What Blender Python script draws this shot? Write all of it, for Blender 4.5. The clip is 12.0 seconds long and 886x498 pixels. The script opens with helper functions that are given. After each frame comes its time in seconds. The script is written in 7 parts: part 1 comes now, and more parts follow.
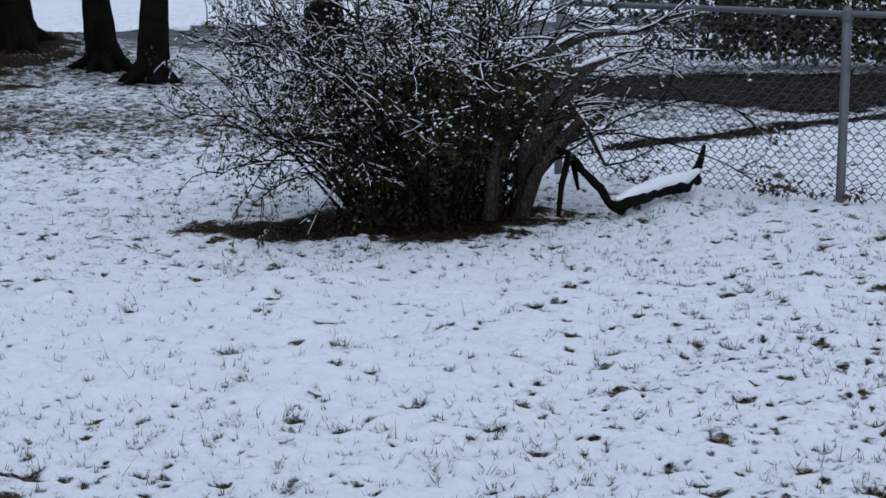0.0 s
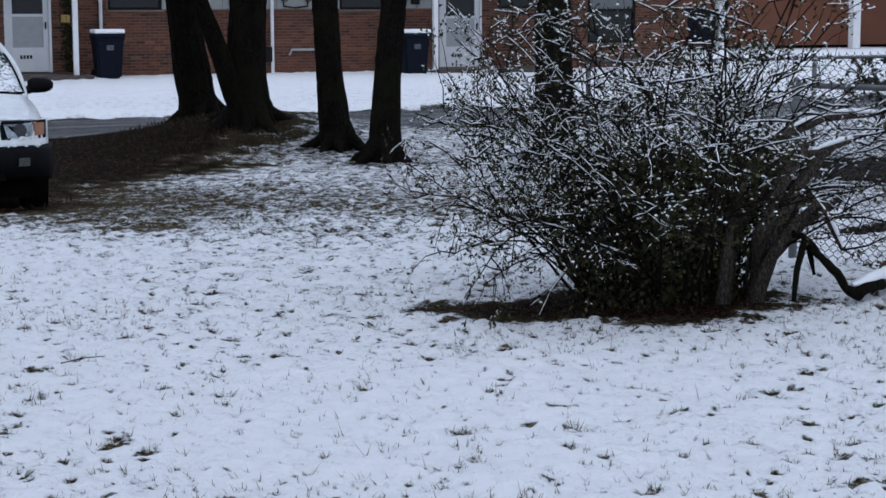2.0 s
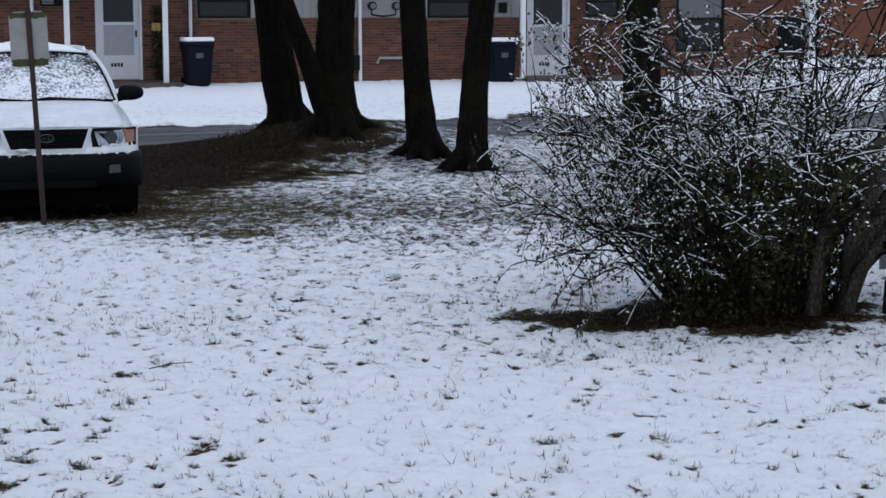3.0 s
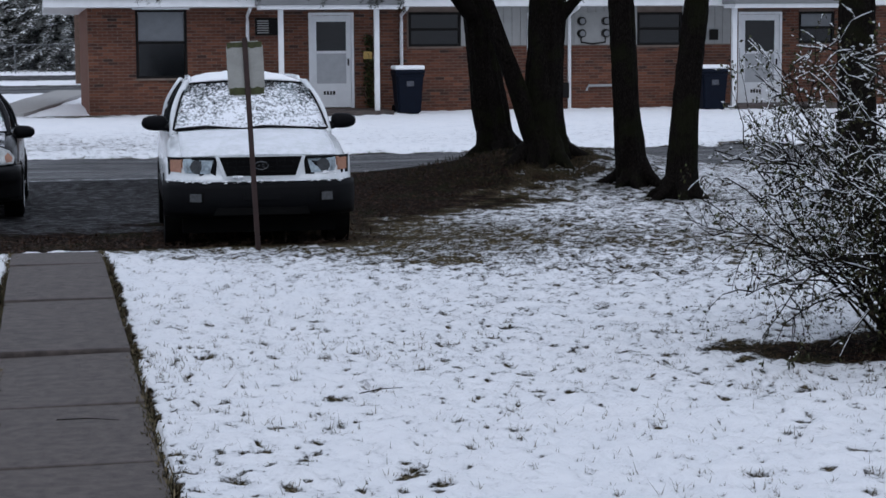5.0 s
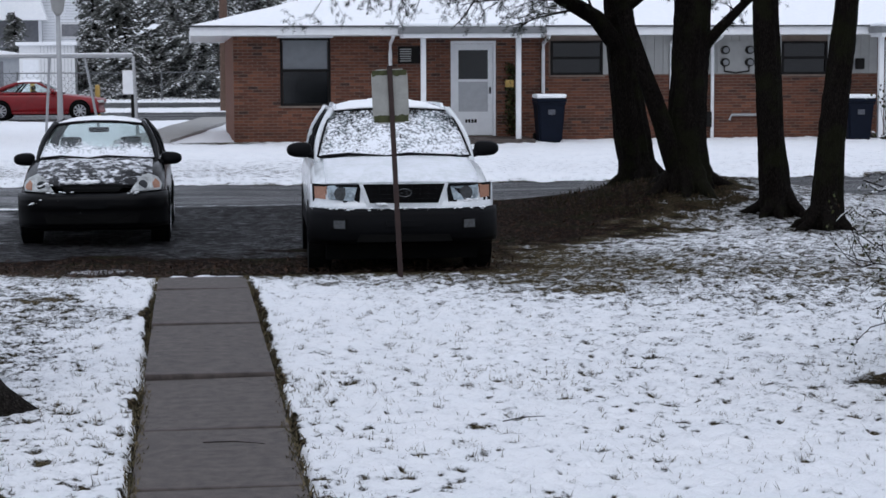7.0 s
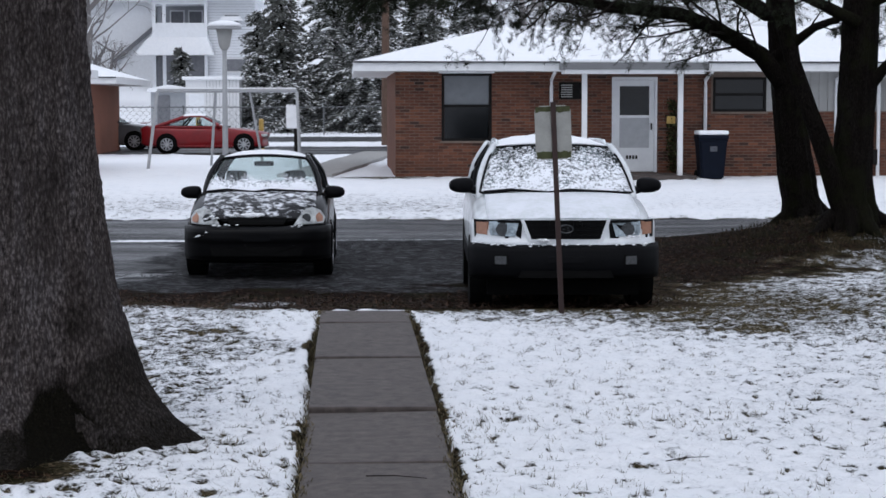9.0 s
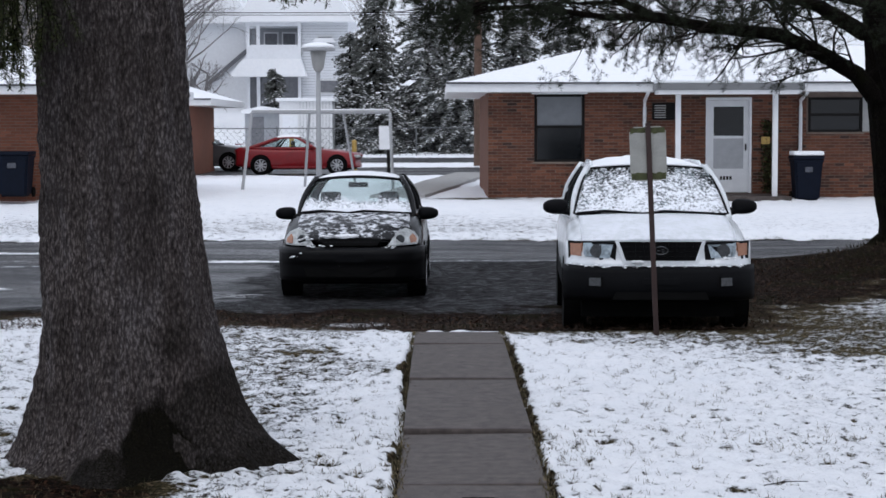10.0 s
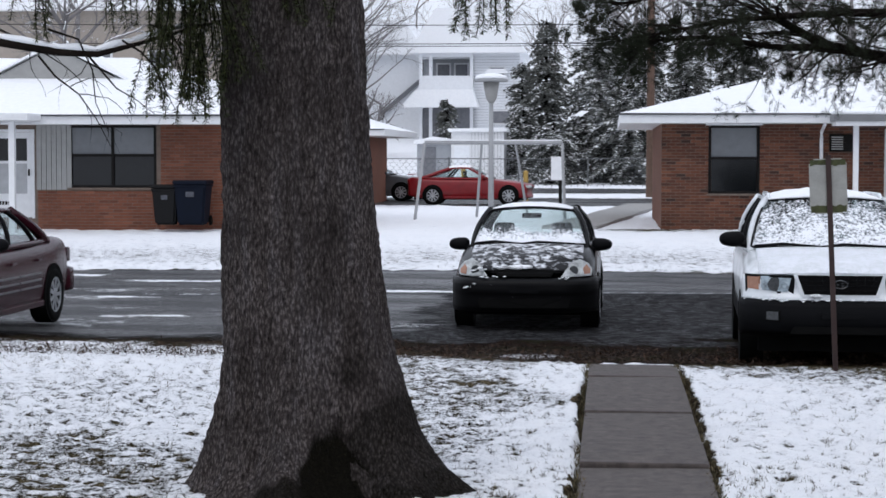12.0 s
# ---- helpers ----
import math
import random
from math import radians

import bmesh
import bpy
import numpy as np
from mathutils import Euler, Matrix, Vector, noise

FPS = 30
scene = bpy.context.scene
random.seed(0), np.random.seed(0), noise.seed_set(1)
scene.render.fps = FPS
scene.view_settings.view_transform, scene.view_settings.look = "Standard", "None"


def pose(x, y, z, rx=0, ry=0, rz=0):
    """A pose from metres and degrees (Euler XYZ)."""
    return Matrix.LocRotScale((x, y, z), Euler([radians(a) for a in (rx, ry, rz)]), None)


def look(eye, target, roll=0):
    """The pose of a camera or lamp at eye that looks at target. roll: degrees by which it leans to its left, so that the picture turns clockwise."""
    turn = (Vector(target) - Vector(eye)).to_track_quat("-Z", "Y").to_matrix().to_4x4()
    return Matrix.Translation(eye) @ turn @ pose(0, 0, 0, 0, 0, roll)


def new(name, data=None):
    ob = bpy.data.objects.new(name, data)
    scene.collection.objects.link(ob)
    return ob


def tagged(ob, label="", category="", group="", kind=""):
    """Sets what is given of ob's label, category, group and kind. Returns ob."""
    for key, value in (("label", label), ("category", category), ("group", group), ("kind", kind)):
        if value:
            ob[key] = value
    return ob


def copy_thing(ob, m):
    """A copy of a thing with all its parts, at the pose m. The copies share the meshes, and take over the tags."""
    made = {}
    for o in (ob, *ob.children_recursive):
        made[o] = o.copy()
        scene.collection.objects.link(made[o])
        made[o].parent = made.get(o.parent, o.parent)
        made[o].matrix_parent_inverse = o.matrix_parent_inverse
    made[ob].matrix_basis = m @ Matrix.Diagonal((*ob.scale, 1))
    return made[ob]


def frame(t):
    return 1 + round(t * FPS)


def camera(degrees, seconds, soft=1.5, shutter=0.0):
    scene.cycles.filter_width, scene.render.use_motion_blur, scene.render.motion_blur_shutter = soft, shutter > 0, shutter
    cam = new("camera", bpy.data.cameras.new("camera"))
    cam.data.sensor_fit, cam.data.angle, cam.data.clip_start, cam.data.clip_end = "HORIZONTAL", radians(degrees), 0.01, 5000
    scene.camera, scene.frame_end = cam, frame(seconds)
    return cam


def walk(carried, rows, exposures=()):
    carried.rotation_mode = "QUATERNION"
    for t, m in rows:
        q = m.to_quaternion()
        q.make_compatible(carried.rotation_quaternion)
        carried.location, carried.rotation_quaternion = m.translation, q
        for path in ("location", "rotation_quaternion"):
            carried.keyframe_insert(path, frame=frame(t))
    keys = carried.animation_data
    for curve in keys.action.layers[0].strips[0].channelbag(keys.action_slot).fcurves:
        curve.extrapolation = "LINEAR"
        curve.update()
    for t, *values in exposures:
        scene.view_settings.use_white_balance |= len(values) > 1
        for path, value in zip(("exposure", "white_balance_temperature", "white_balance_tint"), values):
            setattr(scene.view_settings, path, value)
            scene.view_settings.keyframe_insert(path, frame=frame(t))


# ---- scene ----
cam = camera(27.13, 12.0, 1.6)
PATH = [
    (0.0, pose(0.087, -0.037, 1.782, 79.889, -0.089, -28.471)),
    (0.5, pose(0.079, -0.028, 1.787, 80.512, 0.183, -26.439)),
    (1.0, pose(0.064, -0.025, 1.788, 81.184, 0.306, -24.791)),
    (1.5, pose(0.049, -0.019, 1.794, 81.847, 0.226, -23.108)),
    (2.0, pose(0.044, -0.007, 1.795, 82.353, 0.146, -21.480)),
    (2.5, pose(0.049, 0.004, 1.791, 82.553, 0.141, -20.024)),
    (3.0, pose(0.042, 0.008, 1.793, 82.624, 0.110, -18.780)),
    (5.0, pose(0.029, 0.001, 1.798, 83.500, 0.416, -12.310)),
    (5.5, pose(0.022, 0.004, 1.797, 83.830, 0.352, -10.945)),
    (6.0, pose(0.016, -0.002, 1.798, 84.104, 0.334, -10.071)),
    (6.5, pose(0.005, 0.004, 1.797, 84.314, 0.327, -8.959)),
    (7.0, pose(-0.003, 0.006, 1.797, 84.404, 0.276, -7.956)),
    (9.0, pose(-0.037, 0.003, 1.806, 85.507, 0.017, -3.001)),
    (9.5, pose(-0.052, 0.001, 1.808, 85.882, -0.000, -1.533)),
    (10.0, pose(-0.059, 0.005, 1.812, 86.154, 0.130, -0.145)),
    (10.5, pose(-0.065, 0.015, 1.809, 86.298, 0.197, 1.212)),
    (11.0, pose(-0.075, 0.025, 1.812, 86.467, -0.098, 2.554)),
    (11.5, pose(-0.088, 0.031, 1.814, 86.758, -0.121, 3.830)),
    (12.0, pose(-0.106, 0.026, 1.816, 87.106, -0.070, 5.161)),
]

EXPOSURES = [(0.0, -0.08, 5640, 10), (2.5, -0.02, 5780, 10), (5.5, 0.01, 5990, 11), (7.0, 0.18, 6130, 11), (9.5, 0.24, 6220, 11), (12.0, 0.37, 6290, 11)]
walk(cam, PATH, EXPOSURES)

# ---- overcast daylight ----
world = bpy.data.worlds.new("world")
scene.world = world
world.use_nodes = True
wn, wl = world.node_tree.nodes, world.node_tree.links
wn.clear()
sky = wn.new("ShaderNodeTexSky")
sky.sky_type = "NISHITA"
sky.sun_disc = False
sky.sun_elevation, sky.sun_rotation = radians(48), radians(150)
sky.air_density, sky.dust_density, sky.ozone_density = 1.0, 4.0, 1.0
cloud = wn.new("ShaderNodeMix")
cloud.data_type = "RGBA"
cloud.inputs["Factor"].default_value = 0.86
wl.new(sky.outputs["Color"], cloud.inputs["A"])
cloud.inputs["B"].default_value = (8.6, 9.1, 10.2, 1)
bg = wn.new("ShaderNodeBackground")
bg.inputs["Strength"].default_value = 0.085
wout = wn.new("ShaderNodeOutputWorld")
wl.new(cloud.outputs["Result"], bg.inputs["Color"])
wl.new(bg.outputs["Background"], wout.inputs["Surface"])

sun_data = bpy.data.lights.new("sun", "SUN")
sun_data.energy, sun_data.angle, sun_data.color = 0.5, radians(40), (1.0, 0.97, 0.93)
sun = new("sun", sun_data)
sun.matrix_world = look((0, 0, 40), (14, 26, 0))


# ---- materials ----
def material(name):
    m = bpy.data.materials.new(name)
    m.use_nodes = True
    nt = m.node_tree
    return m, nt, nt.nodes["Principled BSDF"]


def coords(nt, scale=(1, 1, 1), kind="Object"):
    tc = nt.nodes.new("ShaderNodeTexCoord")
    mp = nt.nodes.new("ShaderNodeMapping")
    mp.inputs["Scale"].default_value = scale
    nt.links.new(tc.outputs[kind], mp.inputs["Vector"])
    return mp.outputs["Vector"]


def noise_tex(nt, vec, scale, detail=4, rough=0.6):
    n = nt.nodes.new("ShaderNodeTexNoise")
    n.inputs["Scale"].default_value = scale
    n.inputs["Detail"].default_value = detail
    n.inputs["Roughness"].default_value = rough
    nt.links.new(vec, n.inputs["Vector"])
    return n.outputs["Fac"]


def ramp(nt, fac, stops):
    r = nt.nodes.new("ShaderNodeValToRGB")
    els = r.color_ramp.elements
    while len(els) < len(stops):
        els.new(0.5)
    for e, (p, c) in zip(els, stops):
        e.position = p
        e.color = (c, c, c, 1) if isinstance(c, (int, float)) else (*c, 1)
    nt.links.new(fac, r.inputs["Fac"])
    return r.outputs["Color"]


def mixc(nt, fac, a, b, blend="MIX"):
    m = nt.nodes.new("ShaderNodeMix")
    m.data_type, m.blend_type = "RGBA", blend
    for sock, v in (("Factor", fac), ("A", a), ("B", b)):
        if isinstance(v, (int, float)):
            m.inputs[sock].default_value = v if sock == "Factor" else (v, v, v, 1)
        elif isinstance(v, tuple):
            m.inputs[sock].default_value = (*v, 1)
        else:
            nt.links.new(v, m.inputs[sock])
    return m.outputs["Result"]


def calc(nt, op, a, b=0.0, c=0.0, clamp=False):
    m = nt.nodes.new("ShaderNodeMath")
    m.operation, m.use_clamp = op, clamp
    for i, v in enumerate((a, b, c)):
        if isinstance(v, (int, float)):
            m.inputs[i].default_value = v
        else:
            nt.links.new(v, m.inputs[i])
    return m.outputs[0]


def bump(nt, bs, height, strength=0.4, dist=0.01):
    b = nt.nodes.new("ShaderNodeBump")
    b.inputs["Strength"].default_value, b.inputs["Distance"].default_value = strength, dist
    nt.links.new(height, b.inputs["Height"])
    nt.links.new(b.outputs["Normal"], bs.inputs["Normal"])


def attr(nt, name):
    a = nt.nodes.new("ShaderNodeAttribute")
    a.attribute_name = name
    return a.outputs["Fac"]


def plain(name, col, rough=0.6, metal=0.0, vary=0.25, scale=6.0, bumps=0.15, spec=0.5, fine=60.0):
    """Painted, plastic or metal surface with soft stains and a fine grain."""
    m, nt, bs = material(name)
    v = coords(nt)
    n1, n2 = noise_tex(nt, v, scale, 5), noise_tex(nt, v, fine, 3)
    f = calc(nt, "MULTIPLY_ADD", n1, 0.7, calc(nt, "MULTIPLY", n2, 0.3))
    lo, hi = tuple(c * (1 - vary) for c in col), tuple(min(1, c * (1 + vary)) for c in col)
    nt.links.new(ramp(nt, f, [(0.3, lo), (0.7, hi)]), bs.inputs["Base Color"])
    bs.inputs["Roughness"].default_value, bs.inputs["Metallic"].default_value = rough, metal
    bs.inputs["Specular IOR Level"].default_value = spec
    if bumps:
        bump(nt, bs, n2, bumps, 0.004)
    return m


def snow_mat():
    m, nt, bs = material("snow")
    v = coords(nt)
    n1, n2 = noise_tex(nt, v, 9, 5), noise_tex(nt, v, 70, 3)
    nt.links.new(ramp(nt, n1, [(0.25, (0.85, 0.87, 0.90)), (0.75, (0.94, 0.95, 0.965))]), bs.inputs["Base Color"])
    bs.inputs["Roughness"].default_value = 0.75
    bs.inputs["Specular IOR Level"].default_value = 0.2
    bump(nt, bs, calc(nt, "MULTIPLY_ADD", n1, 1.5, n2), 0.5, 0.02)
    return m


def ground_mat():
    """Thin wet snow over winter grass, bare needle litter and wet asphalt, by the masks of the ground sheet."""
    m, nt, bs = material("snowy_ground")
    v = coords(nt)
    big, mid, fine = noise_tex(nt, v, 2.2, 4), noise_tex(nt, v, 8, 6, 0.68), noise_tex(nt, v, 38, 5, 0.72)
    cover, litter, tar = attr(nt, "cover"), attr(nt, "litter"), attr(nt, "tar")
    speck = calc(nt, "ADD", calc(nt, "MULTIPLY", calc(nt, "SUBTRACT", mid, 0.5), 1.3), calc(nt, "MULTIPLY", calc(nt, "SUBTRACT", fine, 0.5), 1.1))
    raw = calc(nt, "ADD", cover, speck)
    mask = calc(nt, "MULTIPLY", calc(nt, "SUBTRACT", raw, 0.36), 6.0, clamp=True)
    grass = ramp(nt, fine, [(0.36, (0.009, 0.009, 0.0045)), (0.5, (0.065, 0.053, 0.03)), (0.66, (0.28, 0.225, 0.14))])
    needles = ramp(nt, fine, [(0.40, (0.0022, 0.0018, 0.0015)), (0.54, (0.010, 0.0058, 0.004)), (0.66, (0.075, 0.037, 0.022))])
    grit = calc(nt, "ADD", calc(nt, "MULTIPLY", fine, 0.45), calc(nt, "MULTIPLY", mid, 0.55))
    asphalt = ramp(nt, grit, [(0.40, (0.0025, 0.0026, 0.003)), (0.52, (0.010, 0.0102, 0.0112)), (0.60, (0.13, 0.131, 0.138))])
    moss = mixc(nt, ramp(nt, big, [(0.5, 0.0), (0.65, 1.0)]), needles, (0.013, 0.013, 0.0055))
    under = mixc(nt, litter, grass, moss)
    tarm = calc(nt, "MULTIPLY", calc(nt, "SUBTRACT", calc(nt, "ADD", tar, calc(nt, "MULTIPLY", calc(nt, "SUBTRACT", mid, 0.5), 0.7)), 0.4), 5.0, clamp=True)
    under = mixc(nt, tarm, under, asphalt)
    deep = calc(nt, "MULTIPLY", calc(nt, "SUBTRACT", raw, 0.40), 3.0, clamp=True)
    white = mixc(nt, deep, ramp(nt, big, [(0.3, (0.66, 0.68, 0.71)), (0.7, (0.76, 0.775, 0.80))]), ramp(nt, big, [(0.3, (0.88, 0.90, 0.93)), (0.7, (0.93, 0.94, 0.96))]))
    nt.links.new(mixc(nt, mask, under, white), bs.inputs["Base Color"])
    wetroad = calc(nt, "MULTIPLY", calc(nt, "SUBTRACT", tar, 0.72), 5.0, clamp=True)
    film = noise_tex(nt, coords(nt, (0.35, 1.5, 1.0)), 0.8, 4, 0.6)
    film = ramp(nt, film, [(0.42, 0.0), (0.58, 1.0)])
    wet = calc(nt, "MULTIPLY", calc(nt, "MULTIPLY_ADD", tarm, -0.34, 0.88), calc(nt, "MULTIPLY_ADD", calc(nt, "MULTIPLY", film, wetroad), -0.4, 1.0))
    nt.links.new(calc(nt, "MAXIMUM", wet, calc(nt, "MULTIPLY", mask, 0.8)), bs.inputs["Roughness"])
    nt.links.new(calc(nt, "MULTIPLY_ADD", wetroad, 0.33, 0.02), bs.inputs["Specular IOR Level"])
    h = calc(nt, "ADD", calc(nt, "MULTIPLY", mask, 0.8), calc(nt, "ADD", mid, fine))
    bump(nt, bs, h, 0.9, 0.025)
    return m


def bark_mat(name, dark, light, scale=1.0, moss=0.0, scaly=0.5):
    """Furrowed bark: warped plates broken up by fine grain."""
    m, nt, bs = material(name)
    v0 = coords(nt)
    warp = nt.nodes.new("ShaderNodeTexNoise")
    warp.inputs["Scale"].default_value, warp.inputs["Detail"].default_value = 7.0, 4
    nt.links.new(v0, warp.inputs["Vector"])
    add = nt.nodes.new("ShaderNodeVectorMath")
    add.operation = "MULTIPLY_ADD"
    nt.links.new(warp.outputs["Color"], add.inputs[0])
    add.inputs[1].default_value = (0.05, 0.05, 0.03)
    nt.links.new(v0, add.inputs[2])
    mp = nt.nodes.new("ShaderNodeMapping")
    mp.inputs["Scale"].default_value = (74 * scale, 74 * scale, 24 * scale)
    nt.links.new(add.outputs[0], mp.inputs["Vector"])
    v = mp.outputs["Vector"]
    vo = nt.nodes.new("ShaderNodeTexVoronoi")
    vo.inputs["Scale"].default_value = 1.0
    nt.links.new(v, vo.inputs["Vector"])
    n1, n2, n3 = noise_tex(nt, v, 1.1, 6, 0.7), noise_tex(nt, v0, 2.4, 4), noise_tex(nt, v0, 90, 4, 0.7)
    plate = ramp(nt, vo.outputs["Distance"], [(0.1, 1.0), (0.9, 0.0)])
    f = calc(nt, "ADD", calc(nt, "MULTIPLY", plate, 0.5 * scaly), calc(nt, "ADD", calc(nt, "MULTIPLY", n1, 0.62), calc(nt, "MULTIPLY", n3, 0.3)))
    col = ramp(nt, f, [(0.40, tuple(c * 0.2 for c in dark)), (0.58, dark), (0.80, light)])
    col = mixc(nt, ramp(nt, n2, [(0.42, 0.0), (0.72, 0.7)]), col, tuple(c * 0.45 for c in dark))
    # long weathered streaks down the trunk
    streak = noise_tex(nt, coords(nt, (9, 9, 1.6)), 1.0, 5, 0.65)
    col = mixc(nt, 1.0, col, ramp(nt, streak, [(0.36, (0.72, 0.68, 0.65)), (0.52, (0.98, 0.95, 0.93)), (0.66, (1.18, 1.19, 1.22))]), "MULTIPLY")
    # near-black mottling over the mask: mossy flank and roots, dented foot
    dark_mask = calc(nt, "MULTIPLY", calc(nt, "SUBTRACT", calc(nt, "ADD", attr(nt, "dark_mask"), calc(nt, "MULTIPLY", calc(nt, "SUBTRACT", n1, 0.5), 1.1)), 0.30), 2.0, clamp=True)
    col = mixc(nt, dark_mask, col, ramp(nt, n3, [(0.4, (0.0035, 0.003, 0.0022)), (0.6, (0.0095, 0.0085, 0.005)), (0.72, (0.03, 0.026, 0.018))]))
    if moss:
        col = mixc(nt, ramp(nt, n2, [(0.5, 0.0), (0.62, moss)]), col, (0.025, 0.03, 0.01))
    nt.links.new(col, bs.inputs["Base Color"])
    bs.inputs["Roughness"].default_value = 0.95
    bs.inputs["Specular IOR Level"].default_value = 0.06
    bump(nt, bs, f, 1.0, 0.045)
    return m


def brick_mat(name, cols):
    """Fired clay; each brick of the joined courses has its own tone."""
    m, nt, bs = material(name)
    geo = nt.nodes.new("ShaderNodeNewGeometry")
    v = coords(nt)
    n1, n2 = noise_tex(nt, v, 1.3, 4), noise_tex(nt, v, 40, 4)
    c = ramp(nt, geo.outputs["Random Per Island"], [(i / (len(cols) - 1), k) for i, k in enumerate(cols)])
    c = mixc(nt, 0.5, c, ramp(nt, n2, [(0.3, 0.75), (0.7, 1.1)]), "MULTIPLY")
    c = mixc(nt, 0.6, c, ramp(nt, n1, [(0.3, 0.7), (0.7, 1.05)]), "MULTIPLY")
    nt.links.new(c, bs.inputs["Base Color"])
    bs.inputs["Roughness"].default_value = 0.85
    bump(nt, bs, n2, 0.4, 0.005)
    return m


def glass_mat(name, tint=(0.006, 0.007, 0.008), rough=0.06):
    m, nt, bs = material(name)
    bs.inputs["Base Color"].default_value = (*tint, 1)
    bs.inputs["Roughness"].default_value = rough
    bs.inputs["Specular IOR Level"].default_value = 0.35
    v = coords(nt)
    bump(nt, bs, noise_tex(nt, v, 1.5, 2), 0.03, 0.02)
    return m


SNOW = snow_mat()
GROUND = ground_mat()
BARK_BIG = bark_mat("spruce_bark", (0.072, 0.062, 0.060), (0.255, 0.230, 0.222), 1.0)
BARK = bark_mat("dark_wet_bark", (0.0085, 0.0070, 0.0060), (0.027, 0.0225, 0.019), 1.0, 0.25)
TWIG = plain("twig_bark", (0.010, 0.0076, 0.006), 0.9, vary=0.5, scale=12, spec=0.08)
# for far trees only; the paleness of distance haze is mixed into this grey
HAZE_TWIG = plain("haze_grey_bare_twig", (0.20, 0.19, 0.19), 0.9, vary=0.3, spec=0.1)
BRICK = brick_mat("red_brick", [(0.035, 0.018, 0.013), (0.15, 0.052, 0.026), (0.085, 0.031, 0.017), (0.125, 0.043, 0.022), (0.20, 0.08, 0.043)])
BRICK_ORANGE = brick_mat("orange_brick", [(0.13, 0.045, 0.026), (0.2, 0.07, 0.038), (0.165, 0.056, 0.03), (0.25, 0.095, 0.055)])
MORTAR = plain("mortar", (0.17, 0.135, 0.112), 0.95, bumps=0.3, spec=0.1)
WHITE = plain("white_paint", (0.72, 0.73, 0.74), 0.45, vary=0.07)
GREY_TRIM = plain("grey_gutter_paint", (0.32, 0.33, 0.34), 0.5, vary=0.1)
SIDING = plain("grey_siding", (0.30, 0.30, 0.29), 0.6, vary=0.1)
PORCH_GREY = plain("grey_porch_fascia", (0.16, 0.165, 0.17), 0.5, vary=0.12)
GUTTER = plain("dark_gutter_edge", (0.07, 0.07, 0.075), 0.5, spec=0.2)
DARK_FRAME = plain("dark_window_frame", (0.009, 0.008, 0.0075), 0.5, spec=0.12)
GLASS = glass_mat("window_glass")
PALE_PANEL = plain("pale_door_panel", (0.40, 0.41, 0.42), 0.35, vary=0.12, spec=0.3)
BLIND = plain("pale_blind", (0.17, 0.18, 0.19), 0.35, vary=0.12, spec=0.3)
CONCRETE = plain("wet_concrete", (0.076, 0.063, 0.057), 0.6, vary=0.6, scale=13.0, bumps=0.7, fine=170, spec=0.2)
SOIL = plain("dark_soil", (0.010, 0.0075, 0.0055), 0.95, vary=0.5, scale=14, bumps=0.6, spec=0.05)


# ---- mesh helpers ----
def link_bm(name, bm, mat, parent=None, label="", smooth=False):
    me = bpy.data.meshes.new(name)
    bm.normal_update()
    bm.to_mesh(me)
    bm.free()
    if smooth:
        me.polygons.foreach_set("use_smooth", [True] * len(me.polygons))
    for k in (mat if isinstance(mat, (list, tuple)) else [mat]):
        me.materials.append(k)
    ob = new(name, me)
    if parent:
        ob.parent = parent
    if label:
        ob["label"] = label
    return ob


def part(name, bm, mat, parent, label="", smooth=False):
    return link_bm(name, bm, mat, parent, label, smooth)


def empty(name, m, label="", category="", group="", kind=""):
    e = new(name)
    e.matrix_world = m
    e.empty_display_size = 0.2
    return tagged(e, label, category, group, kind)


def box(x0, x1, y0, y1, z0, z1, bev=0.0, bm=None):
    b = bm or bmesh.new()
    vs = [b.verts.new((x, y, z)) for x in (x0, x1) for y in (y0, y1) for z in (z0, z1)]
    fs = [b.faces.new([vs[i] for i in q]) for q in ((0, 1, 3, 2), (4, 6, 7, 5), (0, 4, 5, 1), (2, 3, 7, 6), (0, 2, 6, 4), (1, 5, 7, 3))]
    if bev:
        es = list({e for f in fs for e in f.edges})
        bmesh.ops.bevel(b, geom=es, offset=bev, segments=2, affect="EDGES", profile=0.6)
    return b


def tube(pts, radii, sides=6, bm=None, cap=True):
    """A tapered tube along points."""
    b = bm or bmesh.new()
    rings = []
    for i, (p, r) in enumerate(zip(pts, radii)):
        p = Vector(p)
        d = (Vector(pts[min(i + 1, len(pts) - 1)]) - Vector(pts[max(i - 1, 0)])).normalized()
        a = d.orthogonal().normalized() if abs(d.z) > 0.95 else d.cross(Vector((0, 0, 1))).normalized()
        c = d.cross(a)
        rings.append([b.verts.new(p + (a * math.cos(k * math.tau / sides) + c * math.sin(k * math.tau / sides)) * r) for k in range(sides)])
    for q, s in zip(rings, rings[1:]):
        for k in range(sides):
            b.faces.new((q[k], q[(k + 1) % sides], s[(k + 1) % sides], s[k]))
    if cap and sides > 2:
        b.faces.new(rings[0][::-1])
        b.faces.new(rings[-1])
    return b


def prism(poly, y0, y1, bm=None):
    """An outline in x and z drawn out from y0 to y1."""
    b = bm or bmesh.new()
    f = [b.verts.new((x, y0, z)) for x, z in poly]
    k = [b.verts.new((x, y1, z)) for x, z in poly]
    b.faces.new(f)
    b.faces.new(k[::-1])
    n = len(poly)
    for i in range(n):
        b.faces.new((f[i], k[i], k[(i + 1) % n], f[(i + 1) % n]))
    bmesh.ops.recalc_face_normals(b, faces=b.faces[:])
    return b


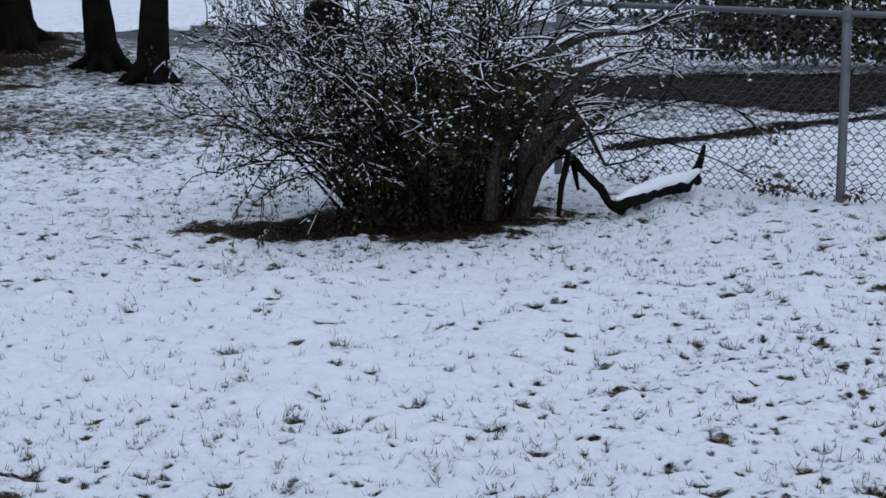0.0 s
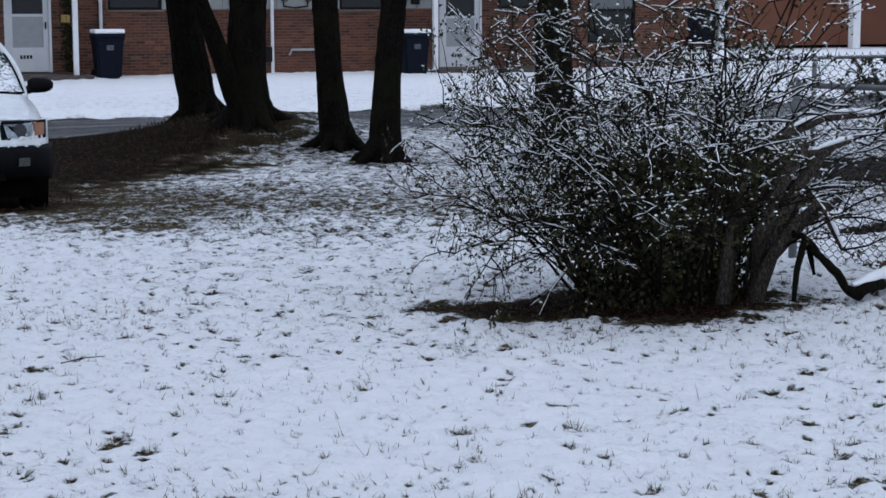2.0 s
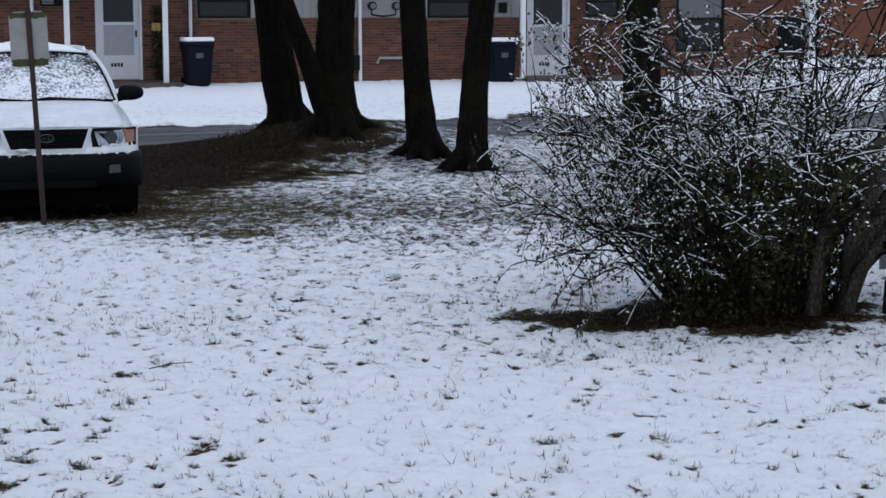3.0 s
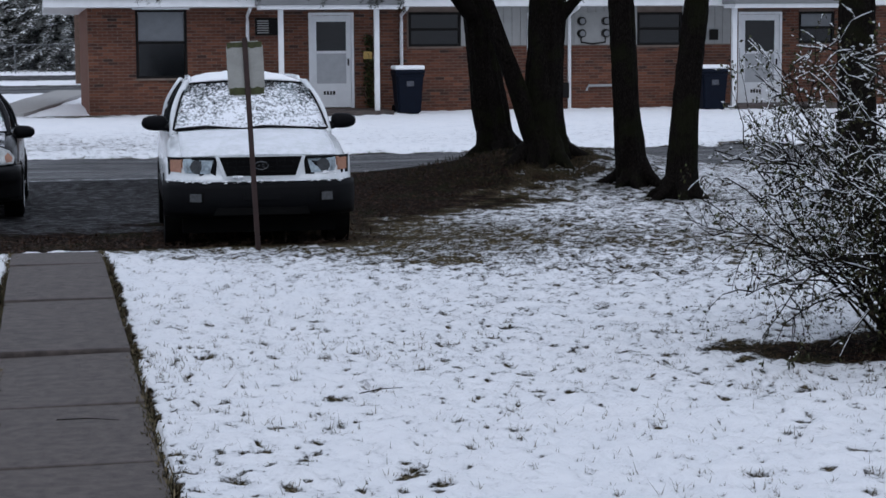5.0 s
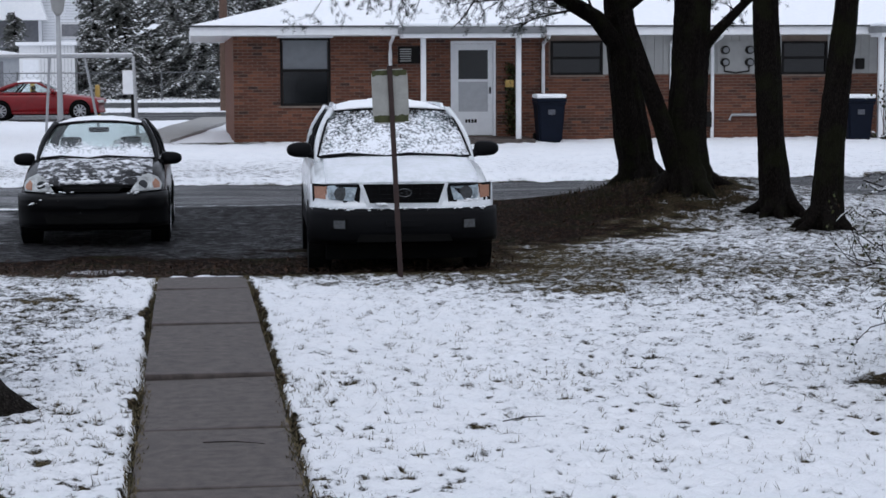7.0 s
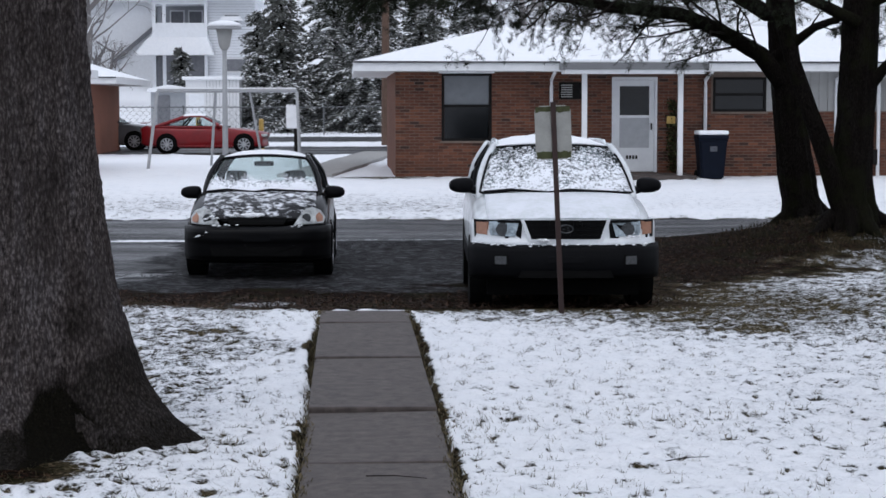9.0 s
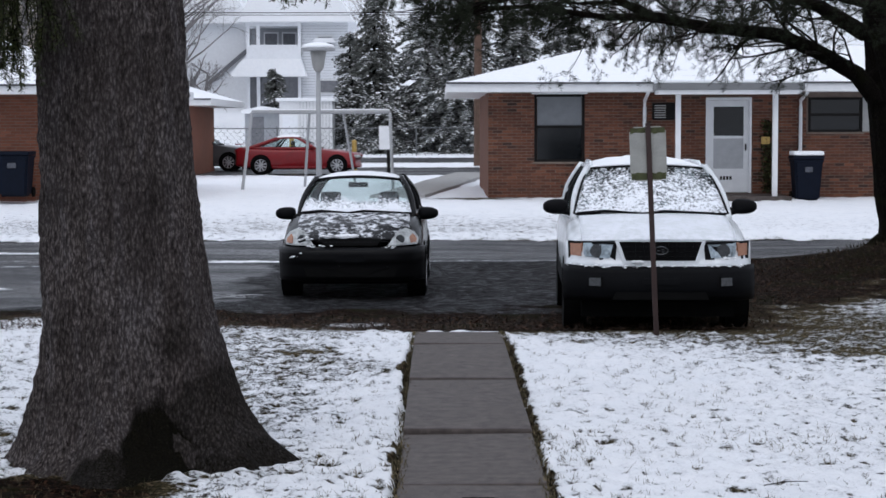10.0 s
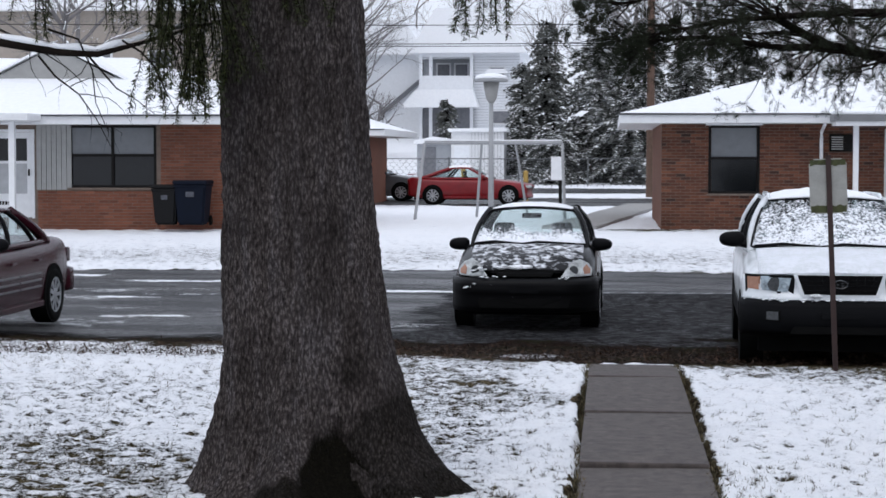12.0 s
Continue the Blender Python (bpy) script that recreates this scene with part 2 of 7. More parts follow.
# ---- the ground sheet ----
def lattice(x, y, seed):
    """Smooth value noise in the range 0 to 1."""
    xi, yi = np.floor(x).astype(np.int64), np.floor(y).astype(np.int64)
    fx, fy = x - xi, y - yi
    fx, fy = fx * fx * (3 - 2 * fx), fy * fy * (3 - 2 * fy)

    def h(a, b):
        n = (a * 374761393 + b * 668265263 + seed * 1442695041) & 0x7FFFFFFF
        n = ((n ^ (n >> 13)) * 1274126177) & 0x7FFFFFFF
        return ((n ^ (n >> 16)) & 0xFFFF) / 65535.0
    return (h(xi, yi) * (1 - fx) + h(xi + 1, yi) * fx) * (1 - fy) + (h(xi, yi + 1) * (1 - fx) + h(xi + 1, yi + 1) * fx) * fy


def ramp01(v, a, b):
    u = np.clip((v - a) / (b - a), 0, 1)
    return u * u * (3 - 2 * u)


WALK_L, WALK_R, WALK_END = -0.27, 0.49, 16.15
ROAD_NEAR, ROAD_FAR = 27.0, 31.9


def cell_rand(i, j, seed):
    """A repeatable random number for a cell of a grid."""
    n = (i * 374761393 + j * 668265263 + seed * 974634777) & 0x7FFFFFFF
    n = ((n ^ (n >> 13)) * 1274126177) & 0x7FFFFFFF
    n = ((n ^ (n >> 15)) * 1103515245) & 0x7FFFFFFF
    return ((n >> 7) & 0xFFFF) / 65535.0


def tuft_cells(i, j, size, seed):
    """Centre, radius and presence of the clump of grass in a cell."""
    cx, cy = (i + cell_rand(i, j, seed)) * size, (j + cell_rand(i, j, seed + 1)) * size
    rad = size * (0.10 + 0.22 * cell_rand(i, j, seed + 2) ** 2)
    on = cell_rand(i, j, seed + 3) < 0.36 + 0.64 * ramp01(lattice(cx * 0.55, cy * 0.55, seed + 4), 0.30, 0.62)
    return cx, cy, rad, on


def tuft_mask(x, y, size, seed):
    """1 in the middle of a clump, 0 outside."""
    best = np.zeros_like(x)
    i0, j0 = np.floor(x / size).astype(np.int64), np.floor(y / size).astype(np.int64)
    for di in (-1, 0, 1):
        for dj in (-1, 0, 1):
            cx, cy, rad, on = tuft_cells(i0 + di, j0 + dj, size, seed)
            q = np.hypot((x - cx) / 1.35, y - cy) / rad
            best = np.maximum(best, on * np.clip(1.25 - q, 0, 1))
    return best


def land(x, y):
    """Height of the bare ground."""
    z = -0.11 * ramp01(y, 15.8, 17.6) - 0.08 * ramp01(y, 17.6, 22.0)
    z = z + 0.10 * ramp01(y, ROAD_FAR, ROAD_FAR + 0.5) + 0.29 * ramp01(y, ROAD_FAR + 0.5, 40.5)
    z = z + 0.30 * ramp01(y, 66, 78) + 3.2 * ramp01(y, 78, 130)
    # the low mound under the row of trees
    m = np.exp(-(((x - 7.4) / 2.1) ** 2 + ((y - 25.4) / 1.9) ** 2))
    z = z + 0.45 * m
    return z + 0.04 * (lattice(x * 0.35, y * 0.35, 3) - 0.5) * ramp01(y, 2, 8)


def land_at(x, y):
    return float(land(np.array([float(x)]), np.array([float(y)]))[0])

def build_ground():
    fine = np.radians(np.arange(-24, 47.01, 0.14))
    rest = np.radians(np.linspace(47, 336, 75)[1:-1])
    az = np.concatenate([fine, rest])
    rr = [0.0]
    r = 1.2
    while r < 5.2:
        rr.append(r)
        r *= 1.06
    while r < 13:
        rr.append(r)
        r *= 1.0026
    while r < 34:
        rr.append(r)
        r *= 1.006
    while r < 900:
        rr.append(r)
        r *= 1.025
    rr = np.array(rr[1:])
    A, Rr = np.meshgrid(az, rr)
    x, y = (Rr * np.sin(A)).ravel(), (Rr * np.cos(A)).ravel()
    z = land(x, y)
    wob = lattice(x * 1.1, y * 1.1, 11) - 0.5
    wob2 = lattice(x * 4.3, y * 4.3, 12) - 0.5
    e = wob * 0.9 + wob2 * 0.35
    # where the snow lies thick, thin or not at all
    cover = np.full_like(x, 0.83)
    thin = lattice(x * 0.22 + 3, y * 0.3, 21)
    cover -= 0.10 * ramp01(thin, 0.5, 0.8)
    cover -= 0.10 * ramp01(y + 2 * e, 11.0, 16.5) * ramp01(x, 1.0, 3.5)
    cover -= 0.09 * ramp01(y + e, 13.0, 15.5) * ramp01(x, 0.4, 1.5)
    cover -= 0.04 * ramp01(y + e, 8.0, 11.0)
    cover -= 0.21 * (1 - ramp01(x + e, -0.9, -0.2)) * ramp01(y, 7.5, 9.5)
    cover -= 0.10 * ramp01(x, 3.0, 4.5) * (1 - ramp01(y, 7.0, 9.0))
    cover -= 0.15 * ramp01(y + e, 14.8, 16.4) * ramp01(x, 0.5, 0.7) * (1 - ramp01(x, 3.5, 5.0))
    patch = lattice(x * 0.9 + 7, y * 1.3, 31)
    cover -= 0.22 * ramp01(patch, 0.86, 0.95) * ramp01(y, 9.0, 12.0)
    # straw-coloured grass left of the spruce, moss at its foot
    straw = (1 - ramp01(x + 0.8 * e, -2.6, -1.9)) * (1 - ramp01(y + 1.5 * e, 11.0, 13.0))
    cover -= 0.07 * straw
    cover += 0.19 * (1 - ramp01(x, -2.4, -1.9)) * ramp01(y + e, 10.8, 12.3)
    foot = np.exp(-(((x + 2.1) / 0.75) ** 2 + ((y - 9.12) / 0.42) ** 2))
    cover -= 0.9 * ramp01(foot, 0.25, 0.6)
    litter = np.zeros_like(x)
    tar = np.zeros_like(x)
    # parking pad with its needle-strewn near edge, and the road
    near = 16.65 - 0.06 * (x - 0.5) + e * 0.5
    near = np.where(x < -0.4, 17.4 - 0.33 * (x + 0.4) + e * 0.9, near)
    pad = ramp01(y, near - 0.25, near + 0.15) * (1 - ramp01(y, 31.8, 31.9)) * (1 - ramp01(x + e, 9.5, 10.5))
    right = 3.3 + e * 0.8
    soil = ramp01(x, right - 0.4, right + 0.2)
    mound = ramp01(y + wob2 * 0.8, near - 0.2, near + 0.7) * soil * (1 - ramp01(y, ROAD_NEAR - 0.3, ROAD_NEAR))
    edge = 2.75 + 0.60 * (y - 18.0) + e * 1.3 + wob2 * 1.2
    bare = mound * (1 - ramp01(x, edge - 0.2, edge + 0.9))
    tree_bare = np.zeros_like(x)
    for tx, ty, tr in ((6.8, 26.4, 1.9), (7.2, 24.6, 1.8), (7.55, 23.0, 0.9), (7.85, 21.6, 0.85)):
        tree_bare = np.maximum(tree_bare, np.exp(-((x - tx) ** 2 + (y - ty + 0.2) ** 2) / tr ** 2))
    flat = ramp01(y, near - 0.75, near + 0.35) * (1 - soil) * (1 - ramp01(y, ROAD_NEAR, ROAD_NEAR + 0.1))
    road = ramp01(y, ROAD_NEAR - 0.1, ROAD_NEAR + 0.05) * (1 - ramp01(y, ROAD_FAR - 0.05, ROAD_FAR + 0.02))
    tar = np.maximum(tar, road)
    tar = np.maximum(tar, flat * 0.62 * ramp01(y + 1.9 * e, 18.4, 19.7))
    tar = np.maximum(tar, flat * 0.95 * ramp01(y + 1.6 * e, 19.0, 20.2) * (1 - ramp01(x + e, -2.8, -1.7)))
    litter = np.maximum(litter, np.maximum(flat, bare))
    cover = cover * (1 - np.clip(np.maximum.reduce([flat, bare, road]), 0, 1) * 1.1)
    cover -= 0.15 * tree_bare * (1 - bare) * (1 - road)
    litter = np.maximum(litter, ramp01(tree_bare, 0.35, 0.8) * (1 - road) * 0.7)
    # slush left along the road's near edge and in the ruts of the pad
    cover += road * 0.52 * np.exp(-((y - 27.2 - 0.15 * wob) / 0.16) ** 2) * (x < 4.5)
    cover += flat * 0.50 * ramp01(lattice(x * 0.8 + 9, y * 1.9, 41) * 0.75 + 0.25 * lattice(x * 4, y * 5, 42), 0.60, 0.74) * (1 - ramp01(x, -2.2, -1.6)) * ramp01(y, 18.6, 19.6)
    cover += flat * 0.62 * np.exp(-(((x + 0.85) / 0.42) ** 2 + ((y - 17.75) / 0.32) ** 2))
    cover += road * 0.46 * ramp01(lattice(x * 0.45 + 5, y * 2.4, 43) * 0.8 + 0.2 * lattice(x * 3, y * 6, 44), 0.60, 0.72) * (1 - ramp01(x, -1.5, -0.5)) * (1 - ramp01(y, 28.4, 29.0))
    for px, py, wx, wy in ((-7.0, 29.05, 1.3, 0.30), (-9.0, 30.35, 0.5, 0.4), (-6.15, 22.3, 0.3, 0.16), (-5.6, 22.4, 0.35, 0.14), (-6.9, 25.7, 0.5, 0.12), (-2.9, 27.2, 0.6, 0.12)):
        cover += 0.85 * np.exp(-(((x - px) / wx) ** 4 + ((y - py - 0.3 * wob) / wy) ** 2)) * (0.6 + 0.8 * (wob2 + 0.5))
    # the bare ring under the shrub
    ring = np.sqrt(((x - 5.05 + 0.12 * (y - 9.6)) / 1.05) ** 2 + ((y - 9.72) / 0.62) ** 2) + e * 0.6 + wob2 * 0.35
    shrub = 1 - ramp01(ring, 0.75, 1.2)
    cover *= 1 - shrub
    litter = np.maximum(litter, shrub)
    # beyond the wire fence: drive, leaf line and thin snow
    fence_side = ramp01(x + 0.72 * y, 15.3, 15.9) * (1 - ramp01(y, 18.6, 20.0))
    far_d = np.hypot(x, y)
    drive = ramp01(far_d + e, 18.0, 18.8) * (1 - ramp01(far_d + e, 23.2, 24.0)) * ramp01(x, 10.0, 11.2) * (1 - ramp01(y, 20.5, 21.5))
    tar = np.maximum(tar, 0.45 * drive)
    cover -= 0.50 * drive
    litter = np.maximum(litter, ramp01(drive, 0.02, 0.2))
    cover -= 0.03 * fence_side * (1 - drive)
    leaf = np.exp(-(((y - 12.25 - 0.22 * (x - 8.3)) + 0.25 * wob) / 0.17) ** 2) * ramp01(x, 7.9, 8.4) * (1 - ramp01(x, 14, 16))
    cover -= 0.95 * leaf
    litter = np.maximum(litter, np.clip(leaf * 4, 0, 1))
    # far side: lawn before the houses, paths and the back street
    lawn2 = ramp01(y, ROAD_FAR, ROAD_FAR + 0.3)
    cover = np.where(lawn2 > 0.5, 0.82 - (0.13 + 0.12 * (1 - ramp01(x, 2.5, 5.0))) * np.exp(-((y - 34.0 + 1.5 * wob) / 2.2) ** 2), cover)
    litter = np.where(lawn2 > 0.5, 0, litter)
    street = ((y > 60) & (y < 69) & (x < 14)) | ((y > 72) & (y < 76))
    grassy = np.exp(-(((x - 0.7) / 1.1) ** 2 + ((y - 40.4) / 0.5) ** 2))
    cover -= 0.75 * grassy
    cover = np.where(street, 0.02, cover)
    tar = np.where(street, 1.0, np.where(lawn2 > 0.5, 0.0, tar))
    # lumps of grass under the snow
    hi = (lattice(x * 9, y * 9, 51) - 0.5) * 0.034 + (lattice(x * 23, y * 23, 52) - 0.5) * 0.018 + (lattice(x * 3, y * 3, 53) - 0.5) * 0.03
    z = z + hi * np.clip(cover * 1.6, 0.25, 1) * (1 - 0.8 * tar) * (1 - ramp01(far_d, 60, 90))
    # dark pits where clumps of grass break through
    pit = np.maximum(tuft_mask(x, y, 0.17, 100), 0.9 * tuft_mask(x, y, 0.075, 200)) * (far_d < 25) * (tar < 0.3) * (litter < 0.3)
    cover -= 0.55 * pit * (1 - 0.62 * ramp01(y, 9.5, 13.0))
    cover -= (0.03 * ramp01(y, 10.0, 13.0) + 0.02 * ramp01(y + 2 * e, 12.5, 14.5)) * (1 - tar) * ((y < 17) | ((x > 3.0) & (y < 26)))
    rim = (lattice(x * 14, y * 14, 71) - 0.5) * 0.03 + (lattice(x * 31, y * 31, 72) - 0.5) * 0.016
    z = z - (0.022 * pit - rim * 0.5) * (far_d < 25) * (tar < 0.3)
    litter = np.maximum(litter, ramp01(foot, 0.3, 0.6))
    # room for the concrete walk
    on = (x > WALK_L - 0.03) & (x < WALK_R + 0.03) & (y < WALK_END + 0.02)
    side = np.minimum(np.abs(x - WALK_L), np.abs(x - WALK_R)) + e * 0.05
    gap = (1 - ramp01(side + 0.07 * wob + 0.05 * wob2, 0.012, 0.055)) * (y < WALK_END)
    cover -= 0.8 * gap
    litter = np.maximum(litter, gap * 0.9)
    z = np.where(on, land(x, y) - 0.06, z - 0.02 * gap)
    nr, na = len(rr), len(az)
    idx = np.arange(nr * na).reshape(nr, na)
    q = np.stack([idx[:-1, :], np.roll(idx, -1, 1)[:-1, :], np.roll(idx, -1, 1)[1:, :], idx[1:, :]], -1).reshape(-1, 4)[:, ::-1]
    centre = len(x)
    x, y, z = np.append(x, 0), np.append(y, 0), np.append(z, 0.0)
    tri = [(int(idx[0, k]), centre, int(idx[0, (k + 1) % na])) for k in range(na)]
    me = bpy.data.meshes.new("ground")
    me.vertices.add(len(x))
    me.vertices.foreach_set("co", np.stack([x, y, z], 1).astype(np.float32).ravel())
    nq, nt_ = len(q), len(tri)
    me.loops.add(nq * 4 + nt_ * 3)
    me.loops.foreach_set("vertex_index", np.concatenate([q.ravel(), np.array(tri).ravel()]).astype(np.int32))
    me.polygons.add(nq + nt_)
    me.polygons.foreach_set("loop_start", np.concatenate([np.arange(nq) * 4, nq * 4 + np.arange(nt_) * 3]).astype(np.int32))
    me.polygons.foreach_set("use_smooth", np.ones(nq + nt_, dtype=bool))
    me.update(calc_edges=True)
    for name, arr in (("cover", cover), ("litter", litter), ("tar", tar)):
        a = me.attributes.new(name, "FLOAT", "POINT")
        a.data.foreach_set("value", np.append(arr, 0.83 if name == "cover" else 0.0).astype(np.float32))
    me.materials.append(GROUND)
    ob = new("ground", me)
    return tagged(ob, "thin wet snow over winter lawn, bare needle litter and asphalt", "ground", kind="structure")


ground = build_ground()


# ---- houses ----
def brick_face(x0, x1, z0, z1, holes, y=0.0, proud=0.008, bm=None, bl=0.203, bh=0.056, j=0.012):
    """Courses of single bricks on a wall that faces -y, leaving the holes (x0, x1, z0, z1) free."""
    b = bm or bmesh.new()
    rnd = random.Random(int(x0 * 100) + 7)
    row, z = 0, z0
    while z + bh < z1 + 0.02:
        xs = x0 - (0.5 * (bl + j) if row % 2 else 0)
        while xs < x1:
            a, c = max(xs, x0), min(xs + bl, x1)
            spans = [(a, c)]
            for hx0, hx1, hz0, hz1 in holes:
                if z + bh > hz0 and z < hz1:
                    nxt = []
                    for s, t in spans:
                        if t <= hx0 or s >= hx1:
                            nxt.append((s, t))
                        else:
                            if s < hx0:
                                nxt.append((s, hx0))
                            if t > hx1:
                                nxt.append((hx1, t))
                    spans = nxt
            for s, t in spans:
                if t - s > 0.03:
                    d = proud + rnd.uniform(-0.002, 0.002)
                    v = [b.verts.new(k) for k in ((s, y - d, z), (t, y - d, z), (t, y - d, z + bh), (s, y - d, z + bh), (s, y, z), (t, y, z), (t, y, z + bh), (s, y, z + bh))]
                    for f in ((0, 1, 2, 3), (4, 5, 1, 0), (3, 2, 6, 7), (5, 6, 2, 1), (4, 0, 3, 7)):
                        b.faces.new([v[i] for i in f])
            xs += bl + j
        z += bh + j
        row += 1
    return b


def wall_with_holes(x0, x1, y0, y1, z0, z1, holes):
    """A solid wall in one piece, with its openings cut through."""
    b = bmesh.new()
    xs = sorted({x0, x1, *[q for h in holes for q in h[:2] if x0 < q < x1]})
    zs = sorted({z0, z1, *[q for h in holes for q in h[2:] if z0 < q < z1]})
    solid = {}
    for i in range(len(xs) - 1):
        for k in range(len(zs) - 1):
            cx, cz = (xs[i] + xs[i + 1]) / 2, (zs[k] + zs[k + 1]) / 2
            solid[i, k] = not any(h[0] < cx < h[1] and h[2] < cz < h[3] for h in holes)
    made = {}

    def vert(i, k, y):
        if (i, k, y) not in made:
            made[i, k, y] = b.verts.new((xs[i], y, zs[k]))
        return made[i, k, y]
    for (i, k), on in solid.items():
        if not on:
            continue
        ring = [(i, k), (i + 1, k), (i + 1, k + 1), (i, k + 1)]
        b.faces.new([vert(*c, y0) for c in ring])
        b.faces.new([vert(*c, y1) for c in ring[::-1]])
        for (p, q), nb in zip(zip(ring, ring[1:] + ring[:1]), ((i, k - 1), (i + 1, k), (i, k + 1), (i - 1, k))):
            if not solid.get(nb, False):
                b.faces.new((vert(*p, y0), vert(*p, y1), vert(*q, y1), vert(*q, y0)))
    return b


def window_unit(house, x0, x1, z0, z1, y, sashes=1, split=0.5, blind=True, slider=False):
    """Dark metal window with its panes; y is the outer face of the wall."""
    w = 0.055
    span = (x1 - x0 - 2 * w) / sashes
    zm = z0 + (z1 - z0) * split
    lights = []
    for i in range(sashes):
        a, c = x0 + w + i * span + (0.03 if i else 0), x0 + w + (i + 1) * span - (0.03 if i < sashes - 1 else 0)
        lights += [(a, c, z0 + w, zm - 0.03), (a, c, zm + 0.03, z1 - w)]
    f = wall_with_holes(x0, x1, y - 0.02, y + 0.07, z0, z1, lights)
    win = link_bm("window", f, DARK_FRAME, house, "dark metal framed window")
    for i in range(sashes):
        a, c = x0 + w + i * span, x0 + w + (i + 1) * span
        part("pane", box(a + 0.01, c - 0.01, y + 0.030, y + 0.036, z0 + w, zm - 0.025), GLASS, win)
        part("pane", box(a + 0.01, c - 0.01, y + 0.020, y + 0.026, zm + 0.025, z1 - w), BLIND if blind else GLASS, win, "pane with a pale blind drawn behind it" if blind else "")
    part("sill", box(x0 - 0.04, x1 + 0.04, y - 0.05, y + 0.02, z0 - 0.05, z0 - 0.002, 0.008), MORTAR, win)
    return win


def door_unit(house, x0, x1, z0, z1, y):
    """White storm door with an upper dark light and a pale lower panel."""
    w = 0.06
    f = wall_with_holes(x0, x1, y - 0.03, y + 0.06, z0, z1, [(x0 + w, x1 - w, z0 - 1, z1 - w)])
    d = link_bm("door", f, WHITE, house, "white storm door with glazed upper half")
    a, c = x0 + w + 0.005, x1 - w - 0.005
    leaf = wall_with_holes(a, c, y, y + 0.04, z0 + 0.02, z1 - w - 0.005, [(a + 0.11, c - 0.11, z0 + 0.55, z0 + 1.22), (a + 0.11, c - 0.11, z0 + 1.28, z1 - 0.2)])
    part("leaf", leaf, WHITE, d)
    part("pane", box(a + 0.11, c - 0.11, y + 0.015, y + 0.022, z0 + 1.28, z1 - 0.2), GLASS, d, "dark glazed upper panel")
    part("pane", box(a + 0.11, c - 0.11, y + 0.015, y + 0.022, z0 + 0.55, z0 + 1.22), PALE_PANEL, d, "pale lower panel")
    part("handle", box(c - 0.08, c - 0.05, y - 0.05, y, z0 + 0.95, z0 + 1.1, 0.008), DARK_FRAME, d, "black door handle")
    for k in range(4):
        part("number_bar", box(a + 0.26 + k * 0.07, a + 0.31 + k * 0.07, y - 0.004, y, z0 + 0.30, z0 + 0.38), DARK_FRAME, d, "small dark bar on the door")
    return d


def hip_roof(house, x0, x1, y0, y1, ze, rise, name="roof", mat=None, run=None):
    """Snowed-over hip roof with fascia and soffit."""
    b = bmesh.new()
    ry, run = (y0 + y1) / 2, run or (y1 - y0) / 2
    e = [b.verts.new(p) for p in ((x0, y0, ze), (x1, y0, ze), (x1, y1, ze), (x0, y1, ze))]
    r = [b.verts.new((x0 + run, ry, ze + rise)), b.verts.new((x1 - run, ry, ze + rise))]
    for q in ((e[0], e[1], r[1], r[0]), (e[1], e[2], r[1]), (e[2], e[3], r[0], r[1]), (e[3], e[0], r[0])):
        b.faces.new(q)
    bmesh.ops.subdivide_edges(b, edges=b.edges[:], cuts=5, use_grid_fill=True)
    for v in b.verts:
        v.co.z += 0.05 + 0.03 * noise.noise(v.co * 0.9)
    roof = link_bm(name, b, SNOW, house, "low hip roof under fresh snow")
    t = 0.16
    f = bmesh.new()
    loops = []
    for inset in (0.0, 0.02):
        for zz in (ze - t, ze + 0.05):
            loops.append([f.verts.new(p + (zz,)) for p in ((x0 + inset, y0 + inset), (x1 - inset, y0 + inset), (x1 - inset, y1 - inset), (x0 + inset, y1 - inset))])
    for k in range(4):
        n = (k + 1) % 4
        for p, q in ((0, 1), (1, 3), (3, 2), (2, 0)):
            f.faces.new((loops[p][k], loops[p][n], loops[q][n], loops[q][k]))
    bmesh.ops.recalc_face_normals(f, faces=f.faces[:])
    part("fascia", f, WHITE, roof, "white painted fascia board")
    part("soffit", box(x0 + 0.02, x1 - 0.02, y0 + 0.02, y1 - 0.02, ze - t, ze - t + 0.02), WHITE, roof)
    part("gutter", box(x0, x1, y0 - 0.06, y0, ze + 0.012, ze + 0.05, 0.01), GUTTER, roof)
    return roof

# the long brick house opposite
FY, BASE = 41.0, 0.18
house = empty("brick_house", pose(0, 0, 0), "long single-storey red brick house with snowy hip roof and porches", "house")
H1_HOLES = [(2.08, 3.20, 1.0, 2.50), (4.71, 5.27, 1.92, 2.31), (5.90, 6.92, 0.29, 2.42), (8.18, 9.39, 1.65, 2.42), (13.59, 14.69, 1.64, 2.40), (16.08, 17.17, 0.20, 2.40), (17.6, 18.5, 1.65, 2.40), (20.0, 21.3, 0.80, 2.40)]
part("wall", wall_with_holes(1.05, 22.6, FY, FY + 0.25, BASE - 0.2, 2.58, H1_HOLES), MORTAR, house, "red brick front wall")
for q in ((1.05, 1.30, FY + 0.25, FY + 8.2), (22.35, 22.6, FY + 0.25, FY + 8.2), (1.05, 22.6, FY + 8.2, FY + 8.45)):
    part("wall", box(*q, BASE - 0.2, 2.58), BRICK, house)
SID = [(8.14, 15.9, 1.65, 2.62)]
part("brickwork", brick_face(1.05, 22.6, BASE - 0.1, 2.56, [(a, b, c, d) for a, b, c, d in H1_HOLES] + SID, FY), BRICK, house, "courses of red brick")["kind"] = "stuff"
